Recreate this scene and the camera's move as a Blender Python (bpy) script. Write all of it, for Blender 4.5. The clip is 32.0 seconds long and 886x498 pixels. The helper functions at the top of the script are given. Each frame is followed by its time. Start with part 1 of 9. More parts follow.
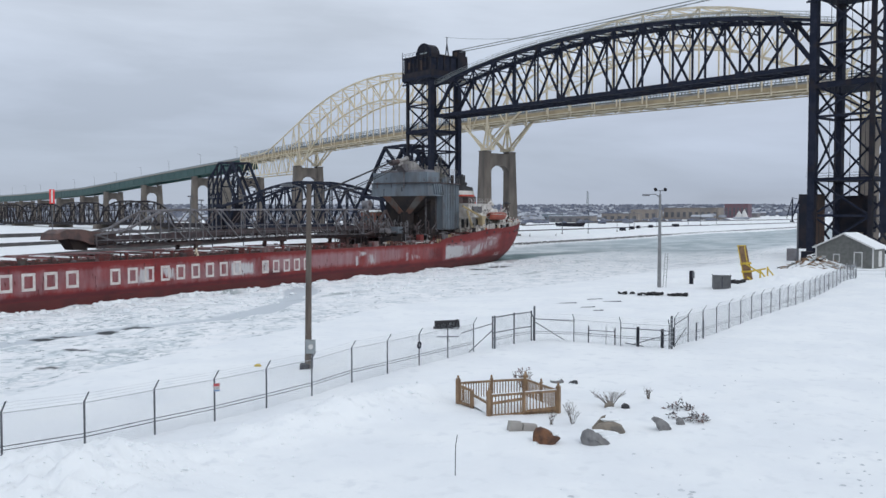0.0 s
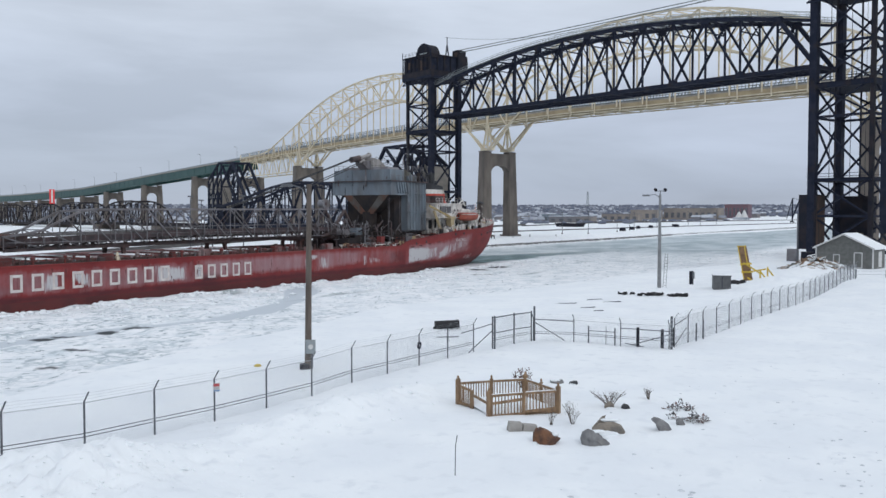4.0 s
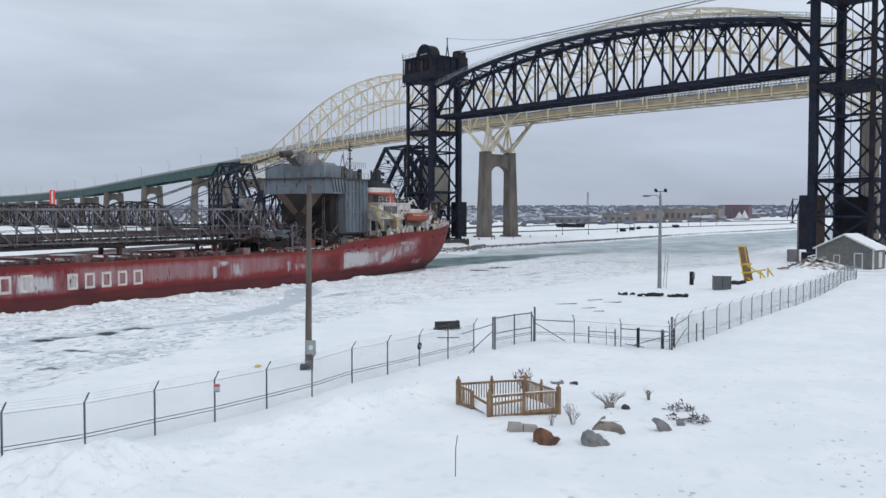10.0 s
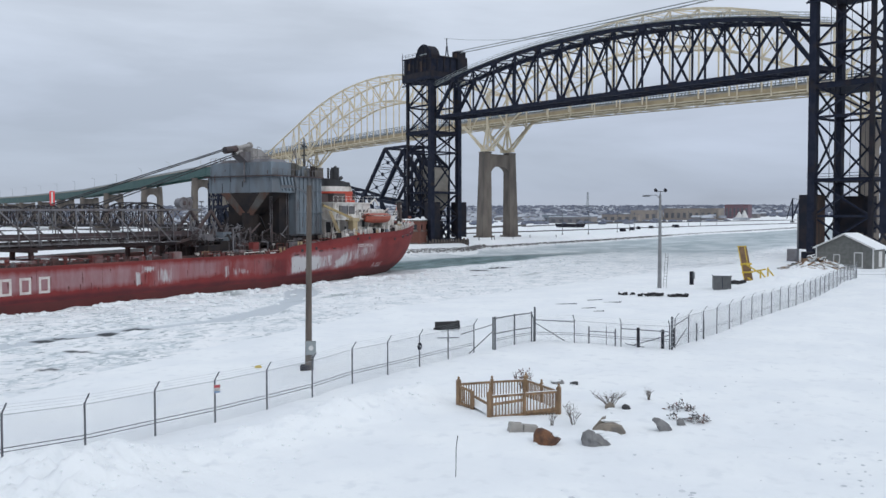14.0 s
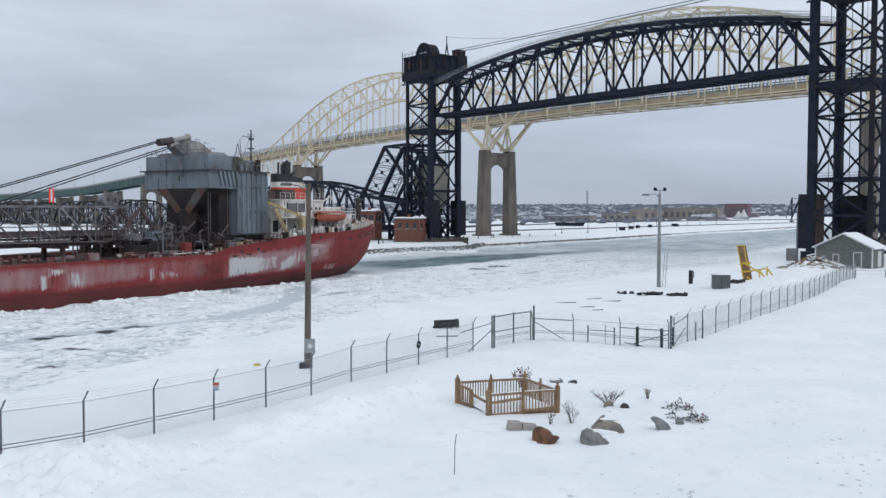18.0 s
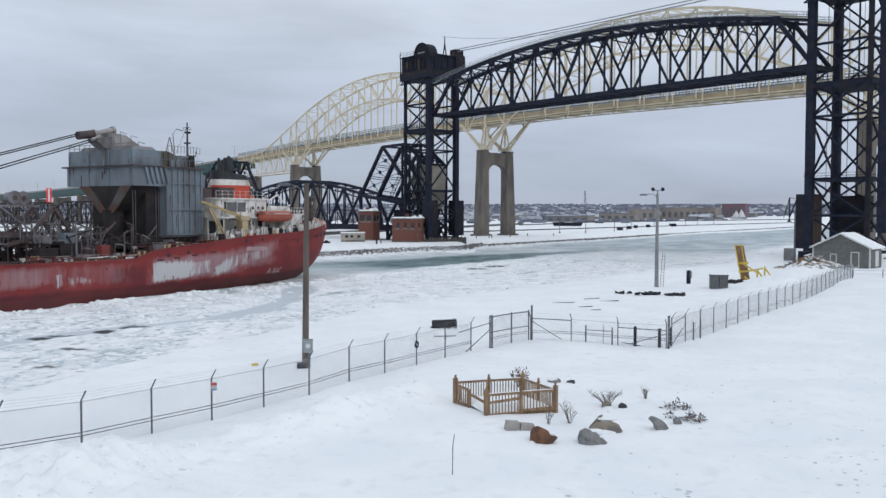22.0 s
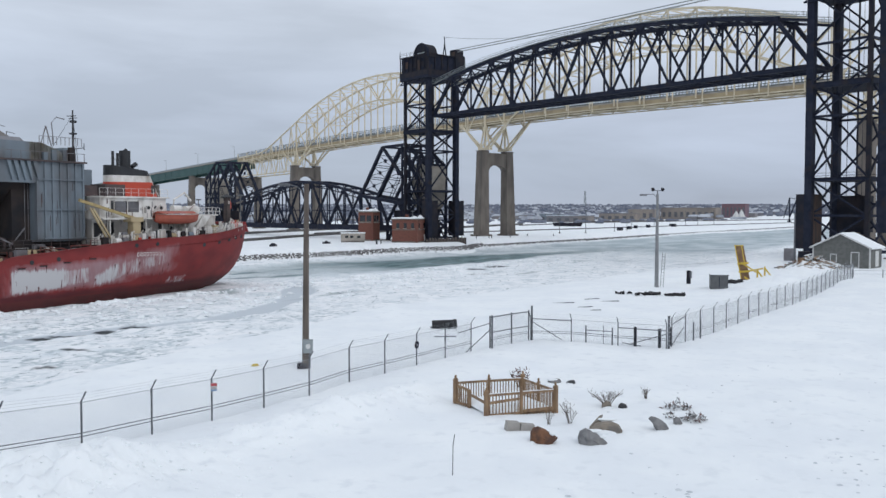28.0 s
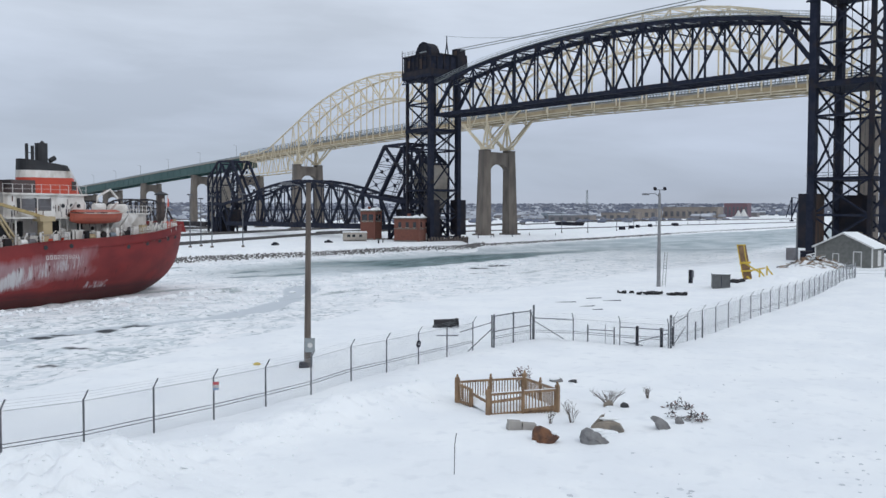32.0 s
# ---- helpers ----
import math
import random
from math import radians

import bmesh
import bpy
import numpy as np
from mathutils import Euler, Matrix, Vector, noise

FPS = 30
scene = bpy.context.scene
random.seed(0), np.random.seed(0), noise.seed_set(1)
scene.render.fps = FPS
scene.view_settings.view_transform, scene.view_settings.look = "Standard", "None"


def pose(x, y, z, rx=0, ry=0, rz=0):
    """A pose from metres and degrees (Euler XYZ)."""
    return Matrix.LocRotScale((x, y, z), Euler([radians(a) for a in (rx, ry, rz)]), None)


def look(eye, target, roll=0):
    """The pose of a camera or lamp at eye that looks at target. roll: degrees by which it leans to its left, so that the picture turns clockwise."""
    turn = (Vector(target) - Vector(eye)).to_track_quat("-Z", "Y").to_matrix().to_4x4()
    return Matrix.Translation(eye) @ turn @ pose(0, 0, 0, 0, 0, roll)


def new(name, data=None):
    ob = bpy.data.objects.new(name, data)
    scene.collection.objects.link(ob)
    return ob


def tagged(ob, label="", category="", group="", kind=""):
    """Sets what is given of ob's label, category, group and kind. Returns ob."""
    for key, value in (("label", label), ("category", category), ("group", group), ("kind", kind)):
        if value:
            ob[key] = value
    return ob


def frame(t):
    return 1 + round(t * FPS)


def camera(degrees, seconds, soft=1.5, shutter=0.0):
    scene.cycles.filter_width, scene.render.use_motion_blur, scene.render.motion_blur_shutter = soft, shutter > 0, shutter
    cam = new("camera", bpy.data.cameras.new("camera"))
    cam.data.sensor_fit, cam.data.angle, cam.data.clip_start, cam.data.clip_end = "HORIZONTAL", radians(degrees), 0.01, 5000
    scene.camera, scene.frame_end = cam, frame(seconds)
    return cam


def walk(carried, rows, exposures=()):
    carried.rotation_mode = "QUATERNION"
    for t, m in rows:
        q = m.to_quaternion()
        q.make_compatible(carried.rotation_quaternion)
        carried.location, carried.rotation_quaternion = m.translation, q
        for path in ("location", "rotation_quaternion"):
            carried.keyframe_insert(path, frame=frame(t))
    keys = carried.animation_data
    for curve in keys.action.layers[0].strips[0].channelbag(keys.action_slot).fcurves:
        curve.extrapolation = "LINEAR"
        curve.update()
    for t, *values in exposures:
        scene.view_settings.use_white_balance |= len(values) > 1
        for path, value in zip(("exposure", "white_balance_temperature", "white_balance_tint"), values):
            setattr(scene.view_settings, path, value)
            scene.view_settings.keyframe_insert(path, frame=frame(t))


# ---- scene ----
cam = camera(53.66, 32.0)
# seconds, pan, tilt and lean in degrees: the small sway of a camera held at a window
SWAY = [
    (0, 0, 0, 0.014), (1, 0, 0, 0.02), (2, -0.004, -0.007, 0.027), (3, -0.004, 0.007, 0.036),
    (4, 0.001, 0.015, 0.047), (5, 0.01, 0.025, 0.056), (6, 0.011, 0.027, 0.058), (7, 0.008, 0.05, 0.056),
    (8, 0.005, 0.044, 0.054), (9, 0.033, 0.036, 0.048), (10, 0.016, 0.054, 0.032), (11, 0, 0.056, 0.005),
    (12, 0, 0.051, -0.029), (13, 0.009, 0.055, -0.063), (14, 0.013, 0.071, -0.078), (15, 0.001, 0.046, -0.053),
    (16, -0.015, 0.001, 0.01), (17, -0.022, -0.021, 0.066), (18, -0.03, -0.037, 0.096), (19, -0.078, -0.032, 0.11),
    (20, -0.118, -0.018, 0.114), (21, -0.145, -0.018, 0.11), (22, -0.165, -0.041, 0.101), (23, -0.188, -0.052, 0.091),
    (24, -0.209, -0.06, 0.081), (25, -0.216, -0.053, 0.072), (26, -0.202, -0.05, 0.06), (27, -0.177, -0.037, 0.051),
    (28, -0.164, -0.018, 0.055), (29, -0.16, -0.038, 0.07), (30, -0.155, -0.053, 0.087), (31, -0.068, -0.066, 0.101),
    (32, -0.037, -0.077, 0.112),
]
EYE = (0, 0, 11.6)
walk(cam, [(t, pose(*EYE, 0, 0, 31.911 - 90 + pan) @ pose(0, 0, 0, 90 - 2.3275 + tilt) @ pose(0, 0, 0, 0, 0, lean))
           for t, pan, tilt, lean in SWAY])

# ---- overcast winter daylight ----
world = bpy.data.worlds.new("overcast_sky")
scene.world = world
world.use_nodes = True
wt = world.node_tree
wt.nodes.clear()


def wnode(kind, **kw):
    n = wt.nodes.new(kind)
    for k, v in kw.items():
        n.inputs[k].default_value = v
    return n


w_out = wnode("ShaderNodeOutputWorld")
w_bg = wnode("ShaderNodeBackground", Strength=1.0)
w_tc = wnode("ShaderNodeTexCoord")
w_sep = wnode("ShaderNodeSeparateXYZ")
w_ramp = wt.nodes.new("ShaderNodeValToRGB")
SKY_STOPS = [(0.0, (0.405, 0.465, 0.58)), (0.03, (0.355, 0.412, 0.53)), (0.10, (0.44, 0.492, 0.61)), (0.20, (0.562, 0.616, 0.713)), (0.32, (0.68, 0.74, 0.83)), (1.0, (0.735, 0.79, 0.875))]
while len(w_ramp.color_ramp.elements) < len(SKY_STOPS):
    w_ramp.color_ramp.elements.new(0.5)
for el, (pos, col) in zip(w_ramp.color_ramp.elements, SKY_STOPS):
    el.position, el.color = pos, (*col, 1)
w_map = wnode("ShaderNodeMapping")
w_map.inputs["Scale"].default_value = (1.0, 1.0, 5.5)
w_noise = wnode("ShaderNodeTexNoise", Scale=2.2, Detail=6.0, Roughness=0.55, Distortion=0.4)
w_mr = wnode("ShaderNodeMapRange")
w_mr.inputs["From Min"].default_value, w_mr.inputs["From Max"].default_value = 0.32, 0.70
w_mr.inputs["To Min"].default_value, w_mr.inputs["To Max"].default_value = 0.84, 1.16
w_mul = wt.nodes.new("ShaderNodeVectorMath")
w_mul.operation = "SCALE"
sky = wt.nodes.new("ShaderNodeTexSky")
sky.sky_type, sky.sun_disc = "NISHITA", False
sky.sun_elevation, sky.sun_rotation = radians(24), radians(200)
w_skys = wt.nodes.new("ShaderNodeVectorMath")
w_skys.operation = "SCALE"
w_skys.inputs["Scale"].default_value = 0.012
w_add = wt.nodes.new("ShaderNodeVectorMath")
for a, b in ((w_tc.outputs["Generated"], w_sep.inputs[0]), (w_sep.outputs["Z"], w_ramp.inputs[0]), (w_tc.outputs["Generated"], w_map.inputs[0]),
             (w_map.outputs[0], w_noise.inputs["Vector"]), (w_noise.outputs["Fac"], w_mr.inputs[0]), (w_ramp.outputs[0], w_mul.inputs[0]),
             (w_mr.outputs[0], w_mul.inputs["Scale"]), (sky.outputs[0], w_skys.inputs[0]), (w_mul.outputs[0], w_add.inputs[0]),
             (w_skys.outputs[0], w_add.inputs[1]), (w_add.outputs[0], w_bg.inputs[0]), (w_bg.outputs[0], w_out.inputs[0])):
    wt.links.new(a, b)
sun = new("sun", bpy.data.lights.new("sun", "SUN"))
sun.data.energy, sun.data.angle, sun.data.color = 0.55, radians(25), (1.0, 0.99, 0.98)
sun.matrix_world = look((0, 0, 60), (30, 70, 0))
scene.view_settings.exposure = 0.04


# ---- materials ----
def mat(name, col, rough=0.7, metal=0.0, col2=None, scale=2.0, bump=0.0, bscale=8.0, lo=0.40, hi=0.62, stain=None, sscale=0.4, slo=0.52, shi=0.68, random_value=0.0, stretch=(1, 1, 1), spec=0.5):
    """Painted, stained or natural surface: two tones in fine grain, a stain in large patches, and fine relief."""
    m = bpy.data.materials.new(name)
    m.use_nodes = True
    nt = m.node_tree
    b = nt.nodes["Principled BSDF"]
    b.inputs["Roughness"].default_value, b.inputs["Metallic"].default_value = rough, metal
    b.inputs["Specular IOR Level"].default_value = spec
    tc = nt.nodes.new("ShaderNodeTexCoord")
    mp = nt.nodes.new("ShaderNodeMapping")
    mp.inputs["Scale"].default_value = stretch
    nt.links.new(tc.outputs["Object"], mp.inputs[0])

    def blend(prev, colour, sc, lo_, hi_, detail):
        n = nt.nodes.new("ShaderNodeTexNoise")
        n.inputs["Scale"].default_value, n.inputs["Detail"].default_value = sc, detail
        nt.links.new(mp.outputs[0], n.inputs["Vector"])
        r = nt.nodes.new("ShaderNodeMapRange")
        r.inputs["From Min"].default_value, r.inputs["From Max"].default_value = lo_, hi_
        nt.links.new(n.outputs["Fac"], r.inputs[0])
        mx = nt.nodes.new("ShaderNodeMix")
        mx.data_type = "RGBA"
        nt.links.new(r.outputs[0], mx.inputs["Factor"])
        if prev is None:
            mx.inputs["A"].default_value = (*col, 1)
        else:
            nt.links.new(prev, mx.inputs["A"])
        mx.inputs["B"].default_value = (*colour, 1)
        return mx.outputs["Result"]

    out = blend(None, col2 or tuple(c * 0.8 for c in col), scale, lo, hi, 6.0)
    if stain:
        out = blend(out, stain, sscale, slo, shi, 5.0)
    if random_value:
        oi = nt.nodes.new("ShaderNodeObjectInfo")
        hs = nt.nodes.new("ShaderNodeHueSaturation")
        r = nt.nodes.new("ShaderNodeMapRange")
        r.inputs["To Min"].default_value, r.inputs["To Max"].default_value = 1 - random_value, 1 + random_value
        nt.links.new(oi.outputs["Random"], r.inputs[0])
        nt.links.new(r.outputs[0], hs.inputs["Value"])
        nt.links.new(out, hs.inputs["Color"])
        out = hs.outputs[0]
    nt.links.new(out, b.inputs["Base Color"])
    if bump:
        n = nt.nodes.new("ShaderNodeTexNoise")
        n.inputs["Scale"].default_value, n.inputs["Detail"].default_value = bscale, 5.0
        nt.links.new(mp.outputs[0], n.inputs["Vector"])
        bp = nt.nodes.new("ShaderNodeBump")
        bp.inputs["Strength"].default_value, bp.inputs["Distance"].default_value = bump, 0.1
        nt.links.new(n.outputs["Fac"], bp.inputs["Height"])
        nt.links.new(bp.outputs[0], b.inputs["Normal"])
    return m


SNOW = mat("snow", (0.842, 0.868, 0.88), 0.85, 0, (0.79, 0.82, 0.845), 0.25, 0.8, 1.6, spec=0.2, stain=(0.755, 0.785, 0.81), sscale=1.3, slo=0.56, shi=0.7)
BLACK = mat("black_steel", (0.013, 0.017, 0.032), 0.75, 0, (0.022, 0.026, 0.042), 0.8, 0.2, 3, spec=0.15, stain=(0.03, 0.026, 0.028), sscale=0.5, slo=0.56, shi=0.72)
BLACKRUST = mat("rusty_black_steel", (0.011, 0.013, 0.022), 0.75, 0, (0.025, 0.021, 0.025), 0.5, 0.2, 3, spec=0.25)
RUSTPLATE = mat("rusted_brown_plate", (0.075, 0.045, 0.035), 0.85, 0, (0.03, 0.026, 0.026), 0.5, stretch=(2, 2, 0.4))
YELLOW = mat("cream_yellow_paint", (0.66, 0.585, 0.44), 0.6, 0, (0.58, 0.50, 0.36), 0.5, random_value=0.06)
OCHRE = mat("ochre_girder_paint", (0.44, 0.35, 0.21), 0.65, 0, (0.34, 0.265, 0.16), 0.3)
GREEN = mat("green_girder_paint", (0.014, 0.066, 0.060), 0.5, 0, (0.022, 0.08, 0.073), 0.1)
CONCRETE = mat("weathered_concrete", (0.175, 0.153, 0.132), 0.9, 0, (0.125, 0.108, 0.096), 0.5, 0.3, 2, stain=(0.08, 0.071, 0.066), sscale=0.12, stretch=(1, 1, 0.3))
CONCRETE2 = mat("pale_concrete", (0.36, 0.33, 0.29), 0.9, 0, (0.28, 0.26, 0.23), 0.5, 0.3, 2)
ROADRAIL = mat("grey_green_rail_paint", (0.13, 0.155, 0.155), 0.6, 0, (0.09, 0.11, 0.11), 1.0)
RAIL = mat("grey_rail_steel", (0.30, 0.33, 0.34), 0.5, 0.2, (0.22, 0.25, 0.26), 1.0)
HULL = mat("red_hull_paint", (0.195, 0.026, 0.025), 0.65, 0, (0.14, 0.021, 0.022), 0.6, 0.2, 3, stain=(0.235, 0.07, 0.062), sscale=0.12, slo=0.50, shi=0.75, stretch=(0.5, 1, 0.8), spec=0.25)
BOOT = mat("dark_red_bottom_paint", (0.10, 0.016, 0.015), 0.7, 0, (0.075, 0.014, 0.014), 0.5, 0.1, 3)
DECK = mat("deck_red_paint", (0.15, 0.03, 0.025), 0.7, 0, (0.09, 0.03, 0.03), 0.5, stain=(0.30, 0.27, 0.27), sscale=0.15, slo=0.55, shi=0.7)
DECKDARK = mat("dirty_deck_steel", (0.05, 0.035, 0.033), 0.8, 0, (0.10, 0.05, 0.045), 0.7)
BOOM = mat("grey_boom_steel", (0.18, 0.18, 0.195), 0.7, 0, (0.11, 0.098, 0.10), 0.6, random_value=0.2)
BOOMDARK = mat("dark_rusty_boom_steel", (0.052, 0.044, 0.047), 0.8, 0, (0.085, 0.06, 0.058), 0.6)
SLATE = mat("blue_grey_casing_paint", (0.175, 0.215, 0.25), 0.6, 0, (0.14, 0.17, 0.20), 0.3, stain=(0.10, 0.10, 0.105), sscale=0.35, slo=0.46, shi=0.74, stretch=(1, 1, 0.35))
# near black, so that the void under the casing has its shade in the colour
SLATEDK = mat("near_black_casing_steel", (0.024, 0.023, 0.026), 0.85, 0, (0.042, 0.034, 0.032), 0.5, spec=0.2)
RUST = mat("rusty_chute", (0.12, 0.055, 0.038), 0.85, 0, (0.07, 0.052, 0.042), 0.5, stain=(0.10, 0.095, 0.09), sscale=0.5)
SHIPWHITE = mat("white_ship_paint", (0.72, 0.705, 0.68), 0.55, 0, (0.60, 0.575, 0.54), 0.7, stain=(0.30, 0.26, 0.22), sscale=0.6, slo=0.51, shi=0.74, stretch=(1, 1, 0.5))
BOATRED = mat("faded_orange_paint", (0.36, 0.085, 0.05), 0.6, 0, (0.30, 0.075, 0.05), 0.8)
FUNRED = mat("orange_red_paint", (0.52, 0.065, 0.03), 0.5, 0, (0.45, 0.055, 0.03), 0.6)
FUNBLACK = mat("funnel_black", (0.015, 0.016, 0.02), 0.6, 0, (0.025, 0.026, 0.03), 0.6)
LETTER = mat("white_letter_paint", (0.62, 0.59, 0.56), 0.6, 0, (0.50, 0.44, 0.42), 1.2)
BRICK = mat("red_brick", (0.185, 0.07, 0.05), 0.9, 0, (0.13, 0.055, 0.042), 3.0)
GALV = mat("galvanised_steel", (0.125, 0.133, 0.148), 0.55, 0.3, (0.09, 0.096, 0.106), 4.0)
WOOD = mat("treated_pine", (0.285, 0.185, 0.105), 0.8, 0, (0.18, 0.115, 0.07), 5.0, 0.2, 10, random_value=0.12, stretch=(1, 1, 0.3))
POLEWOOD = mat("weathered_pole_wood", (0.125, 0.103, 0.088), 0.85, 0, (0.08, 0.066, 0.057), 4.0, 0.3, 10, stretch=(1, 1, 0.12))


# ---- geometry helpers ----
class Geo:
    """Vertices and faces gathered for one mesh."""

    def __init__(self):
        self.v, self.f = [], []

    def hull(self, pts, faces):
        n = len(self.v)
        self.v += [tuple(p) for p in pts]
        self.f += [tuple(i + n for i in fc) for fc in faces]
        return self

    def box(self, x0, y0, z0, x1, y1, z1, taper=0.0, dx=0.0):
        t = taper
        return self.hull([(x0, y0, z0), (x1, y0, z0), (x1, y1, z0), (x0, y1, z0), (x0 + t + dx, y0 + t, z1), (x1 - t + dx, y0 + t, z1), (x1 - t + dx, y1 - t, z1), (x0 + t + dx, y1 - t, z1)],
                         [(0, 3, 2, 1), (4, 5, 6, 7), (0, 1, 5, 4), (1, 2, 6, 5), (2, 3, 7, 6), (3, 0, 4, 7)])

    def beam(self, p, q, w, h=None):
        p, q, h = Vector(p), Vector(q), h or w
        d = (q - p).normalized()
        ref = Vector((0, 0, 1)) if abs(d.z) < 0.95 else Vector((1, 0, 0))
        s = d.cross(ref).normalized()
        u = s.cross(d)
        s, u = s * w / 2, u * h / 2
        return self.hull([p - s - u, p + s - u, p + s + u, p - s + u, q - s - u, q + s - u, q + s + u, q - s + u],
                         [(0, 3, 2, 1), (4, 5, 6, 7), (0, 1, 5, 4), (1, 2, 6, 5), (2, 3, 7, 6), (3, 0, 4, 7)])

    def tube(self, p, q, r, r2=None, seg=8, caps=True):
        p, q = Vector(p), Vector(q)
        r2 = r if r2 is None else r2
        d = (q - p).normalized()
        ref = Vector((0, 0, 1)) if abs(d.z) < 0.95 else Vector((1, 0, 0))
        s = d.cross(ref).normalized()
        u = s.cross(d)
        ring = [s * math.cos(2 * math.pi * i / seg) + u * math.sin(2 * math.pi * i / seg) for i in range(seg)]
        pts = [p + c * r for c in ring] + [q + c * r2 for c in ring]
        faces = [(i, (i + 1) % seg, seg + (i + 1) % seg, seg + i) for i in range(seg)]
        if caps:
            faces += [tuple(range(seg - 1, -1, -1)), tuple(range(seg, 2 * seg))]
        return self.hull(pts, faces)

    def path(self, pts, r, seg=6):
        """One bent tube through the points."""
        pts = [Vector(p) for p in pts]
        ring, faces = [], []
        for i, p in enumerate(pts):
            d = (pts[min(i + 1, len(pts) - 1)] - pts[max(i - 1, 0)]).normalized()
            ref = Vector((0, 0, 1)) if abs(d.z) < 0.9 else Vector((1, 0, 0))
            s = d.cross(ref).normalized()
            u = s.cross(d)
            ring += [p + (s * math.cos(2 * math.pi * k / seg) + u * math.sin(2 * math.pi * k / seg)) * r for k in range(seg)]
        for i in range(len(pts) - 1):
            faces += [(i * seg + k, i * seg + (k + 1) % seg, (i + 1) * seg + (k + 1) % seg, (i + 1) * seg + k) for k in range(seg)]
        faces += [tuple(range(seg - 1, -1, -1)), tuple(range(len(ring) - seg, len(ring)))]
        return self.hull(ring, faces)

    def prism(self, poly, lo, hi, axis="y"):
        """A polygon of (u, v) drawn out from lo to hi along an axis: y (u=x, v=z), x (u=y, v=z) or z (u=x, v=y)."""
        place = {"y": lambda u, v, d: (u, d, v), "x": lambda u, v, d: (d, u, v), "z": lambda u, v, d: (u, v, d)}[axis]
        n = len(poly)
        pts = [place(u, v, lo) for u, v in poly] + [place(u, v, hi) for u, v in poly]
        return self.hull(pts, [tuple(range(n)), tuple(range(2 * n - 1, n - 1, -1))] + [((i + 1) % n, i, n + i, n + (i + 1) % n) for i in range(n)])

    def ball(self, c, rx, ry, rz, seg=10, rings=6, rough=0.0, seed=0):
        rnd = random.Random(seed)
        pts, faces = [], []
        for j in range(rings + 1):
            th = math.pi * j / rings
            for i in range(seg):
                ph = 2 * math.pi * i / seg
                k = 1 + rnd.uniform(-rough, rough)
                pts.append((c[0] + rx * k * math.sin(th) * math.cos(ph), c[1] + ry * k * math.sin(th) * math.sin(ph), c[2] + rz * k * math.cos(th)))
        for j in range(rings):
            for i in range(seg):
                faces.append((j * seg + i, (j + 1) * seg + i, (j + 1) * seg + (i + 1) % seg, j * seg + (i + 1) % seg))
        return self.hull(pts, faces)

    def mesh(self, name, fix=True):
        me = bpy.data.meshes.new(name)
        me.from_pydata(self.v, [], self.f)
        if fix:
            b = bmesh.new()
            b.from_mesh(me)
            bmesh.ops.recalc_face_normals(b, faces=b.faces)
            b.to_mesh(me)
            b.free()
        me.update()
        return me


def part(name, geo, material, parent, label="", kind="", smooth=False):
    """One mesh object under a thing or a part."""
    me = geo.mesh(name) if isinstance(geo, Geo) else geo
    if not me.materials:
        me.materials.append(material)
    if smooth:
        me.shade_smooth()
    ob = new(name, me)
    ob.parent = parent
    return tagged(ob, label, kind=kind)


def thing(name, m, label, category, group="", kind=""):
    ob = new(name)
    ob.matrix_basis = m
    return tagged(ob, label, category, group, kind)


def solid(name, geo, material, label, category, group="", kind="", m=None, smooth=False):
    ob = part(name, geo, material, None, smooth=smooth)
    if m is not None:
        ob.matrix_basis = m
    return tagged(ob, label, category, group, kind)


def bar(name, parent, p, q, w, material, h=None, label=""):
    return part(name, Geo().beam(p, q, w, h), material, parent, label)


def rod(name, parent, p, q, r, material, label="", seg=8, r2=None):
    return part(name, Geo().tube(p, q, r, r2, seg), material, parent, label)



# ---- ground, ice ----
def ease(a, b, v):
    k = np.clip((v - a) / (b - a), 0, 1)
    return k * k * (3 - 2 * k)


def rough2(x, y, scale, seed):
    """Smooth value noise on a lattice, vectorised."""
    gx, gy = x / scale, y / scale
    ix, iy = np.floor(gx).astype(np.int64), np.floor(gy).astype(np.int64)
    fx, fy = gx - ix, gy - iy
    fx, fy = fx * fx * (3 - 2 * fx), fy * fy * (3 - 2 * fy)

    def rnd(a, b):
        h = (a * 374761393 + b * 668265263 + seed * 974711) & 0xFFFFFFFF
        h = ((h ^ (h >> 13)) * 1274126177) & 0xFFFFFFFF
        return ((h ^ (h >> 16)) & 0xFFFF) / 65535.0

    return (rnd(ix, iy) * (1 - fx) + rnd(ix + 1, iy) * fx) * (1 - fy) + (rnd(ix, iy + 1) * (1 - fx) + rnd(ix + 1, iy + 1) * fx) * fy


def bank_line(x):
    return 133.0 + 7.5 * (1 - ease(120, 175, x)) - 3.0 * ease(255, 350, x) - 8.0 * ease(430, 680, x) - 7.0 * np.exp(-((x - 215.5) / 14.0) ** 2)


SHORE_X, SHORE_Y = (18, 24, 31, 39, 46, 54, 68, 90, 125, 161, 175), (-7.5, -6.3, -4.2, -2.5, -1.4, -0.5, 1.3, 0.5, -4, -9, -9)   # how far the snowy shore reaches out


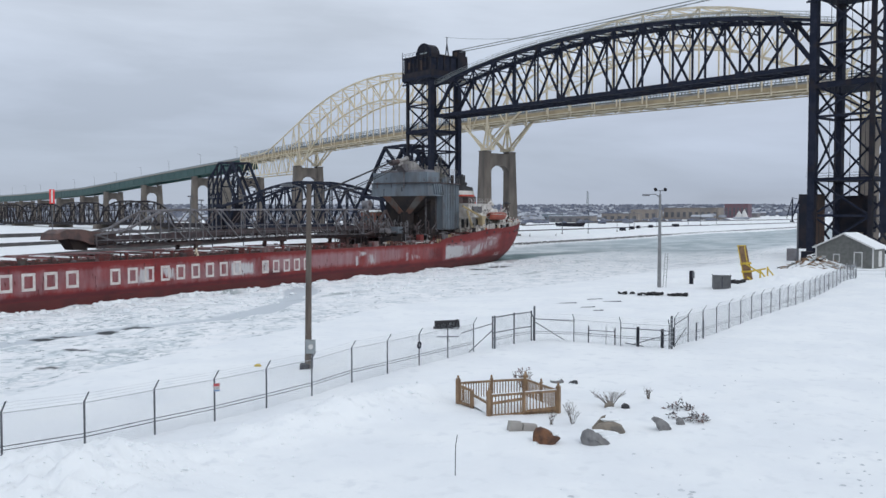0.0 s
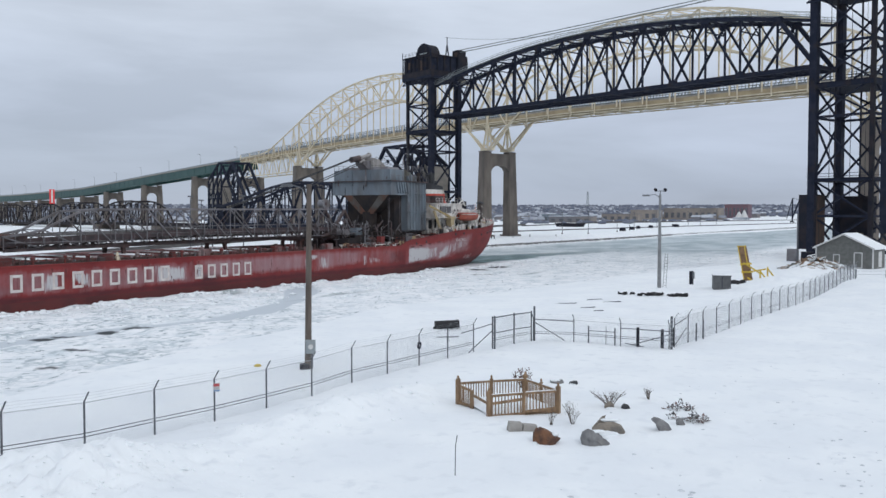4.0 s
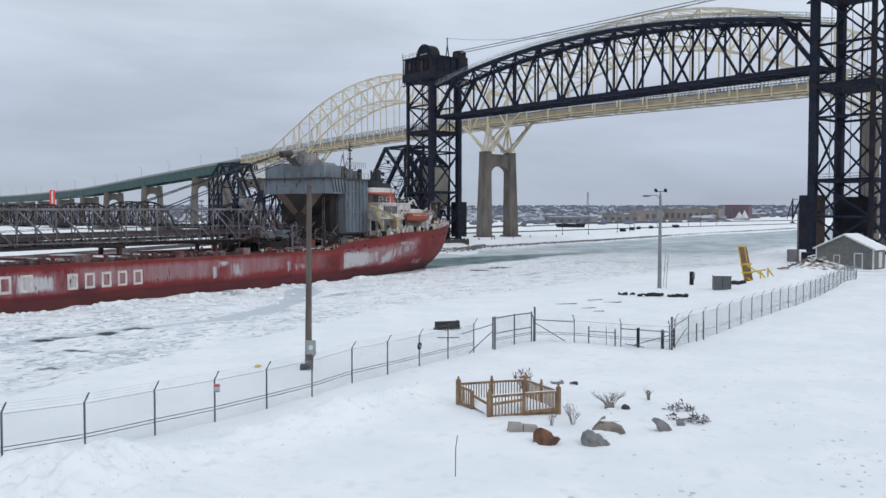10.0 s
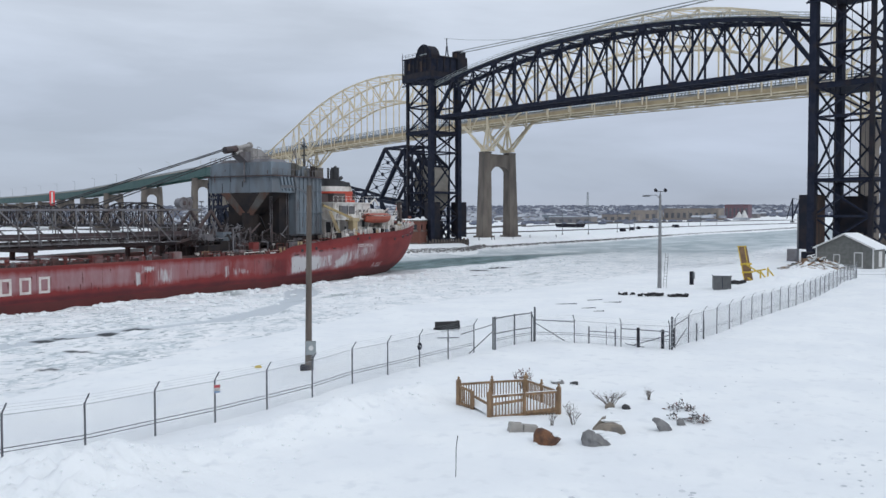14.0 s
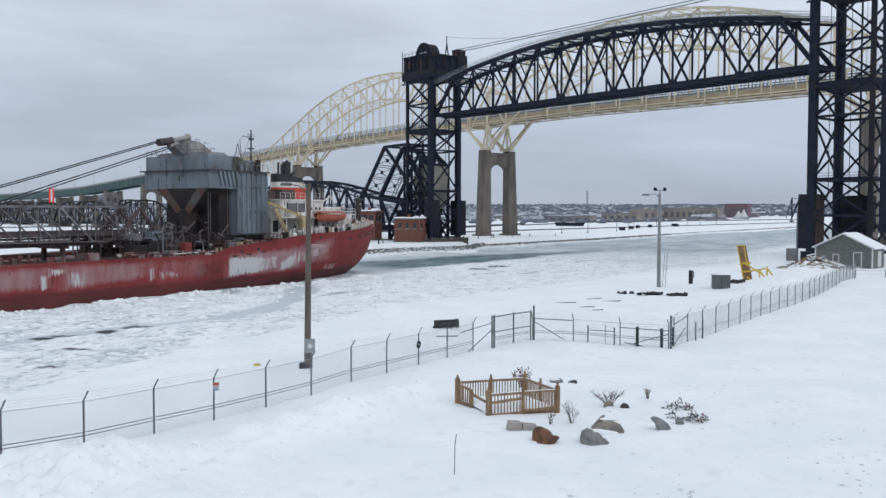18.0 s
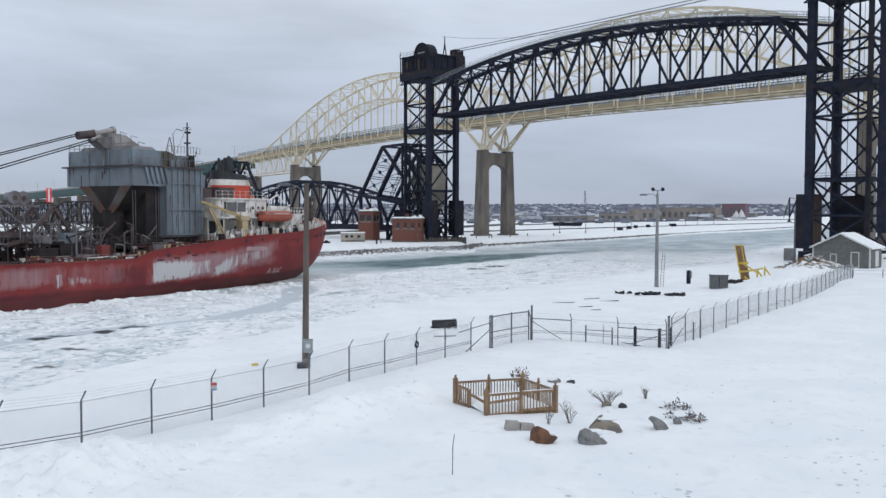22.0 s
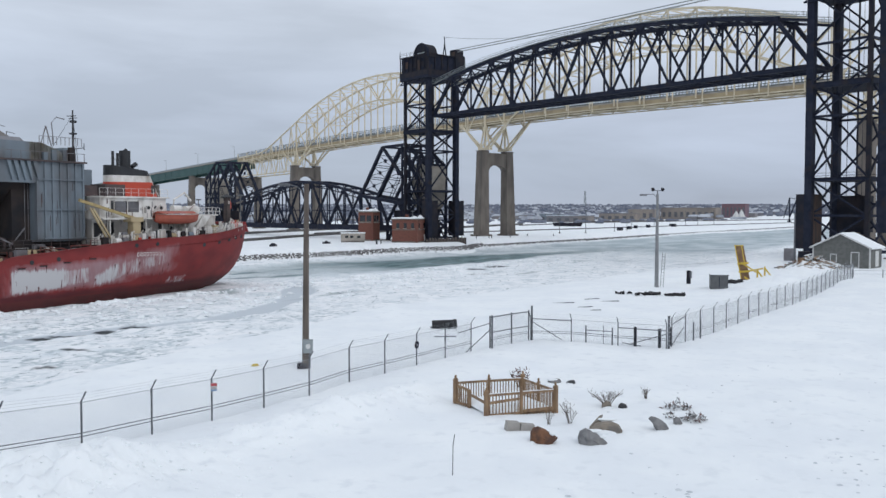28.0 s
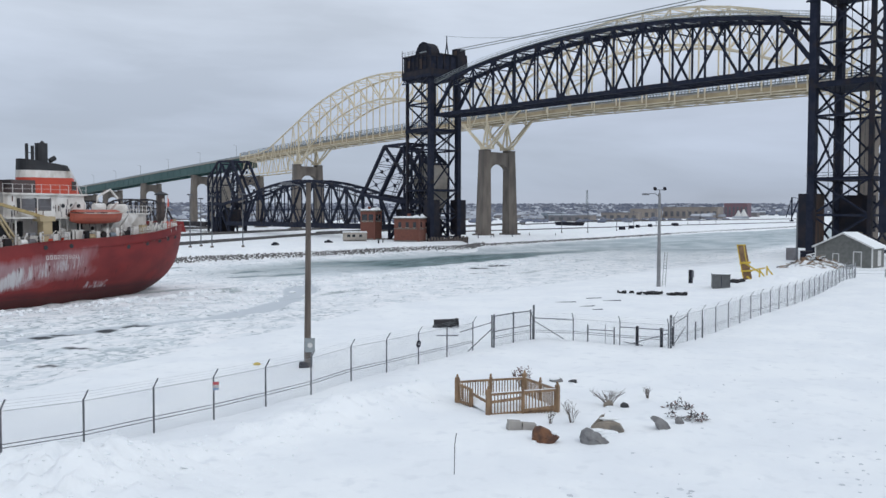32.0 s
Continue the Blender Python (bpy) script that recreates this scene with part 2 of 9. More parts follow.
def height(x, y):
    x, y = np.asarray(x, float), np.asarray(y, float)
    near = 1 - ease(44.5, 54.0, y - np.interp(x, SHORE_X, SHORE_Y) + 0.7 * rough2(x, y, 6, 3) + 2.0 * rough2(x, y, 30, 4) - 1.3)
    bl = bank_line(x)
    far = ease(bl - 5, bl + 4.5, y)
    z = -1.6 + 4.8 * near + 4.9 * far
    # uneven snow on the lot
    lot = near * (1 - ease(150, 260, np.abs(x)))
    z = z + lot * (0.30 * (rough2(x, y, 9, 1) - 0.5) + 0.12 * (rough2(x, y, 2.4, 2) - 0.5) + 0.045 * (rough2(x, y, 1.1, 8) - 0.5))
    # old ruts and trodden snow towards the open lot
    rut = ease(0.55, 0.75, rough2(x * 0.12, y, 1.3, 9)) * near * ease(40, 60, x) * (1 - ease(8, 13, y))
    z = z - 0.06 * rut
    # old drifts and trodden lumps on the open side
    open_ = near * ease(28, 42, x) * (1 - ease(8, 12, y)) * (1 - ease(120, 160, x))
    z = z + open_ * (0.14 * ease(0.55, 0.85, rough2(x, y, 1.9, 12)) * ease(0.4, 0.7, rough2(x, y, 7, 13)) + 0.08 * (rough2(x, y, 1.2, 14) - 0.5) * ease(0.45, 0.7, rough2(x, y, 9, 15)))
    # ploughed bank by the camera's end of the fence, and the ridge along its foot
    for cx, cy, sx, sy, h in ((17.0, 23.0, 3.2, 2.2, 0.9), (14.0, 21.0, 3.0, 3.0, 1.0), (15.6, 25.2, 3.0, 1.3, 0.55), (25.0, 22.8, 3.6, 1.7, 0.55), (30.5, 22.3, 3.2, 1.6, 0.55), (12.0, 17.0, 3.0, 3.0, 0.35), (112, 21.5, 12, 3, 0.8), (139, 21.6, 5.5, 3.4, 1.7), (15.5, 22.3, 1.2, 1.2, 0.25), (13.5, 22.8, 1.4, 1.2, 0.3), (28.0, 22.0, 1.6, 1.0, 0.3), (33.5, 22.2, 1.6, 1.0, 0.3)):
        g = h * np.exp(-((x - cx) / sx) ** 2 - ((y - cy) / sy) ** 2)
        z = z + g * (0.70 + 0.55 * (rough2(x, y, 0.9, 5) + 0.7 * rough2(x, y, 0.42, 6) + 0.35 * rough2(x, y, 0.24, 7) - 0.6))
    # snow drifted off towards the open lot
    z = z + 0.25 * near * ease(60, 110, x) * (1 - ease(10, 16, y))
    return z


def axis(*runs):
    out = []
    for a, b, step in runs:
        out += list(np.arange(a, b, step))
    return np.array(out)


def sheet(name, xs, ys, zf, material, label, category, kind="structure", attrs=None):
    gx, gy = np.meshgrid(xs, ys)
    gz = zf(gx, gy)
    nx, ny = len(xs), len(ys)
    i = np.arange(nx * ny).reshape(ny, nx)
    faces = np.stack([i[:-1, :-1], i[:-1, 1:], i[1:, 1:], i[1:, :-1]], -1).reshape(-1, 4)
    me = bpy.data.meshes.new(name)
    me.from_pydata(np.stack([gx, gy, gz], -1).reshape(-1, 3).tolist(), [], faces.tolist())
    me.materials.append(material)
    me.shade_smooth()
    for an, fn in (attrs or {}).items():
        at = me.attributes.new(an, "FLOAT", "POINT")
        at.data.foreach_set("value", fn(gx, gy).astype(np.float32).ravel())
    return tagged(new(name, me), label, category, kind=kind)


far_run = [300, 340, 390, 450, 520, 600, 700, 820, 960, 1150, 1400, 1750, 2200, 2800, 3600, 4800]
gxs = np.concatenate([[-4000, -2000, -900, -400, -200, -110, -70], axis((-45, 8, 1.5), (8, 36, 0.16), (36, 42, 0.3), (42, 130, 0.6), (130, 220, 1.5), (220, 300, 4)), far_run])
gys = np.concatenate([[-4000, -1500, -600, -250, -120, -70], axis((-40, -4, 3), (-4, 10, 0.6), (10, 18, 0.3), (18, 26, 0.16), (26, 30, 0.3), (30, 57, 0.6), (57, 122, 8), (122, 146, 1.0), (146, 300, 10)), far_run])
sheet("ground", gxs, gys, height, SNOW, "snow-covered level ground beside a frozen ship channel", "ground")

LEAD = [(25, 74), (44.4, 73.6), (50.2, 73.5), (55.6, 73.1), (61.2, 72.3), (67.1, 71.0), (76.3, 73.0), (86.7, 77.8), (96.1, 84.3), (106.1, 92.4), (113, 98)]


def near_line(x, y, line):
    best = np.full(x.shape, 1e9)
    for (ax, ay), (bx, by) in zip(line, line[1:]):
        dx, dy = bx - ax, by - ay
        k = np.clip(((x - ax) * dx + (y - ay) * dy) / (dx * dx + dy * dy), 0, 1)
        best = np.minimum(best, np.hypot(x - ax - k * dx, y - ay - k * dy))
    return best


def lead_f(x, y):
    wob = 1.6 * (rough2(x, y, 7, 11) - 0.5)
    d = near_line(x, y, LEAD)
    return (1 - ease(1.2, 2.0, d - 0.7 * ease(75, 95, x) + wob)) * (1 - ease(108, 118, x))


def water_f(x, y):
    """Open water and thin brash: the ship's track and small dark gaps in the pack."""
    lo = np.interp(x, (125, 145, 172, 228, 259, 330), (106, 102, 101.5, 101, 96, 88)) + 5 * (rough2(x, y, 12, 21) - 0.5) + 2.5 * (rough2(x, y, 4, 22) - 0.5)
    hi = np.interp(x, (145, 161, 175, 207, 219, 245, 285), (128, 125, 122, 120, 114, 108, 104)) + 5 * (rough2(x, y, 14, 23) - 0.5)
    band = ease(-1.5, 1.5, y - lo) * (1 - ease(-2.5, 2.0, y - hi))
    band = band * (0.35 + 0.65 * ease(138, 165, x + 14 * (rough2(x, y, 12, 24) - 0.5))) * (1 - 0.85 * ease(205, 275, x)) * ease(100, 125, x) * (0.72 + 0.28 * rough2(x * 0.35, y, 5, 29))
    pack = ease(0.80, 0.88, rough2(x * 0.4, y * 1.2, 4.5, 25)) * ease(0.5, 0.7, rough2(x, y, 13, 26)) * 0.55
    return np.clip(band + pack * (1 - ease(140, 250, x)), 0, 1)


def pool_f(x, y):
    """Small black pools along the refrozen lead and by the open track."""
    best = np.zeros(x.shape)
    for cx, cy, rx, ry in ((48.7, 73.6, 1.2, 0.9), (54.8, 72.7, 1.0, 1.3), (58.6, 72.6, 1.6, 1.2), (51.0, 73.0, 2.0, 0.6), (45.8, 64.6, 1.2, 0.6), (39.7, 59.2, 1.0, 0.4), (156.5, 88.6, 2.0, 1.6), (166.0, 89.2, 2.4, 2.2), (143.0, 80.5, 2.2, 0.7)):
        e = ((0.53 * (x - cx) - 0.85 * (y - cy)) / rx) ** 2 + ((0.85 * (x - cx) + 0.53 * (y - cy)) / ry) ** 2 + 1.0 * (rough2(x, y, 1.3, 28) - 0.5)
        best = np.maximum(best, 1 - ease(0.6, 1.1, e))
    return best


def grey_f(x, y):
    """Thin grey refrozen ice in the ship's wake and farther up the channel."""
    wake = ease(95, 104, y + 4 * (rough2(x, y, 9, 61) - 0.5)) * ease(100, 140, x) * 0.7
    up = ease(190, 300, x + 40 * (rough2(x, y, 25, 62) - 0.5)) * ease(56, 66, y) * 1.0
    return np.clip(np.maximum(wake, up), 0, 1) * (0.66 + 0.34 * ease(0.35, 0.65, rough2(x * 0.5, y, 5, 63))) * (1 - ease(126, 131, y))


def ice_z(x, y):
    n1, n2, n3 = rough2(x, y, 3.2, 31), rough2(x, y, 1.5, 32), rough2(x, y, 8.0, 33)
    blocks = np.floor(4 * rough2(x + 2 * n3, y, 2.4, 34)) / 4
    z = 0.16 * (n1 - 0.5) + 0.30 * (blocks - 0.5) * ease(0.35, 0.6, n3) + 0.10 * (n2 - 0.5)
    smooth_ = np.maximum(lead_f(x, y), 0.9 * water_f(x, y))
    shore = 0.6 * (1 - ease(50, 56, y)) + 0.9 * ease(124, 131, y)
    keel = 0.35 * np.exp(-((y - 94.0) / 1.6) ** 2) * ease(0.3, 0.7, n1)
    return (z + 0.12) * (1 - smooth_) - 0.05 * smooth_ + shore + keel


def ice_material():
    m = bpy.data.materials.new("brash_ice")
    m.use_nodes = True
    nt = m.node_tree
    b = nt.nodes["Principled BSDF"]
    b.inputs["Specular IOR Level"].default_value = 0.15
    tc = nt.nodes.new("ShaderNodeTexCoord")

    def noise_(sc, detail=5.0, stretch=None):
        n = nt.nodes.new("ShaderNodeTexNoise")
        n.inputs["Scale"].default_value, n.inputs["Detail"].default_value = sc, detail
        mp = nt.nodes.new("ShaderNodeMapping")
        mp.inputs["Scale"].default_value = stretch or (1, 1, 1)
        nt.links.new(tc.outputs["Object"], mp.inputs[0])
        nt.links.new(mp.outputs[0], n.inputs["Vector"])
        return n.outputs["Fac"]

    def rng(src, lo, hi):
        r = nt.nodes.new("ShaderNodeMapRange")
        r.inputs["From Min"].default_value, r.inputs["From Max"].default_value = lo, hi
        nt.links.new(src, r.inputs[0])
        return r.outputs[0]

    def mixc(fac, a, c):
        mx = nt.nodes.new("ShaderNodeMix")
        mx.data_type = "RGBA"
        nt.links.new(fac, mx.inputs["Factor"])
        for sock, v in (("A", a), ("B", c)):
            if isinstance(v, tuple):
                mx.inputs[sock].default_value = (*v, 1)
            else:
                nt.links.new(v, mx.inputs[sock])
        return mx.outputs["Result"]

    def attr(an):
        a = nt.nodes.new("ShaderNodeAttribute")
        a.attribute_name = an
        return a.outputs["Fac"]

    def floes(sc, lo, hi):
        v = nt.nodes.new("ShaderNodeTexVoronoi")
        v.feature = "DISTANCE_TO_EDGE"
        v.inputs["Scale"].default_value = sc
        wob = nt.nodes.new("ShaderNodeVectorMath")
        n = nt.nodes.new("ShaderNodeTexNoise")
        n.inputs["Scale"].default_value, n.inputs["Detail"].default_value = 0.7, 4.0
        nt.links.new(tc.outputs["Object"], n.inputs["Vector"])
        nt.links.new(tc.outputs["Object"], wob.inputs[0])
        nt.links.new(n.outputs["Color"], wob.inputs[1])
        nt.links.new(wob.outputs[0], v.inputs["Vector"])
        r = nt.nodes.new("ShaderNodeMapRange")
        r.inputs["From Min"].default_value, r.inputs["From Max"].default_value = lo, hi
        r.inputs["To Min"].default_value, r.inputs["To Max"].default_value = 1.0, 0.0
        nt.links.new(v.outputs["Distance"], r.inputs[0])
        return r.outputs[0]

    def times_(p, q):
        n = nt.nodes.new("ShaderNodeMath")
        n.operation = "MULTIPLY"
        nt.links.new(p, n.inputs[0])
        nt.links.new(q, n.inputs[1])
        return n.outputs[0]

    col = mixc(rng(noise_(0.35, 7), 0.44, 0.68), (0.86, 0.875, 0.89), (0.70, 0.745, 0.775))
    col = mixc(times_(floes(0.42, 0.02, 0.10), times_(rng(noise_(0.16, 3), 0.50, 0.66), attr("close"))), col, (0.45, 0.51, 0.54))
    col = mixc(times_(floes(1.1, 0.03, 0.16), rng(noise_(0.22, 4), 0.50, 0.66)), col, (0.54, 0.60, 0.63))
    col = mixc(times_(rng(noise_(0.95, 7, (0.9, 1.2, 1)), 0.53, 0.60), times_(rng(noise_(0.12, 3), 0.44, 0.58), attr("close"))), col, (0.42, 0.475, 0.505))
    col = mixc(rng(noise_(1.5, 6, (0.6, 1, 1)), 0.62, 0.68), col, (0.25, 0.30, 0.325))
    col = mixc(rng(attr("lead"), 0.2, 0.8), col, (0.55, 0.595, 0.635))
    col = mixc(attr("grey"), col, (0.375, 0.44, 0.468))
    water = mixc(rng(noise_(0.5, 7, (0.35, 1, 1)), 0.42, 0.70), (0.04, 0.09, 0.095), (0.19, 0.285, 0.30))
    col = mixc(attr("water"), col, water)
    col = mixc(attr("pool"), col, (0.05, 0.057, 0.062))
    nt.links.new(col, b.inputs["Base Color"])
    r2 = nt.nodes.new("ShaderNodeMapRange")
    r2.inputs["To Min"].default_value, r2.inputs["To Max"].default_value = 0.9, 0.65
    nt.links.new(attr("water"), r2.inputs[0])
    nt.links.new(r2.outputs[0], b.inputs["Roughness"])
    bp = nt.nodes.new("ShaderNodeBump")
    bp.inputs["Strength"].default_value, bp.inputs["Distance"].default_value = 0.7, 0.3
    nt.links.new(noise_(1.8, 7), bp.inputs["Height"])
    nt.links.new(bp.outputs[0], b.inputs["Normal"])
    return m


ixs = np.concatenate([[-1500, -700, -300, -120, -40], axis((0, 20, 4), (20, 150, 0.55), (150, 300, 1.1), (300, 700, 10)), [700, 800, 1000, 1300, 1800, 2600]])
iys = axis((31, 43, 1.5), (43, 106, 0.45), (106, 136, 0.8), (136, 175, 6))
sheet("water", ixs, iys, ice_z, ice_material(), "frozen channel with brash ice, a grey refrozen lead and a teal open track", "ice", attrs={"lead": lead_f, "water": water_f, "grey": grey_f, "pool": pool_f, "close": lambda x, y: 1 - 0.75 * ease(62, 100, x)})


# ---- vertical-lift railway bridge ----
RAILWAY = pose(210.43, 135.02, 0, 0, 0, -108.08)      # x runs along the bridge towards the near shore, y across it
SPAN, BW = 112.5, 10.2


def truss_top(s):
    return 53.6 - 5.2 * ((s - 56.25) / 52.5) ** 2


def lift_span():
    th = thing("lift_span", RAILWAY @ pose(0, 0, 38.2), "black riveted steel through-truss lift span, fully raised between its towers", "bridge span")
    n, s0, step = 14, 0.3, (SPAN - 0.6) / 14
    zb = 0.8
    W0, W1 = 1.5, 8.7

    def top(j, w):
        s = s0 + step * j
        return (s, w, truss_top(s) - 38.2)

    for w in (W0, W1):
        part("bottom_chord", Geo().beam((s0, w, zb + 0.25), (s0 + n * step, w, zb + 0.25), 0.6, 0.85), BLACK, th)
        for j in range(1, n - 1):
            bar("top_chord", th, top(j, w), top(j + 1, w), 0.7, BLACK, 0.75)
        for j0, j1 in ((0, 1), (n, n - 1)):
            bar("end_post", th, (s0 + step * j0, w, zb), top(j1, w), 0.75, BLACK)
            bar("end_strut", th, top(j1, w), top(j0, w), 0.5, BLACK)
        for j in range(1, n):
            bar("vertical", th, (s0 + step * j, w, zb), top(j, w), 0.36, BLACK)
        for j in range(1, n - 1):
            a, b_ = (j, j + 1) if j % 2 else (j + 1, j)
            bar("diagonal", th, top(a, w), (s0 + step * b_, w, zb), 0.46, BLACK, 0.42)
            mid = [(p + q) / 2 for p, q in zip(top(a, w), (s0 + step * b_, w, zb))]
            bar("sub_strut", th, mid, top(b_, w), 0.24, BLACK)
        for j in range(1, n, 2):
            x, _, z = top(j, w)
            part("gusset_plate", Geo().box(x - 0.9, w - 0.38, z - 0.95, x + 0.9, w + 0.38, z + 0.36), BLACK, th)
        for j in range(2, n, 2):
            x = s0 + step * j
            part("gusset_plate", Geo().box(x - 0.9, w - 0.36, zb - 0.2, x + 0.9, w + 0.36, zb + 1.1), BLACK, th)
    for j in range(0, n + 1):
        s = s0 + step * j
        bar("floor_beam", th, (s, W0, zb + 0.2), (s, W1, zb + 0.2), 0.4, BLACK, 0.7)
        if 1 <= j <= n - 1:
            z = top(j, 0)[2]
            bar("top_strut", th, (s, W0, z), (s, W1, z), 0.3, BLACK, 0.35)
            bar("sway_strut", th, (s, W0, z - 2.4), (s, W1, z - 2.4), 0.2, BLACK, 0.25)
            bar("sway_brace", th, (s, W0, z - 2.4), (s, (W0 + W1) / 2, z), 0.22, BLACK)
            bar("sway_brace", th, (s, W1, z - 2.4), (s, (W0 + W1) / 2, z), 0.22, BLACK)
        if 1 <= j < n - 1:
            bar("top_lateral", th, top(j, W0), top(j + 1, W1), 0.2, BLACK)
            bar("top_lateral", th, top(j, W1), top(j + 1, W0), 0.2, BLACK)
            bar("bottom_lateral", th, (s, W0, zb), (s + step, W1, zb), 0.2, BLACK)
    for w in (3.0, 4.4, 5.8, 7.2):
        part("stringer", Geo().beam((s0, w, zb + 0.3), (s0 + n * step, w, zb + 0.35), 0.3, 0.45), BLACK, th)
    # walkways with handrails on the upper chords
    for w in (W0 - 0.5, W0 + 0.6, W1 - 0.6, W1 + 0.5):
        for j in range(0, n):
            a, b_ = Vector(top(j, w)), Vector(top(j + 1, w))
            for up in (1.0, 1.5):
                bar("handrail", th, a + Vector((0, 0, up)), b_ + Vector((0, 0, up)), 0.07, RAIL)
            for k in range(4):
                c = a.lerp(b_, k / 4)
                bar("rail_post", th, c + Vector((0, 0, 0.4)), c + Vector((0, 0, 1.5)), 0.07, RAIL)
    for w in (W0, W1):
        for j in range(0, n):
            a, b_ = Vector(top(j, w)), Vector(top(j + 1, w))
            part("walkway_plank", Geo().beam(a + Vector((0, 0, 0.58)), b_ + Vector((0, 0, 0.58)), 1.1, 0.1), RAIL, th)
    return th


def tower(name, x_main, x_rear, label):
    """A lift tower: two heavy legs beside the span, two light ones behind, braced on all four sides."""
    th = thing(name, RAILWAY @ pose(0, 0, 3.0), label, "bridge tower", "lift bridge towers")
    top = 47.6 if x_main < 50 else 49.4
    rise = [1.5, 8.2, 15.0, 26.5, 32.6, 39.8, top]
    for x, wid in ((x_main, 1.35), (x_rear, 0.75)):
        for w in (0, BW):
            bar("leg", th, (x, w, 0), (x, w, top), wid, BLACKRUST if wid < 1 else BLACK)
            part("leg_footing", Geo().box(x - 1.2, w - 1.2, -3.2, x + 1.2, w + 1.2, 0.4, 0.2), CONCRETE, th)
    corners = ((x_main, 0, x_rear, 0), (x_main, BW, x_rear, BW), (x_main, 0, x_main, BW), (x_rear, 0, x_rear, BW))
    for k, (xa, wa, xb, wb) in enumerate(corners):
        for lo, hi in zip(rise, rise[1:]):
            if k == 2 and lo > 32:
                continue
            bar("brace", th, (xa, wa, lo), (xb, wb, hi), 0.32, BLACK)
            bar("brace", th, (xb, wb, lo), (xa, wa, hi), 0.32, BLACK)
            bar("strut", th, (xa, wa, lo), (xb, wb, lo), 0.36, BLACK, 0.45)
    for w in (0, BW):
        # guide column and hanging ropes between the legs
        xm = (x_main * 0.62 + x_rear * 0.38)
        bar("guide_column", th, (xm, w, 0), (xm, w, top), 0.22, BLACKRUST)
        for k in range(2):
            xr = x_main * 0.6 + x_rear * 0.4 + 1.1 * k
            rod("counterweight_rope", th, (xr, w + 0.9 * (1 if w == 0 else -1), 11), (xr, w + 0.9 * (1 if w == 0 else -1), top), 0.04, BLACK, seg=5)
    sgn = 1 if x_main > x_rear else -1
    for w in (1.0, BW - 1.0):
        for k in range(2):
            xr = x_main - (2.6 + 1.9 * k) * sgn
            rod("hoist_rope", th, (xr, w, 11.5), (xr, w, top), 0.06, BLACK, seg=5)
    if sgn < 0:
        part("counterweight", Geo().box(x_main - 0.4, BW - 0.6, 5.0, x_main + 6.2, BW + 2.6, 12.0), BLACKRUST, th, "solid black counterweight between the legs")
        part("cable_shaft", Geo().box(x_rear + 1.9, -0.9, 5.2, x_rear + 4.2, 0.9, top), BLACK, th, "boxed black rope shaft beside the rear leg")
    for w in ((-0.6, BW - 0.8) if sgn > 0 else (-0.6, )):
        xa, xb = x_main - 2.3, x_main + (0.45 if sgn > 0 else 1.0)
        part("counterweight", Geo().box(xa, w, 2.0, xb, w + 3.6, 12.2), BLACKRUST, th, "rust-streaked black steel counterweight box")
        part("counterweight_face", Geo().box(xb, w + 0.3, 2.2, xb + 0.06, w + 3.3, 12.0), RUSTPLATE if sgn < 0 else BLACKRUST, th, "weathered steel face plate")
    # machinery storey on top with its sheaves
    x0, x1 = min(x_main, x_rear) - 1.2, max(x_main, x_rear) + 1.2
    part("platform", Geo().box(x0, -1.2, top - 0.6, x1, BW + 1.2, top + 0.2), BLACK, th)
    house = part("machinery_house", Geo().box(x0 + 0.4, -0.7, top + 1.6, x1 - 0.4, BW + 0.8, top + 5.9), BLACK, th, "dark weathered machinery housing")
    part("housing_skirt", Geo().box(x0, -1.2, top + 0.2, x1, BW + 1.2, top + 1.7), BLACKRUST, th)
    part("housing_eave", Geo().box(x0, -1.2, top + 5.9, x1, BW + 1.2, top + 6.15), BLACKRUST, th)
    nb = 7
    for k in range(nb + 1):
        xx = x0 + 0.2 + k * (x1 - x0 - 0.4) / nb
        bar("housing_post", house, (xx, -1.0, top + 1.6), (xx, -1.0, top + 5.9), 0.24, BLACKRUST)
        if k < nb:
            w_ = (x1 - x0 - 0.4) / nb
            part("housing_panel", Geo().box(xx + 0.25, -0.78, top + 1.9 + 0.9 * (k % 2), xx + w_ - 0.25, -0.69, top + 5.3 - 0.5 * (k % 3)), RUSTPLATE if k % 3 == 1 else BLACKRUST, house)
            part("floor_hanger", Geo().beam((xx, -1.0, top - 1.6), (xx + w_, -1.0, top - 0.5), 0.16).beam((xx + w_, -1.0, top - 1.6), (xx, -1.0, top - 0.5), 0.16), BLACK, house)
    for j in range(6):
        yy = -1.0 + j * (BW + 2.0) / 5
        for xx in (x0 + 0.15, x1 - 0.15):
            bar("housing_post", house, (xx, yy, top + 1.6), (xx, yy, top + 5.9), 0.22, BLACKRUST)
    bar("floor_edge", house, (x0, -1.0, top - 1.7), (x1, -1.0, top - 1.7), 0.3, BLACK)
    cx = x_main - 2.2 * sgn
    arc = [(cx + 3.3 * math.cos(a), top + 5.2 + 3.9 * math.sin(a)) for a in np.linspace(0, math.pi, 21)]
    cover = part("sheave_cover", Geo().prism(arc, -1.0, 2.4), BLACKRUST, th, "rounded dark sheave cover")
    rim = [(u, -1.05, v) for u, v in arc]
    part("cover_rim", Geo().path(rim, 0.22, 6), BLACK, cover)
    for k in range(5):
        a = math.pi * (k + 1) / 6
        part("cover_rib", Geo().beam((cx + 3.3 * math.cos(a), -1.03, top + 5.2 + 3.9 * math.sin(a) - 0.2), (cx + 3.3 * math.cos(a), -1.03, top + 5.2), 0.12, 0.14), BLACK, cover)
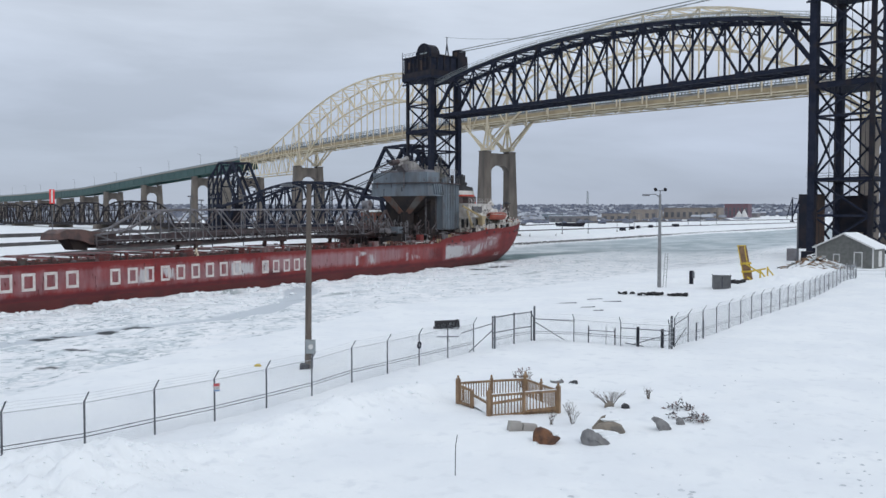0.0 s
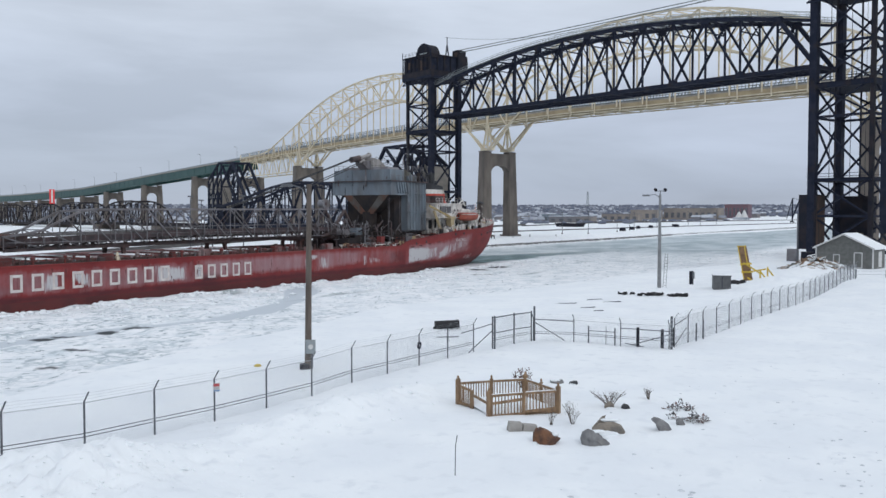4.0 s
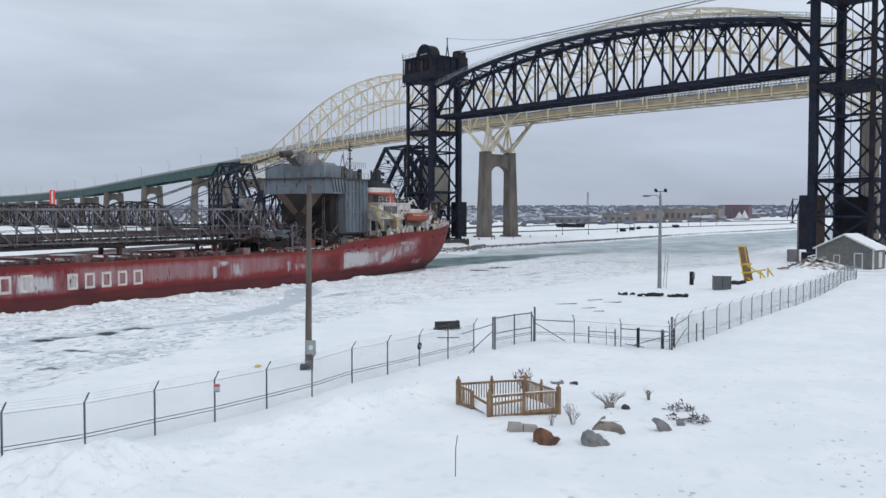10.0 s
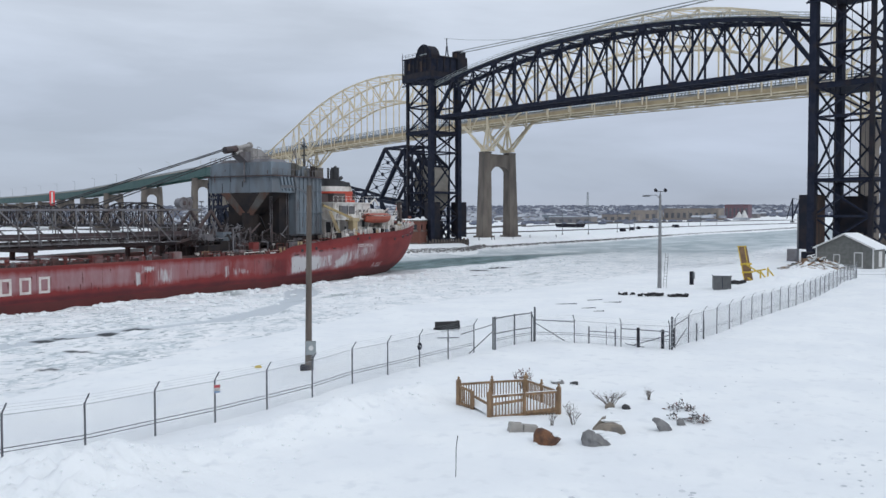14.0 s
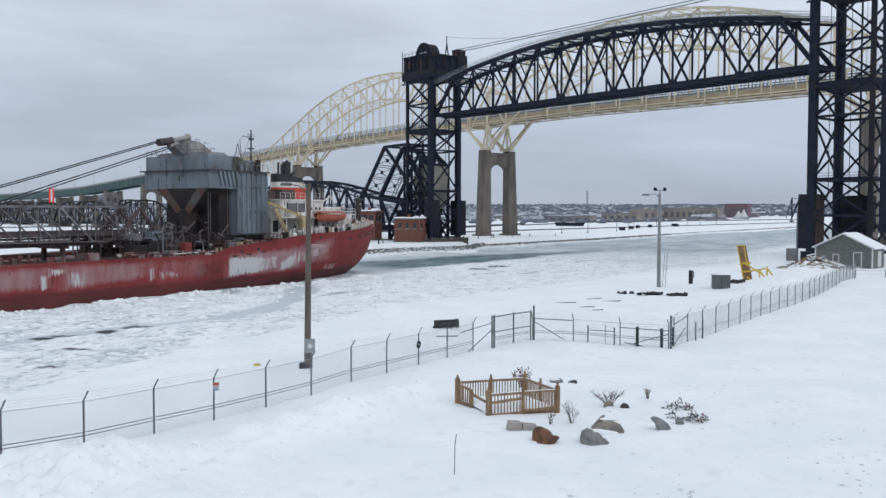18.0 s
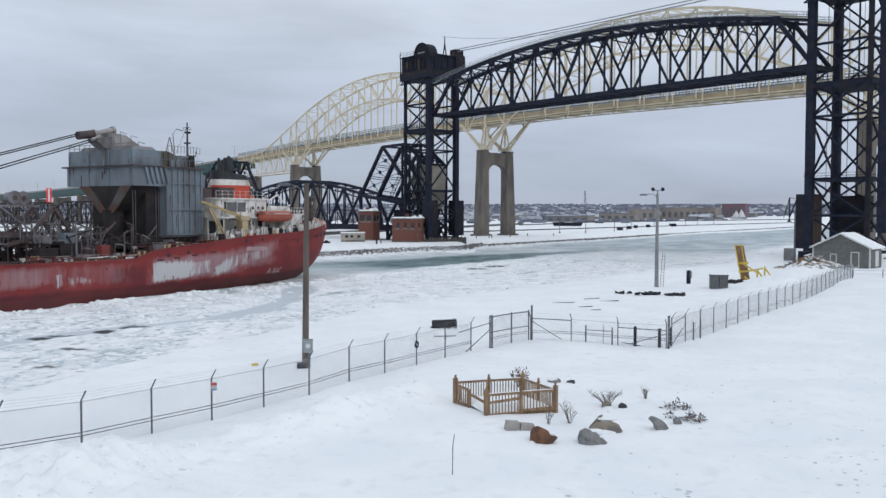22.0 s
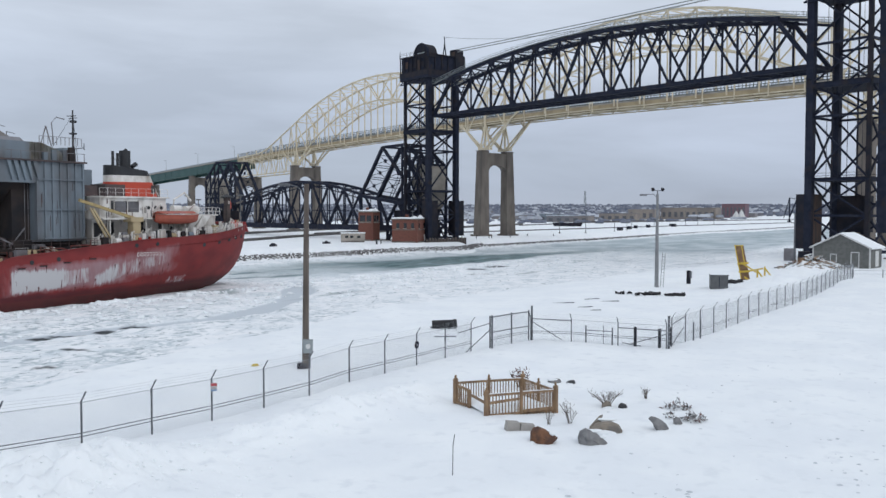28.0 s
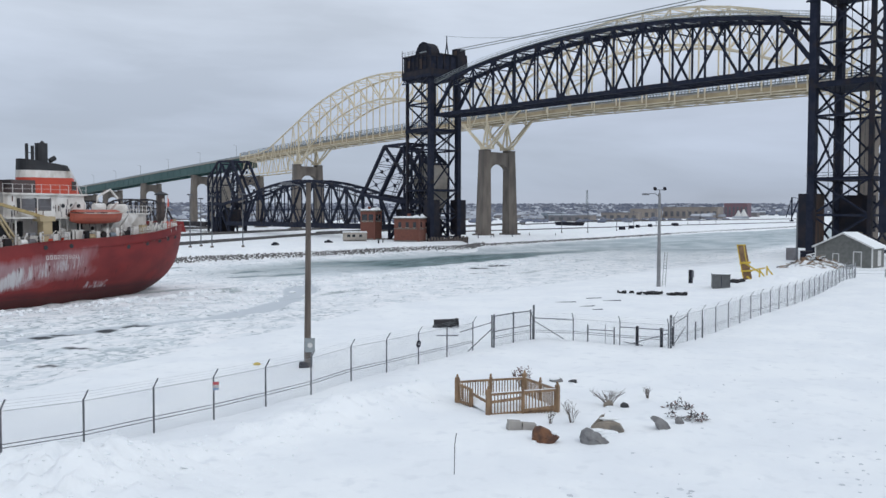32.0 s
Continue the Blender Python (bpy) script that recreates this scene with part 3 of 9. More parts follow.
    part("cover_slot", Geo().box(cx - 1.6, -1.08, top + 6.3, cx + 1.6, -1.01, top + 6.6), RAIL, cover)
    part("end_cabin", Geo().box(x_main - 1.3, BW - 1.2, top + 2.4, x_main + 1.3, BW + 1.7, top + 8.2), BLACKRUST, th, "rust-streaked plated cabin")
    part("cabin_plate", Geo().box(x_main - 0.5, BW - 1.28, top + 3.0, x_main + 0.9, BW - 1.2, top + 7.6), RUSTPLATE, th, "rust-brown plate")
    part("side_cabin", Geo().box(x_main - 1.2, BW + 1.7, top + 1.4, x_main + 1.2, BW + 2.8, top + 6.6, 0.2), BLACKRUST, th)
    for up in (0.6, 1.1):
        part("roof_rail", Geo().beam((x0, -1.15, top + 6.15 + up), (x1, -1.15, top + 6.15 + up), 0.06), BLACK, th)
    for k in range(9):
        xx = x0 + k * (x1 - x0) / 8
        bar("roof_rail_post", th, (xx, -1.15, top + 6.1), (xx, -1.15, top + 7.25), 0.06, BLACK)
    for xx in (x0, x1):
        rod("light_mast", th, (xx, -1.0, top + 6), (xx, -1.0, top + 8.0), 0.07, BLACK)
    xa = (x_main + x_rear) / 2 + 1.0 * sgn
    part("antenna_mast", Geo().beam((xa - 0.9, BW - 0.6, top + 6), (xa, BW - 0.6, top + 10.6), 0.25).beam((xa + 0.9, BW - 0.6, top + 6), (xa, BW - 0.6, top + 10.6), 0.25).beam((xa, BW - 0.6, top + 10), (xa, BW - 0.6, top + 12.8), 0.2), BLACK, th)
    # railed platforms on the way up
    for z, thick in ((rise[2], 0.3), (rise[4], 0.8)):
        part("landing", Geo().box(x0 + 0.9, -0.6, z - 0.1 - thick, x1 - 0.9, BW + 0.6, z - 0.1), BLACK, th)
        for w in (-0.9, BW + 0.9):
            part("landing_rail", Geo().beam((x0 + 0.4, w, z + 1.0), (x1 - 0.4, w, z + 1.0), 0.08).beam((x0 + 0.4, w, z + 0.5), (x1 - 0.4, w, z + 0.5), 0.08), BLACK, th)
    return th


lift_span()
far_tower = tower("lift_tower", 0.0, -10.8, "black braced steel lift tower topped by a machinery housing")
near_tower = tower("lift_tower", SPAN, SPAN + 10.8, "tall black braced steel lift tower on the near bank")
cables = thing("overhead_cable", RAILWAY @ pose(0, 0, 0), "sagging grey cables strung between the two tower tops", "cable")
for w, z0, sag in ((BW - 1.0, 58.7, 0.3), (BW - 0.4, 58.2, 0.3), (5.0, 62.0, 6.3)):
    pts = [(s, w, z0 - sag * 4 * (s / 120) * (1 - s / 120)) for s in np.linspace(0, 120, 13)]
    part("strand", Geo().path(pts, 0.13 if w > 6 else 0.05, 5), RAIL, cables)

# ---- highway arch bridge ----
HIGHWAY = pose(278.8, 154.64, 0, 0, 0, -108.08)
HW = 10.0
BAY = 131.0 / 13


ROAD = ((-900, 28.0), (-690, 28.0), (-593, 28.2), (-442, 30.2), (-330, 35.0), (-285, 37.0), (-208, 39.6), (-147, 42.3), (-95, 44.0), (-55, 44.9), (0, 46.0), (37, 46.3), (71, 45.8), (119, 45.2), (200, 44.6))


def road_z(s):
    """Level of the road: highest over the arches, falling away over the approach."""
    return float(np.interp(s, [a for a, _ in ROAD], [b for _, b in ROAD]))


def arch_top(s):
    """Upper chord: two humps with a sloping tail beyond the far pier."""
    if s < -0.01:
        d = abs(s + 66)
        return 69.1 - 0.00328 * d * d if s > -132 else 54.8 - 0.40 * (d - 66)
    d = abs(s - 67.5)
    return 71.5 - 0.0036 * d * d


def arch_low(s):
    if s < -0.01:
        d = abs(s + 66)
        return 58.8 - 0.0052 * d * d - 2.0 * (max(0.0, d - 42) / 24) ** 2
    d = abs(s - 68.5)
    return 61.2 - 0.0052 * d * d - 2.0 * (max(0.0, d - 44) / 24) ** 2


def arch_bridge():
    th = thing("arch_bridge", HIGHWAY, "cream-yellow steel arch highway bridge on tall concrete piers", "bridge")
    n = 14
    for base, step in ((-132.0, 132.0 / n), (0.0, 137.0 / n)):
        for w in (0.0, HW):
            for k in range(n):
                a, b_ = base + k * step - (0.02 if base < 0 else 0), base + (k + 1) * step - (0.02 if base < 0 else 0)
                bar("arch_upper_chord", th, (a, w, arch_top(a)), (b_, w, arch_top(b_)), 0.55, YELLOW, 0.6)
                la, lb = (a, w, max(arch_low(a), 34.0)), (b_, w, max(arch_low(b_), 34.0))
                bar("arch_lower_chord", th, la, lb, 0.5, YELLOW, 0.55)
                if k < n // 2:
                    bar("arch_web", th, (a, w, arch_top(a)), lb, 0.34, YELLOW)
                else:
                    bar("arch_web", th, la, (b_, w, arch_top(b_)), 0.34, YELLOW)
                if k:
                    zl = arch_low(a)
                    bar("arch_post", th, (a, w, zl), (a, w, arch_top(a)), 0.4, YELLOW)
                    if abs(zl - road_z(a)) > 1.5:
                        bar("hanger", th, (a, w, zl), (a, w, road_z(a) - 1.2), 0.36, YELLOW)
            bar("pier_post", th, (base, w, 35.5), (base, w, arch_top(base)), 0.6, YELLOW)
        for k in range(0, n + 1):
            a = base + k * step - (0.02 if base < 0 else 0)
            zt, zl = arch_top(a), arch_low(a)
            bar("arch_strut", th, (a, 0, zt), (a, HW, zt), 0.32, YELLOW)
            if zl > road_z(a) + 5.5:
                bar("arch_strut", th, (a, 0, zl), (a, HW, zl), 0.3, YELLOW)
                bar("arch_sway", th, (a, 0, zl), (a, HW / 2, (zl + zt) / 2), 0.2, YELLOW)
                bar("arch_sway", th, (a, HW, zl), (a, HW / 2, (zl + zt) / 2), 0.2, YELLOW)
            if k < n:
                b_ = a + step
                bar("arch_lateral", th, (a, 0, zt), (b_, HW, arch_top(b_)), 0.2, YELLOW)
                bar("arch_lateral", th, (a, HW, zt), (b_, 0, arch_top(b_)), 0.2, YELLOW)
                if zl > road_z(a) + 5.5 and arch_low(b_) > road_z(b_) + 5.5:
                    bar("lower_wind_brace", th, (a, 0, zl), (b_, HW, arch_low(b_)), 0.18, YELLOW)
    # anchor truss that carries the arch on past the far pier
    n = 6
    step = 58.0 / n
    for w in (0.0, HW):
        for k in range(n):
            a, b_ = -132 - k * step, -132 - (k + 1) * step
            lz = lambda s: 31.9 - 0.022 * (abs(s) - 132)
            bar("anchor_lower_chord", th, (a, w, lz(a)), (b_, w, lz(b_)), 0.5, YELLOW)
            ta, tb = max(arch_top(a), road_z(a) + 0.3), max(arch_top(b_), road_z(b_) + 0.3)
            bar("anchor_upper_chord", th, (a, w, ta), (b_, w, tb), 0.5, YELLOW)
            bar("anchor_diagonal", th, (a, w, lz(a)), ((a + b_) / 2, w, (ta + tb) / 2), 0.3, YELLOW)
            bar("anchor_diagonal", th, ((a + b_) / 2, w, (ta + tb) / 2), (b_, w, lz(b_)), 0.3, YELLOW)
            bar("anchor_post", th, ((a + b_) / 2, w, lz(a)), ((a + b_) / 2, w, (ta + tb) / 2), 0.22, YELLOW)
    # struts that spread from each pier head to the deck
    for p_ in (-132, 0, 137):
        for w in (0.0, HW):
            for dx in (-13, 13):
                bar("pier_strut", th, (p_ + (2.5 if dx > 0 else -2.5), w, 35.0), (p_ + dx, w, road_z(p_) - 1.6), 0.6, YELLOW)
                bar("pier_strut", th, (p_ + (2.5 if dx > 0 else -2.5), w, 35.0), (p_, w, road_z(p_) - 1.6), 0.45, YELLOW)
            part("bearing", Geo().box(p_ - 3.0, w - 0.8, 34.4, p_ + 3.0, w + 0.8, 35.3), YELLOW, th)
        bar("pier_cross_strut", th, (p_ - 2.5, 0, 35.4), (p_ - 2.5, HW, road_z(p_) - 2), 0.4, YELLOW)
        bar("pier_cross_strut", th, (p_ - 2.5, HW, 35.4), (p_ - 2.5, 0, road_z(p_) - 2), 0.4, YELLOW)
    # deck, fascia girders and railings
    stations = [-192 + BAY * k for k in range(0, 38)]
    for a, b_ in zip(stations, stations[1:]):
        za, zb = road_z(a), road_z(b_)
        for w in (0.4, HW - 0.4):
            bar("deck_girder", th, (a, w, za - 0.75), (b_, w, zb - 0.75), 0.35, OCHRE, 1.5)
            bar("girder_flange", th, (a, w, za - 1.62), (b_, w, zb - 1.62), 0.6, YELLOW, 0.3)
            bar("lower_lateral_chord", th, (a, w, za - 2.3), (b_, w, zb - 2.3), 0.3, YELLOW)
            g = Geo().beam((a, w, za + 0.15), (b_, w, zb + 0.15), 0.25, 0.5)
            for up in (0.9, 1.6, 2.4):
                g.beam((a, w, za + up), (b_, w, zb + up), 0.09, 0.12)
            for k in range(9):
                f_ = k / 9
                g.beam((a + (b_ - a) * f_, w, za + (zb - za) * f_), (a + (b_ - a) * f_, w, za + (zb - za) * f_ + 2.4), 0.15)
            part("railing_panel", g, ROADRAIL, th, "grey-green steel railing panel")
        part("deck_slab", Geo().beam((a, HW / 2, za - 0.15), (b_, HW / 2, zb - 0.15), HW - 0.2, 0.4), CONCRETE2, th)
        bar("floor_beam", th, (a, 0.2, za - 0.9), (a, HW - 0.2, za - 0.9), 0.35, OCHRE, 1.0)
        bar("lower_lateral", th, (a, 0.4, za - 2.3), (b_, HW - 0.4, zb - 2.3), 0.25, YELLOW)
        bar("lower_lateral", th, (a, HW - 0.4, za - 2.3), (b_, 0.4, zb - 2.3), 0.25, YELLOW)
        bar("deck_bracket", th, (a, 0.1, za - 2.4), (a, 0.1, za + 2.2), 0.34, YELLOW)
    return th


def pier(s, top, wide=9.5, deep=6.5):
    """A concrete pier: two battered shafts joined by a beam with chamfered haunches."""
    th = thing("bridge_pier", HIGHWAY @ pose(s, HW / 2, 0), "tall weathered concrete pier of two battered shafts and a head beam", "bridge pier", "highway bridge piers")
    half = deep * 0.21
    o = wide * 0.29
    foot = wide * 0.575
    head = top - 4.3
    for sg in (-1, 1):
        part("shaft", Geo().hull([(sg * o, -half * 1.3, 1.5), (sg * foot, -half * 1.3, 1.5), (sg * foot, half * 1.3, 1.5), (sg * o, half * 1.3, 1.5),
                                  (sg * o, -half, top + 0.5), (sg * wide / 2, -half, top + 0.5), (sg * wide / 2, half, top + 0.5), (sg * o, half, top + 0.5)],
                                 [(0, 3, 2, 1), (4, 5, 6, 7), (0, 1, 5, 4), (1, 2, 6, 5), (2, 3, 7, 6), (3, 0, 4, 7)]), CONCRETE, th)
        x0, x1 = sorted((sg * (o - 0.9), sg * (foot + 0.9)))
        part("footing", Geo().box(x0, -half * 1.9, 1.0, x1, half * 1.9, 3.9, 0.2), CONCRETE, th)
        part("shaft_cap", Geo().box(min(sg * o, sg * wide / 2) - 0.15, -half - 0.15, top + 0.5, max(sg * o, sg * wide / 2) + 0.15, half + 0.15, top + 0.8), CONCRETE, th)
    beam = [(o - 0.02, top), (-o + 0.02, top), (-o + 0.02, head - 2.2), (-o * 0.78, head - 0.9), (-o * 0.4, head), (o * 0.4, head), (o * 0.78, head - 0.9), (o - 0.02, head - 2.2)]
    part("head_beam", Geo().prism(beam, -half * 0.92, half * 0.92), CONCRETE, th)
    return th


# pier faces lie across the bridge, so turn each quarter round
def pier_at(s, top, wide, deep, group=None):
    th = pier(s, top, wide, deep)
    th.matrix_basis = HIGHWAY @ pose(s, HW / 2, 0, 0, 0, 90)
    return th


arch_bridge()
for s, wide in ((-190, 14.0), (-132, 15.0), (0, 15.6), (137.0, 15.6)):
    pier_at(s, 33.4 if s > -150 else 30.2, wide, 7.0)
approach = thing("girder_bridge", HIGHWAY, "dark green steel plate-girder approach bridge", "bridge")
APPROACH = [-192, -249, -326, -396.5, -448, -506, -559, -617, -670, -730, -800, -880]
for a, b_ in zip(APPROACH, APPROACH[1:]):
    za, zb = road_z(a), road_z(b_)
    for w in (0.2, HW - 0.2):
        bar("plate_girder", approach, (a, w, za - 2.6), (b_, w, zb - 2.6), 0.4, GREEN, 4.8)
        bar("bottom_flange", approach, (a, w, za - 4.95), (b_, w, zb - 4.95), 0.9, GREEN, 0.16)
        bar("parapet", approach, (a, w, za + 0.45), (b_, w, zb + 0.45), 0.3, RAIL, 1.0)
    part("deck_slab", Geo().beam((a, HW / 2, za - 0.1), (b_, HW / 2, zb - 0.1), HW + 1.0, 0.45), CONCRETE2, approach)
    for k in range(0, 8):
        c = a + (b_ - a) * k / 8
        bar("web_stiffener", approach, (c, -0.05, road_z(c) - 4.8), (c, -0.05, road_z(c) - 0.3), 0.12, GREEN)
for s in range(-215, -800, -47):
    lamp_ = part("road_lamp", Geo().tube((s, HW - 0.3, road_z(s)), (s, HW - 0.3, road_z(s) + 9.0), 0.14, 0.09, 6).beam((s, HW - 0.3, road_z(s) + 8.9), (s, HW - 2.3, road_z(s) + 9.3), 0.14), RAIL, approach, "thin grey street light on the bridge")
for s in APPROACH[1:]:
    pier_at(s, road_z(s) - 6.1, 13.0, 6.0)

# ---- the bulk carrier ----
SX, SY = 100.0, 106.35            # the ship's origin at the start: amidships, on the waterline
HALF = 11.5
STERN = 199.12 - SX
BOW = -19.0 - SX


SHEER = ((150, 5.45), (151, 5.55), (152.2, 5.95), (153.6, 6.4), (156, 6.65), (159, 6.85), (166, 7.5), (172, 8.0), (179, 8.2), (186, 8.55), (190, 8.95), (194, 9.5), (199.2, 9.7))


def sheer(x):
    """Height of the side above the water, x from the ship's origin."""
    X = x + SX
    return float(np.interp(X, [a for a, _ in SHEER], [b for _, b in SHEER])) + 2.2 * float(ease(15, -15, X))


def level(x, z):
    """Height up the after body, from 0 below the waterline to 1 at the poop."""
    return float(np.clip((z + 1.0) / 9.9, 0, 1))


def stern_end(k):
    return 199.12 - 8.7 * (1 - k) ** 4.1


def breadth(x, z):
    """Half breadth of the hull: full amidships, a rounded counter above a fine run aft."""
    X = x + SX
    k = level(x, z)
    end, start, bluff = stern_end(k), 155.1 - 22.4 * (1 - k) ** 1.47, 5.0 - 3.9 * (1 - k) ** 1.2
    b = HALF
    if X > start:
        u = min((X - start) / (end - start), 1)
        b = HALF * math.sqrt(max(0, 1 - u ** bluff))
    if X < 20:
        u = min((20 - X) / (36 + 3 * min((z + 1.0) / 8.5, 1)), 1)
        b = HALF * math.sqrt(max(0, 1 - u ** 2.4))
    return b


# frozen spray on the side: from, to, foot and head at both ends, strength, softness along and up
CRUST = ((153.5, 160.5, 2.2, 2.5, 4.9, 4.8, 1.0, 0.3, 0.8), (159.0, 164.0, 2.5, 2.8, 4.8, 4.8, 0.62, 1.5, 0.5), (164.6, 168.5, 2.2, 2.9, 3.7, 5.6, 0.82, 0.8, 1.1), (167.0, 177.0, 2.8, 4.6, 5.2, 6.6, 0.52, 1.5, 1.0),
         (177.2, 181.6, 1.8, 1.7, 2.9, 2.9, 0.50, 0.6, 0.4), (122.9, 123.9, 2.2, 2.4, 4.3, 4.0, 0.72, 0.3, 0.3), (124.2, 126.6, 3.9, 4.1, 4.9, 4.7, 0.80, 1.4, 0.6), (126.4, 129.3, 2.6, 2.1, 4.5, 4.4, 0.66, 1.6, 1.1), (138.8, 139.7, 2.3, 2.6, 4.2, 4.1, 0.75, 0.2, 0.3),
         (140.0, 144.8, 2.5, 2.7, 4.0, 3.3, 0.46, 1.2, 0.7), (76.4, 78.3, 2.1, 2.6, 4.4, 4.3, 0.80, 0.6, 0.8), (80.1, 82.6, 3.4, 2.3, 4.5, 4.2, 0.75, 0.7, 0.8), (92.8, 97.9, 2.2, 2.4, 4.5, 4.2, 0.82, 1.0, 0.9), (99.6, 101.2, 2.4, 2.5, 4.5, 4.4, 0.72, 0.4, 0.4))
HAZE = ((153.3, 170.0, 2.1, 2.6, 5.3, 5.8, 0.62, 2.5, 0.8), (164.0, 178.0, 2.6, 3.6, 5.6, 7.2, 0.45, 2.5, 1.0), (126.0, 138.5, 2.2, 3.0, 5.1, 4.9, 0.50, 3.0, 0.8), (101.0, 124.0, 2.5, 2.6, 4.8, 4.9, 0.55, 4.0, 0.8), (82.0, 99.0, 2.0, 2.2, 4.7, 4.7, 0.40, 3.0, 0.8),
        (56.0, 79.0, 1.9, 2.2, 4.8, 4.8, 0.36, 4.0, 0.8), (138.0, 150.0, 2.4, 2.4, 4.8, 5.0, 0.25, 4.0, 1.0))
# dark smudges, and a darker band low along the whole side
SMUDGE = ((100.8, 104.5, 1.7, 1.8, 3.0, 2.9, 0.8, 1.2, 0.6), (147.0, 152.5, 2.4, 2.4, 4.6, 4.6, 0.55, 1.5, 0.8), (40.0, 200.0, 1.1, 1.1, 1.9, 2.0, 0.75, 5.0, 0.5), (119.0, 126.0, 1.3, 1.4, 2.2, 2.1, 0.6, 1.5, 0.4))


def patch_cover(X, z, table):
    best = 0.0
    for x0, x1, l0, l1, h0, h1, s, ex, ez in table:
        if x0 - ex < X < x1 + ex:
            k = min(max((X - x0) / (x1 - x0), 0), 1)
            lo, hi = l0 + (l1 - l0) * k, h0 + (h1 - h0) * k
            a = min(1, max(0, (X - x0) / ex + 0.5), max(0, (x1 - X) / ex + 0.5))
            c = min(1, max(0, (z - lo) / ez + 0.5), max(0, (hi - z) / ez + 0.5))
            best = max(best, s * min(a, c))
    return best


def frosted_hull():
    """The hull paint under frozen spray: crisp dripping crust, a thin pale haze and dark smudges."""
    m = mat("red_hull_paint_with_spray", (0.212, 0.030, 0.030), 0.65, 0, (0.152, 0.024, 0.026), 0.6, 0.2, 3, stain=(0.225, 0.042, 0.04), sscale=0.12, slo=0.46, shi=0.72, stretch=(0.5, 1, 0.8), spec=0.25)
    nt = m.node_tree
    b = nt.nodes["Principled BSDF"]
    col = b.inputs["Base Color"].links[0].from_socket
    tc = nt.nodes.new("ShaderNodeTexCoord")

    def layer(col, an, tint, stretch, sc, lo, hi, amount):
        mp = nt.nodes.new("ShaderNodeMapping")
        mp.inputs["Scale"].default_value = stretch
        n = nt.nodes.new("ShaderNodeTexNoise")
        n.inputs["Scale"].default_value, n.inputs["Detail"].default_value, n.inputs["Roughness"].default_value = sc, 7.0, 0.62
        at = nt.nodes.new("ShaderNodeAttribute")
        at.attribute_name = an
        k = nt.nodes.new("ShaderNodeMath")
        k.operation = "MULTIPLY_ADD"
        k.inputs[1].default_value = amount
        r = nt.nodes.new("ShaderNodeMapRange")
        r.inputs["From Min"].default_value, r.inputs["From Max"].default_value = lo, hi
        on = nt.nodes.new("ShaderNodeMapRange")
        on.inputs["From Max"].default_value = 0.15
        both = nt.nodes.new("ShaderNodeMath")
        both.operation = "MULTIPLY"
        mx = nt.nodes.new("ShaderNodeMix")
        mx.data_type = "RGBA"
        mx.inputs["B"].default_value = (*tint, 1)
        for x, y in ((tc.outputs["Object"], mp.inputs[0]), (mp.outputs[0], n.inputs["Vector"]), (n.outputs["Fac"], k.inputs[0]), (at.outputs["Fac"], k.inputs[2]), (k.outputs[0], r.inputs[0]), (at.outputs["Fac"], on.inputs[0]),
                     (r.outputs[0], both.inputs[0]), (on.outputs[0], both.inputs[1]), (both.outputs[0], mx.inputs["Factor"]), (col, mx.inputs["A"])):
            nt.links.new(x, y)
        return mx.outputs["Result"]

    col = layer(col, "smudge", (0.055, 0.02, 0.024), (0.5, 1, 1.4), 0.8, 0.55, 1.5, 0.9)
    col = layer(col, "haze", (0.36, 0.27, 0.29), (0.5, 1, 0.14), 1.8, 0.55, 1.45, 0.9)
    col = layer(col, "crust", (0.47, 0.465, 0.475), (2.8, 1, 0.36), 1.2, 1.20, 1.58, 1.6)
    nt.links.new(col, b.inputs["Base Color"])
    return m


HULLFROST = frosted_hull()


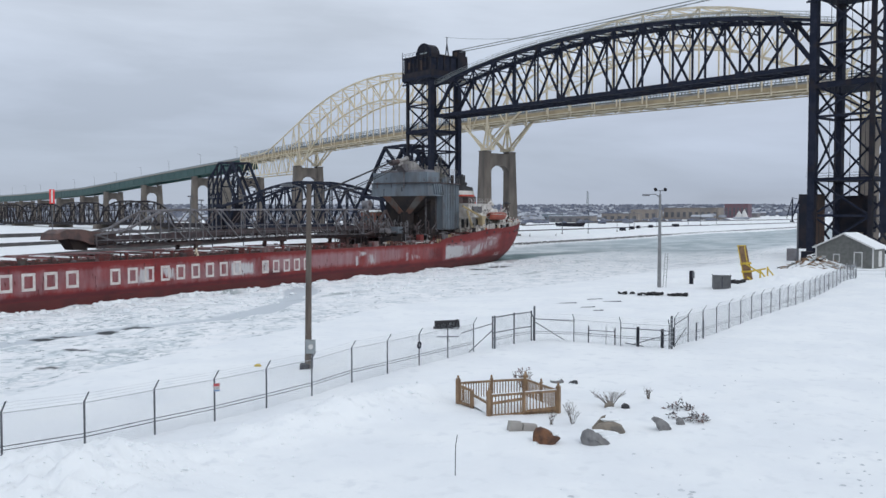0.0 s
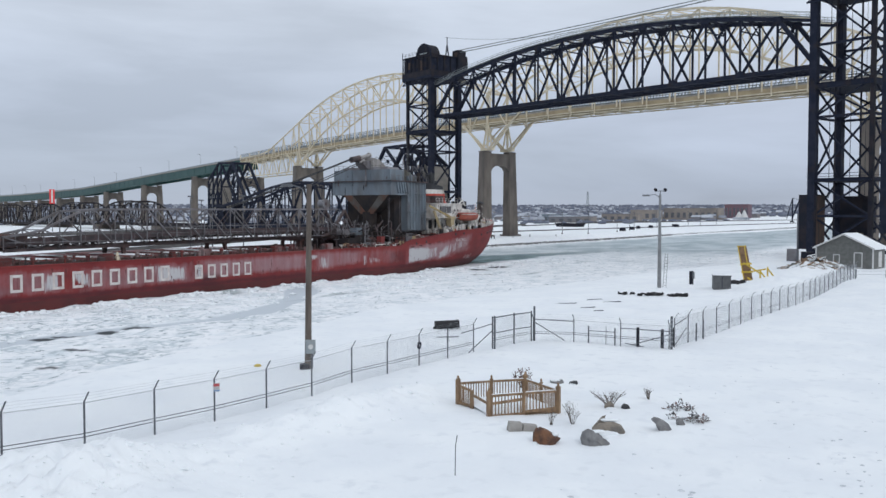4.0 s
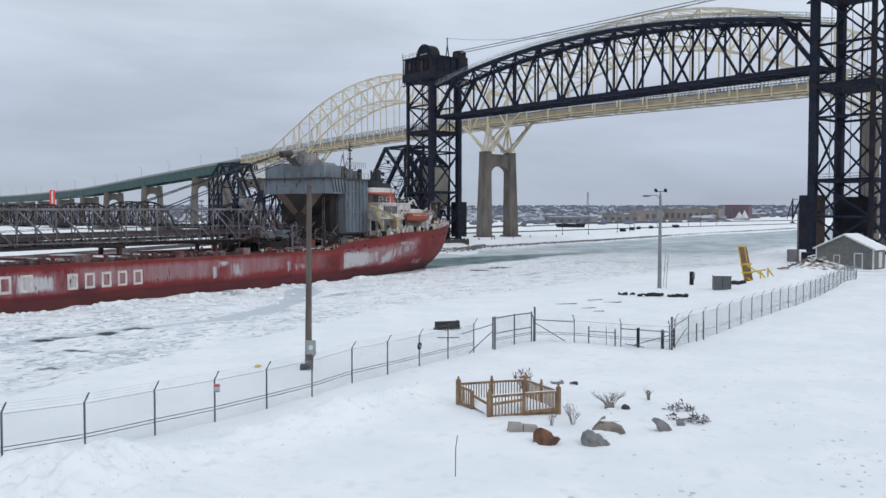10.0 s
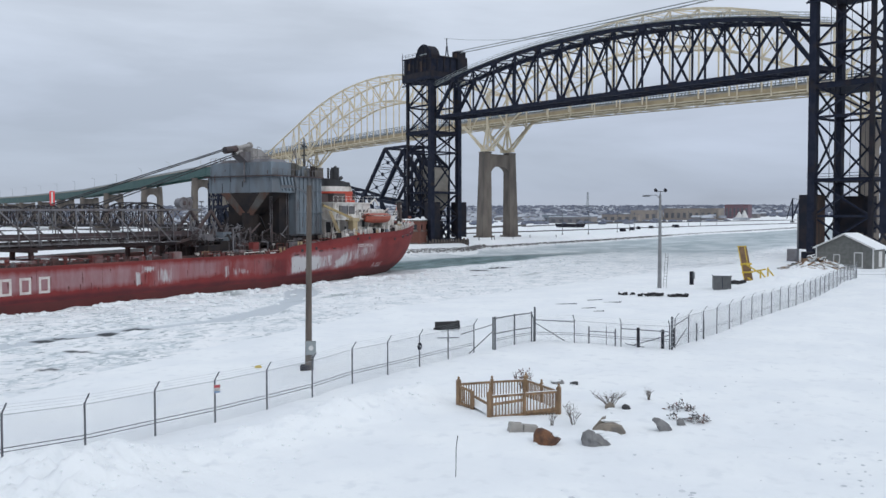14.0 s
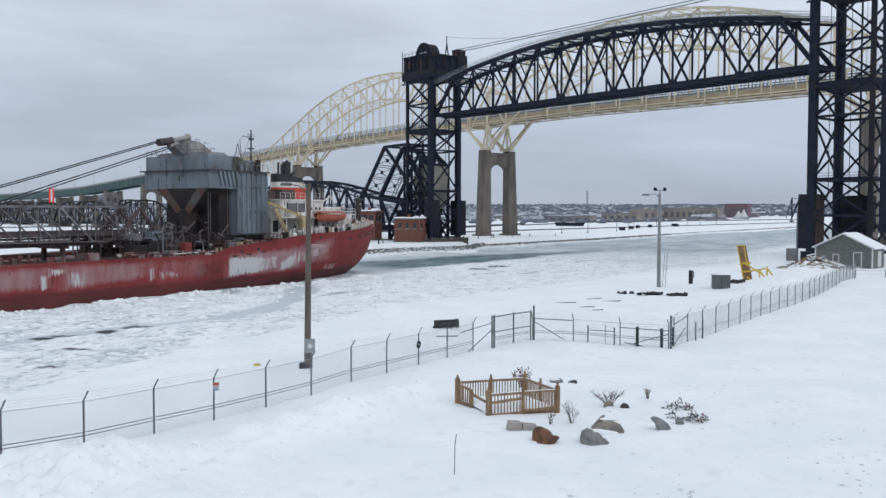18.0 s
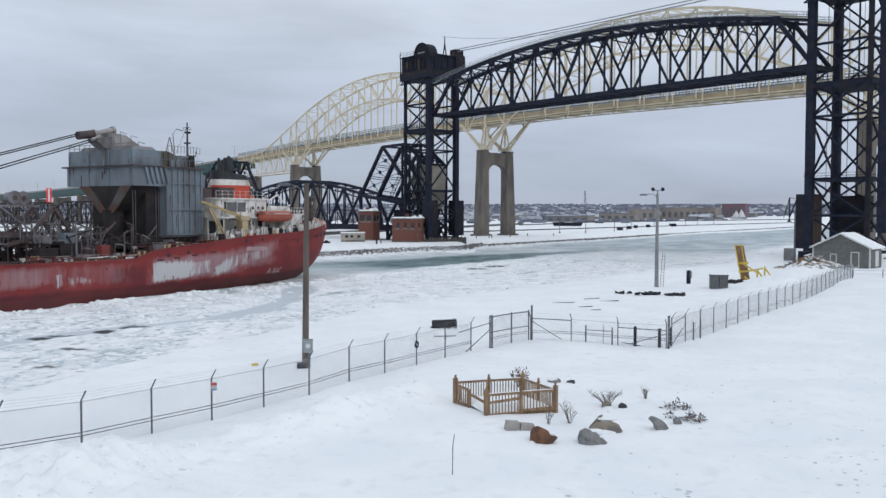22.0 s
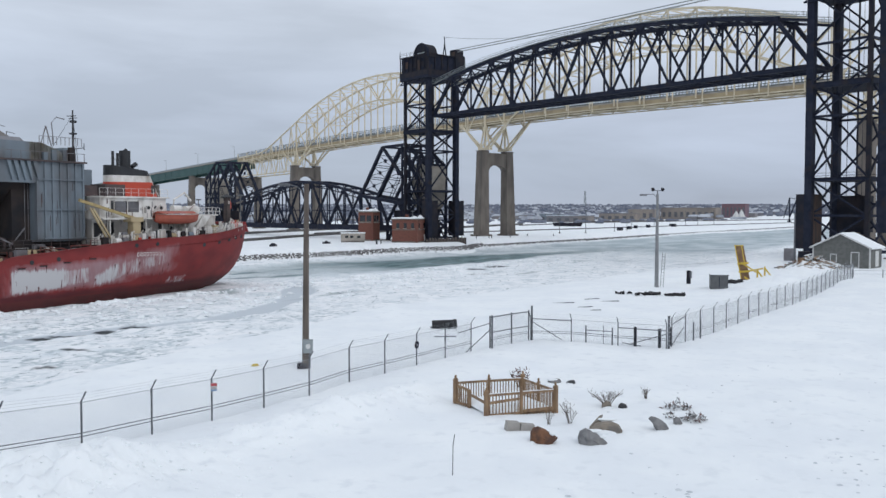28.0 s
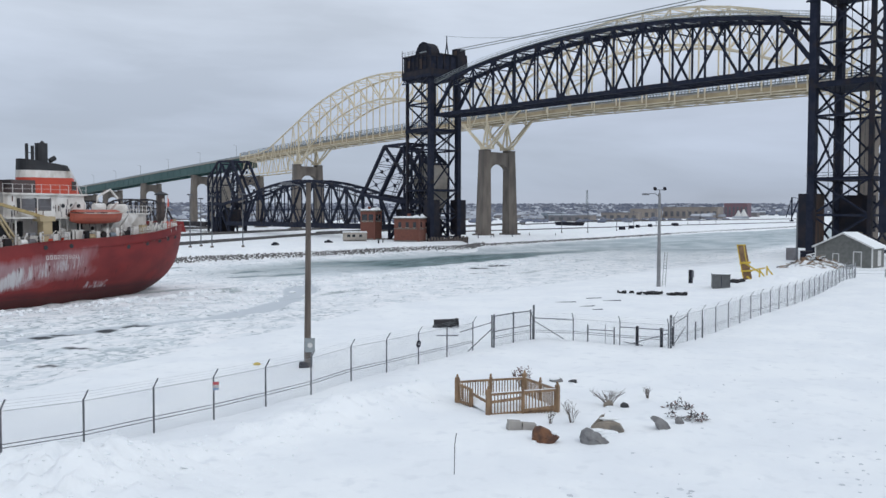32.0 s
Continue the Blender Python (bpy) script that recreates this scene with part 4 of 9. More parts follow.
def ship_hull():
    th = thing("bulk_carrier", pose(SX, SY, 0), "long rust-red self-unloading bulk carrier under way, streaked with frozen spray", "ship")
    xs = sorted(set([BOW + 0.01] + list(np.linspace(BOW + 1, 20 - SX, 12)) + list(np.linspace(20 - SX, 56 - SX, 10)) + list(np.linspace(57 - SX, 186 - SX, 260)) + list(STERN - 0.002 - (STERN + SX - 186.0) * np.linspace(1, 0, 60) ** 2.4)))
    lev = 20

    def skin(lo_f, hi_f):
        g = Geo()
        for sg in (-1, 1):
            pts = []
            for x in xs:
                zl, zh = lo_f(x), hi_f(x)
                for j in range(lev + 1):
                    z = zl + (zh - zl) * j / lev
                    xx = x if x + SX < 150 else 150 - SX + (x + SX - 150) * (stern_end(level(x, z)) - 150) / (STERN + SX - 150)
                    pts.append((xx, sg * breadth(xx, z), z))
            m = lev + 1
            faces = [(i * m + j, (i + 1) * m + j, (i + 1) * m + j + 1, i * m + j + 1) for i in range(len(xs) - 1) for j in range(lev)]
            g.hull(pts, faces)
        return g

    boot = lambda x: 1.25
    hull = part("hull", skin(lambda x: 1.25, sheer), HULLFROST, th, "rust-red painted hull side with frozen spray", smooth=True)
    for an, table in (("crust", CRUST), ("haze", HAZE), ("smudge", SMUDGE)):
        at = hull.data.attributes.new(an, "FLOAT", "POINT")
        at.data.foreach_set("value", [patch_cover(v.co.x + SX, v.co.z, table) for v in hull.data.vertices])
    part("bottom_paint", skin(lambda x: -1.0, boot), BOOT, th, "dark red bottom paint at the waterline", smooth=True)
    # deck plate
    g = Geo()
    pts = []
    for x in xs:
        z = sheer(x) - (0.35 if x + SX < 166 else 1.1)
        b_ = breadth(x, sheer(x)) - 0.05
        pts += [(x, -b_, z), (x, b_, z)]
    g.hull(pts, [(2 * i, 2 * i + 2, 2 * i + 3, 2 * i + 1) for i in range(len(xs) - 1)])
    part("deck", g, DECK, th, "red deck patched with snow")
    # rubbing edge along the top of the side
    g = Geo()
    for xa, xb in zip(xs, xs[1:]):
        for sg in (-1, 1):
            pa, pb = (xa, sg * breadth(xa, sheer(xa)), sheer(xa)), (xb, sg * breadth(xb, sheer(xb)), sheer(xb))
            if Vector(pa) != Vector(pb):
                g.beam(pa, pb, 0.22, 0.2)
    part("gunwale", g, HULL, th)
    return th, hull


ship, hull = ship_hull()


def sx(X):
    return X - SX


def near_y(off):
    return off - HALF


def side_plate(name, poly, material, label="", proud=0.02, n=10, strength=1.0, ends=1.5, foot=1.0):
    """A thin coat on the near side of the hull, following its curve: poly in ship length and height."""
    xs_ = [p_[0] for p_ in poly]
    g = Geo()
    # slice the outline into columns
    x0, x1 = min(xs_), max(xs_)
    cols = np.linspace(x0 + 1e-4, x1 - 1e-4, n + 1)

    def cut(x):
        zs = []
        for (ax, az), (bx, bz) in zip(poly, poly[1:] + poly[:1]):
            if (ax - x) * (bx - x) < 0:
                zs.append(az + (bz - az) * (x - ax) / (bx - ax))
        zs.sort()
        return (zs[0], zs[-1]) if len(zs) > 1 else (0, 0)

    rows_ = 8
    pts, cover = [], []
    for i, x in enumerate(cols):
        lo, hi = cut(x)
        for j in range(rows_ + 1):
            z = lo + (hi - lo) * j / rows_
            pts.append((sx(x), -breadth(sx(x), z) - proud, z))
            cover.append(min(1.0, strength * min(1, 2.2 * min(i, n - i) / n * ends, 3.0 * j / rows_ * foot, 4.0 * (rows_ - j) / rows_)))
    m = rows_ + 1
    g.hull(pts, [(i * m + j, (i + 1) * m + j, (i + 1) * m + j + 1, i * m + j + 1) for i in range(n) for j in range(rows_)])
    me = g.mesh(name)
    at = me.attributes.new("cover", "FLOAT", "POINT")
    at.data.foreach_set("value", cover)
    return part(name, me, material, hull, label, smooth=True)


def ragged(x0, x1, z0, z1, seed, teeth=10, depth=0.8, lean=0.0):
    """An outline with a ragged, dripping lower edge."""
    rnd = random.Random(seed)
    up = [(x0 + (x1 - x0) * i / 6 + lean, z1 + rnd.uniform(-0.15, 0.12)) for i in range(7)]
    low = [(x0 + (x1 - x0) * (1 - i / teeth), z0 + depth * rnd.random()) for i in range(teeth + 1)]
    return up + low


# the row of tall white lettering on the side, as plain rectangles of its size
def letter_bars(x0, pitch, width, count, z0, z1, stroke):
    for i in range(count):
        a, b_ = x0 + pitch * i, x0 + pitch * i + width
        for p_, q, lo, hi in ((a, a + stroke, z0, z1), (b_ - stroke, b_, z0, z1), (a + stroke, b_ - stroke, z1 - stroke, z1), (a + stroke, b_ - stroke, z0, z0 + stroke)):
            d = [-breadth(sx(v), (z0 + z1) / 2) - 0.025 for v in (p_, q)]
            part("painted_bar", Geo().hull([(sx(p_), d[0], lo), (sx(q), d[1], lo), (sx(q), d[1], hi), (sx(p_), d[0], hi)], [(0, 1, 2, 3)]), LETTER, hull, "white painted bar")


letter_bars(51.4, 2.88, 1.75, 6, 2.5, 4.6, 0.34)
letter_bars(72.1, 2.68, 1.55, 9, 2.45, 4.5, 0.32)
letter_bars(99.6, 2.42, 1.45, 5, 2.35, 4.3, 0.30)
letter_bars(171.1, 0.52, 0.34, 9, 5.85, 6.35, 0.08)

# rust runs on the side
rnd = random.Random(77)
for i in range(90):
    x = rnd.uniform(40, 196)
    z = rnd.uniform(2.4, 5.2)
    side_plate("rust_streak", [(x, z), (x + 0.05, z - rnd.uniform(0.5, 1.9)), (x + rnd.uniform(0.1, 0.24), z - 0.1), (x + 0.1, z + 0.04)], BOOT, n=2, proud=0.012)
# plate seams
for X in range(46, 200, 9):
    for z0, z1 in ((1.3, 3.2), (3.2, min(5.3, sheer(sx(X))))):
        d0, d1 = breadth(sx(X), z0) + 0.008, breadth(sx(X), z1) + 0.008
        part("plate_seam", Geo().hull([(sx(X), -d0, z0), (sx(X + 0.035), -d0, z0), (sx(X + 0.035), -d1, z1), (sx(X), -d1, z1)], [(0, 1, 2, 3)]), BOOT, hull)
for X, z in ((156.0, 5.75), (159.5, 6.0), (183.5, 7.0), (187.0, 7.3), (189.5, 7.6), (191.5, 7.8), (193.5, 8.0), (171.0, 7.3), (174.5, 7.4)):
    b_ = breadth(sx(X), z)
    g = Geo().tube((sx(X), -b_ - 0.06, z), (sx(X), -b_ + 0.15, z), 0.28, seg=10)
    part("mooring_port", g, FUNBLACK, hull, "dark oval port in the bulwark")


for X, z in ((154.2, 5.0), (157.0, 5.2), (160.2, 5.45), (163.8, 5.75)):
    part("freeing_port", Geo().box(sx(X), -breadth(sx(X), z) - 0.05, z, sx(X + 0.95), -breadth(sx(X), z) + 0.05, z + 0.16), FUNBLACK, hull, "dark slit in the bulwark")
    part("port_lip", Geo().box(sx(X - 0.1), -breadth(sx(X), z) - 0.12, z + 0.17, sx(X + 1.05), -breadth(sx(X), z) + 0.05, z + 0.26), HULL, hull)

PALESTEEL0 = mat("worn_grey_steel", (0.30, 0.28, 0.27), 0.7, 0, (0.20, 0.18, 0.17), 1.0)
# hatches along the cargo deck
for i in range(17):
    x0 = -6.0 + i * 7.6
    if x0 > 120:
        break
    g = Geo().box(sx(x0), -7.6, 4.9, sx(x0 + 5.2), 7.6, 5.6)
    part("hatch_coaming", g, DECKDARK, ship)
    part("hatch_cover", Geo().box(sx(x0 - 0.2), -7.9, 5.6, sx(x0 + 5.4), 7.9, 5.85, 0.1), DECK, ship, "red hatch cover dusted with snow")
    part("cover_snow", Geo().box(sx(x0 + 0.3), -7.4, 5.85, sx(x0 + 2.0 + 1.4 * (i % 2)), 5.0 - 2 * (i % 3), 5.9, 0.02), SNOW, ship, "thin snow lying on the hatch cover")
    for k in range(5):
        part("hatch_cleat", Geo().box(sx(x0 + 0.4 + 1.05 * k), -7.98, 5.3, sx(x0 + 0.62 + 1.05 * k), -7.6, 5.98), BOOMDARK if k % 2 else PALESTEEL0, ship)
    for yy in (-8.6, -10.0):
        part("deck_pipe", Geo().tube((sx(x0), yy, 5.35), (sx(x0 + 7.6), yy, 5.35), 0.12, seg=6), DECKDARK, ship)
    part("deck_vent", Geo().tube((sx(x0 + 6.3), -9.4, 5.0), (sx(x0 + 6.3), -9.4, 6.1), 0.2, seg=8).ball((sx(x0 + 6.3), -9.4, 6.2), 0.34, 0.34, 0.25, 8, 4), DECK, ship)
    g = Geo()
    for k in range(5):
        xx = sx(x0 + 1.52 * k)
        g.beam((xx, -11.2, 5.0), (xx, -11.2, 6.1), 0.06)
    for up in (5.55, 6.1):
        g.beam((sx(x0), -11.2, up), (sx(x0 + 7.6), -11.2, up), 0.05)
    part("guard_rail", g, DECKDARK, ship)
g = Geo()
for y0 in (-8.2, 7.9):
    g.box(sx(-8), y0, 5.0, sx(140), y0 + 0.3, 5.7)
part("hatch_rail", g, DECKDARK, ship, "steel rail for the hatch crane")
for X in (72, 86, 103, 118, 131):
    part("deck_locker", Geo().box(sx(X), -9.6, 5.0, sx(X + 1.6), -8.7, 6.4), DECK, ship)
part("deck_post", Geo().box(sx(146.8), -9.6, 5.0, sx(148.0), -8.6, 7.3), HULL, ship, "red deck post")
part("warning_cone", Geo().tube((sx(88), -9.8, 5.0), (sx(88), -9.8, 6.6), 0.5, 0.08), YELLOW, ship)

GALLERY = mat("rust_brown_gallery_plate", (0.085, 0.06, 0.062), 0.8, 0, (0.05, 0.042, 0.046), 0.8)
PALESTEEL = mat("pale_grey_steel", (0.33, 0.32, 0.31), 0.7, 0, (0.24, 0.225, 0.215), 1.0)

# ---- unloading boom, lying forward along the deck ----
boom = part("boom", Geo().beam((sx(80), 0, 7.7), (sx(143), 0, 8.2), 3.0, 0.2), BOOMDARK, ship, "long grey lattice unloading boom")
BY0, BY1 = -2.3, 2.3


def boom_top(X):
    return float(np.interp(X, (77, 82.0, 87.5, 92, 143), (8.6, 9.2, 11.8, 12.15, 12.4)))


def boom_low(X):
    return float(np.interp(X, (77, 84, 110, 138, 143), (6.9, 7.0, 7.2, 7.3, 8.4)))


def gallery_z(X):
    return float(np.interp(X, (77, 84, 107, 143), (7.75, 7.95, 8.65, 8.75)))


nodes = [77 + 5.5 * k for k in range(13)]
for y in (BY0, BY1):
    for k, (a, b_) in enumerate(zip(nodes, nodes[1:])):
        h = (a + b_) / 2
        bar("boom_upper_chord", boom, (sx(a), y, boom_top(a)), (sx(h), y, boom_top(h)), 0.28, BOOM)
        bar("boom_upper_chord", boom, (sx(h), y, boom_top(h)), (sx(b_), y, boom_top(b_)), 0.28, BOOM)
        bar("boom_lower_chord", boom, (sx(a), y, boom_low(a)), (sx(b_), y, boom_low(b_)), 0.42, BOOMDARK)
        bar("boom_diagonal", boom, (sx(a), y, boom_top(a)), (sx(b_), y, boom_low(b_)), 0.17, BOOM)
        bar("boom_sub_strut", boom, (sx(h), y, (boom_top(h) + boom_low(h)) / 2), (sx(h), y, boom_low(h)), 0.11, BOOM)
        bar("boom_sub_strut", boom, (sx(h), y, (boom_top(h) + boom_low(h)) / 2), (sx(b_), y, boom_top(b_)), 0.11, BOOMDARK)
        bar("boom_post", boom, (sx(a), y, boom_low(a)), (sx(a), y, boom_top(a)), 0.13, BOOM)
        bar("belt_side_plate", boom, (sx(a), y * 0.8, gallery_z(a)), (sx(b_), y * 0.8, gallery_z(b_)), 0.12, GALLERY, 0.75)
        bar("gallery_rail", boom, (sx(a), y * 0.86, gallery_z(a) + 0.95), (sx(b_), y * 0.86, gallery_z(b_) + 0.95), 0.07, BOOM)
for k, a in enumerate(nodes):
    bar("boom_cross_tie", boom, (sx(a), BY0, boom_low(a)), (sx(a), BY1, boom_low(a)), 0.2, BOOMDARK)
    bar("boom_cross_tie", boom, (sx(a), BY0, boom_top(a)), (sx(a), BY1, boom_top(a)), 0.14, BOOM)
    if k + 1 < len(nodes):
        bar("boom_top_lateral", boom, (sx(a), BY0, boom_top(a)), (sx(nodes[k + 1]), BY1, boom_top(nodes[k + 1])), 0.11, BOOM)
for k in range(44):
    a = 77.6 + 1.48 * k
    part("idler_frame", Geo().beam((sx(a), BY0 * 0.8, 7.1), (sx(a), BY0 * 0.8, gallery_z(a) - 0.35), 0.14).tube((sx(a), BY0 * 0.78, gallery_z(a) - 0.5), (sx(a), BY0 * 0.2, gallery_z(a) - 0.7), 0.11, seg=6), BOOM if k % 3 else BOOMDARK, boom)
part("conveyor_belt", Geo().beam((sx(75), 0, 8.0), (sx(142), 0, 8.7), 3.2, 0.08), FUNBLACK, boom)
part("walkway", Geo().beam((sx(77), BY0 - 0.6, 7.9), (sx(138), BY0 - 0.6, 7.6), 0.8, 0.08), BOOM, boom, "grated walkway")
g = Geo()
for k in range(33):
    a = 76 + 2.0 * k
    g.beam((sx(a), BY0 - 1.0, 7.7), (sx(a), BY0 - 1.0, 8.7), 0.045)
g.beam((sx(77), BY0 - 1.0, 8.85), (sx(138), BY0 - 1.0, 8.6), 0.045)
part("walkway_rail", g, BOOM, boom)
HOOD = mat("dull_red_brown_hood", (0.14, 0.085, 0.075), 0.8, 0, (0.085, 0.06, 0.058), 0.9, stain=(0.05, 0.042, 0.042), sscale=0.6)
part("discharge_hood", Geo().prism([(sx(71.2), 8.0), (sx(71.5), 8.9), (sx(72.6), 9.4), (sx(75.0), 9.45), (sx(77.4), 9.0), (sx(80.6), 8.9), (sx(80.6), 7.2), (sx(76.6), 7.3), (sx(75.0), 7.9), (sx(73.0), 8.2)], -1.8, 1.8), HOOD, boom, "dull red-brown hood over the boom's discharge end")
part("discharge_spout", Geo().hull([(sx(73.4), -1.3, 8.2), (sx(76.8), -1.3, 8.0), (sx(76.8), 1.3, 8.0), (sx(73.4), 1.3, 8.2), (sx(74.4), -1.0, 6.6), (sx(76.4), -1.0, 6.5), (sx(76.4), 1.0, 6.5), (sx(74.4), 1.0, 6.6)],
                                   [(0, 1, 2, 3), (4, 7, 6, 5), (0, 4, 5, 1), (1, 5, 6, 2), (2, 6, 7, 3), (3, 7, 4, 0)]), SLATEDK, boom, "sooty discharge spout")
for X in (95.0, 114.5, 132.6):
    part("boom_rest", Geo().beam((sx(X), -2.2, 5.0), (sx(X), -2.0, 6.8), 0.5).beam((sx(X), 2.2, 5.0), (sx(X), 2.0, 6.8), 0.5).box(sx(X) - 0.6, -2.6, 6.75, sx(X) + 0.6, 2.6, 7.08), DECKDARK, ship, "steel cradle under the boom")
for X, y in ((139.8, -2.0), (141.9, -0.6)):
    rim = [(sx(X) + 0.78 * math.cos(a), y, 13.4 + 0.78 * math.sin(a)) for a in np.linspace(0, 2 * math.pi, 21)]
    wheel = part("sheave_wheel", Geo().path(rim, 0.16, 6).tube((sx(X), y - 0.1, 13.4), (sx(X), y + 1.3, 13.4), 0.75, seg=20), BOOM, boom, "large grey sheave drum")
    part("hub", Geo().tube((sx(X), y - 0.2, 13.4), (sx(X), y - 0.1, 13.4), 0.3, seg=12), BOOMDARK, wheel)
    part("drum_bracket", Geo().beam((sx(X - 0.8), y + 0.5, 12.3), (sx(X), y + 0.5, 13.6), 0.2).beam((sx(X + 0.8), y + 0.5, 12.3), (sx(X), y + 0.5, 13.6), 0.2), BOOM, boom)
# boom heel, turntable and its frame
part("boom_heel_frame", Geo().beam((sx(141), BY0, 8), (sx(145), BY0, 12.2), 0.4).beam((sx(141), BY1, 8), (sx(145), BY1, 12.2), 0.4).beam((sx(145), BY0, 12.2), (sx(149), BY0, 7), 0.4).beam((sx(145), BY1, 12.2), (sx(149), BY1, 7), 0.4).box(sx(141), -2.6, 7.0, sx(152), 2.6, 7.8), BOOMDARK, boom)
for k in range(10):
    a = 141.5 + 1.2 * k
    bar("heel_strut", boom, (sx(a), BY0, 7.6), (sx(a + (0.9 if k % 2 else -0.9)), BY0, 11.6 - 0.25 * k), 0.16, BOOM)
    bar("heel_strut", boom, (sx(a), BY1, 7.6), (sx(a + (0.9 if k % 2 else -0.9)), BY1, 11.6 - 0.25 * k), 0.16, BOOM)
part("turntable", Geo().tube((sx(150), 0, 5.2), (sx(150), 0, 7.0), 5.2, 4.8, 20), DECKDARK, ship, "sooty turntable of the boom")
part("deck_machinery", Geo().box(sx(143), -6.5, 5.0, sx(146), -3.5, 7.6).box(sx(139.5), -7.5, 5.0, sx(142), -5.0, 7.0), SLATEDK, ship)
part("hydraulic_tank", Geo().tube((sx(142.0), -5.4, 7.9), (sx(142.0), -3.4, 7.9), 0.7, seg=12), BOOM, ship)
part("equipment_box", Geo().box(sx(144.0), -6.0, 7.6, sx(146.0), -4.4, 8.9), SLATE, ship)

# ---- elevator casing ----
casing = part("casing", Geo().box(sx(154.4), near_y(5.0), 15.3, sx(159.99), near_y(19.6), 18.0), SLATE, ship, "tall blue-grey plated elevator casing above the deck")
part("casing_upper", Geo().box(sx(154.5), near_y(5.3), 18.15, sx(159.4), near_y(19.3), 20.35), SLATE, casing)
part("casing_ledge", Geo().box(sx(153.9), near_y(4.4), 17.95, sx(166.9), near_y(20.2), 18.15), BOOMDARK, casing)
part("casing_house", Geo().box(sx(160.0), near_y(5.0), 8.0, sx(166.7), near_y(19.6), 18.0), SLATE, casing, "ribbed blue-grey side of the casing")
for k in range(7):
    X = 160.1 + k * 1.08
    bar("casing_rib", casing, (sx(X), near_y(5.0) - 0.12, 8.2), (sx(X), near_y(5.0) - 0.12, 17.9), 0.14, SLATE, 0.26)
for z in (11.9, 15.7, 8.3):
    part("casing_band", Geo().box(sx(159.9), near_y(5.0) - 0.32, z, sx(166.9), near_y(5.0), z + 0.18), SLATE, casing)
# back wall of the open recess; its darkness is painted-in shade
part("casing_core", Geo().box(sx(157.6), near_y(6.4), 6.5, sx(160.2), near_y(18.2), 15.4), SLATEDK, casing, "inner casing wall coloured near black for the shade of the recess")
for k in range(5):
    X = 156.0 + 0.85 * k
    part("hopper_bracket", Geo().prism([(sx(X), 18.0), (sx(X + 0.5), 18.0), (sx(X + 0.9), 15.6), (sx(X + 0.7), 15.6)], near_y(4.6), near_y(5.0)), SLATE, casing)
part("hopper", Geo().hull([(sx(154.5), near_y(5.4), 15.3), (sx(158.5), near_y(5.4), 15.3), (sx(158.5), near_y(17.0), 15.3), (sx(154.5), near_y(17.0), 15.3),
                           (sx(154.8), near_y(9.8), 11.7), (sx(157.5), near_y(9.8), 11.7), (sx(157.5), near_y(12.6), 11.7), (sx(154.8), near_y(12.6), 11.7)],
                          [(0, 3, 2, 1), (4, 5, 6, 7), (0, 1, 5, 4), (1, 2, 6, 5), (2, 3, 7, 6), (3, 0, 4, 7)]), SLATEDK, casing, "tapering hopper streaked with rust")
for o0, o1 in ((5.6, 10.5), (16.8, 11.9)):
    part("chute_plate", Geo().hull([(sx(154.42), near_y(o0), 15.3), (sx(154.42), near_y(o0 + (2.2 if o1 > o0 else -2.2)), 15.3), (sx(154.7), near_y(o1 + (0.8 if o1 > o0 else -0.8)), 11.5), (sx(154.7), near_y(o1 - (0.8 if o1 > o0 else -0.8)), 11.5),
                                   (sx(154.6), near_y(o0), 15.3), (sx(154.6), near_y(o0 + (2.2 if o1 > o0 else -2.2)), 15.3), (sx(154.9), near_y(o1 + (0.8 if o1 > o0 else -0.8)), 11.5), (sx(154.9), near_y(o1 - (0.8 if o1 > o0 else -0.8)), 11.5)],
                                  [(0, 1, 2, 3), (4, 7, 6, 5), (0, 4, 5, 1), (1, 5, 6, 2), (2, 6, 7, 3), (3, 7, 4, 0)]), RUST, casing, "rust-stained chute leg")
part("chute_foot", Geo().tube((sx(155.8), near_y(11.2), 7.2), (sx(155.8), near_y(11.2), 11.9), 1.2, 1.5, 12), SLATEDK, casing)
part("casing_base", Geo().box(sx(153.0), near_y(4.6), 6.6, sx(168.6), near_y(20.0), 7.2), SLATEDK, casing, "dark walkway deck round the casing's foot")
part("casing_foot", Geo().box(sx(157.5), near_y(6), 7.2, sx(167.0), near_y(19), 8.2), SLATEDK, casing)
g = Geo()
for k in range(17):
    X = 150.5 + 1.25 * k
    g.beam((sx(X), near_y(4.7), 7.2), (sx(X), near_y(4.7), 8.2), 0.06)
for z in (7.7, 8.2):
    g.beam((sx(150.5), near_y(4.7), z), (sx(170.5), near_y(4.7), z), 0.05)
part("foot_rail", g, BOOMDARK, casing)
OXIDE = mat("red_oxide_deck_gear", (0.17, 0.04, 0.03), 0.75, 0, (0.10, 0.035, 0.03), 1.2, stain=(0.16, 0.11, 0.08), sscale=0.8)
rnd = random.Random(404)
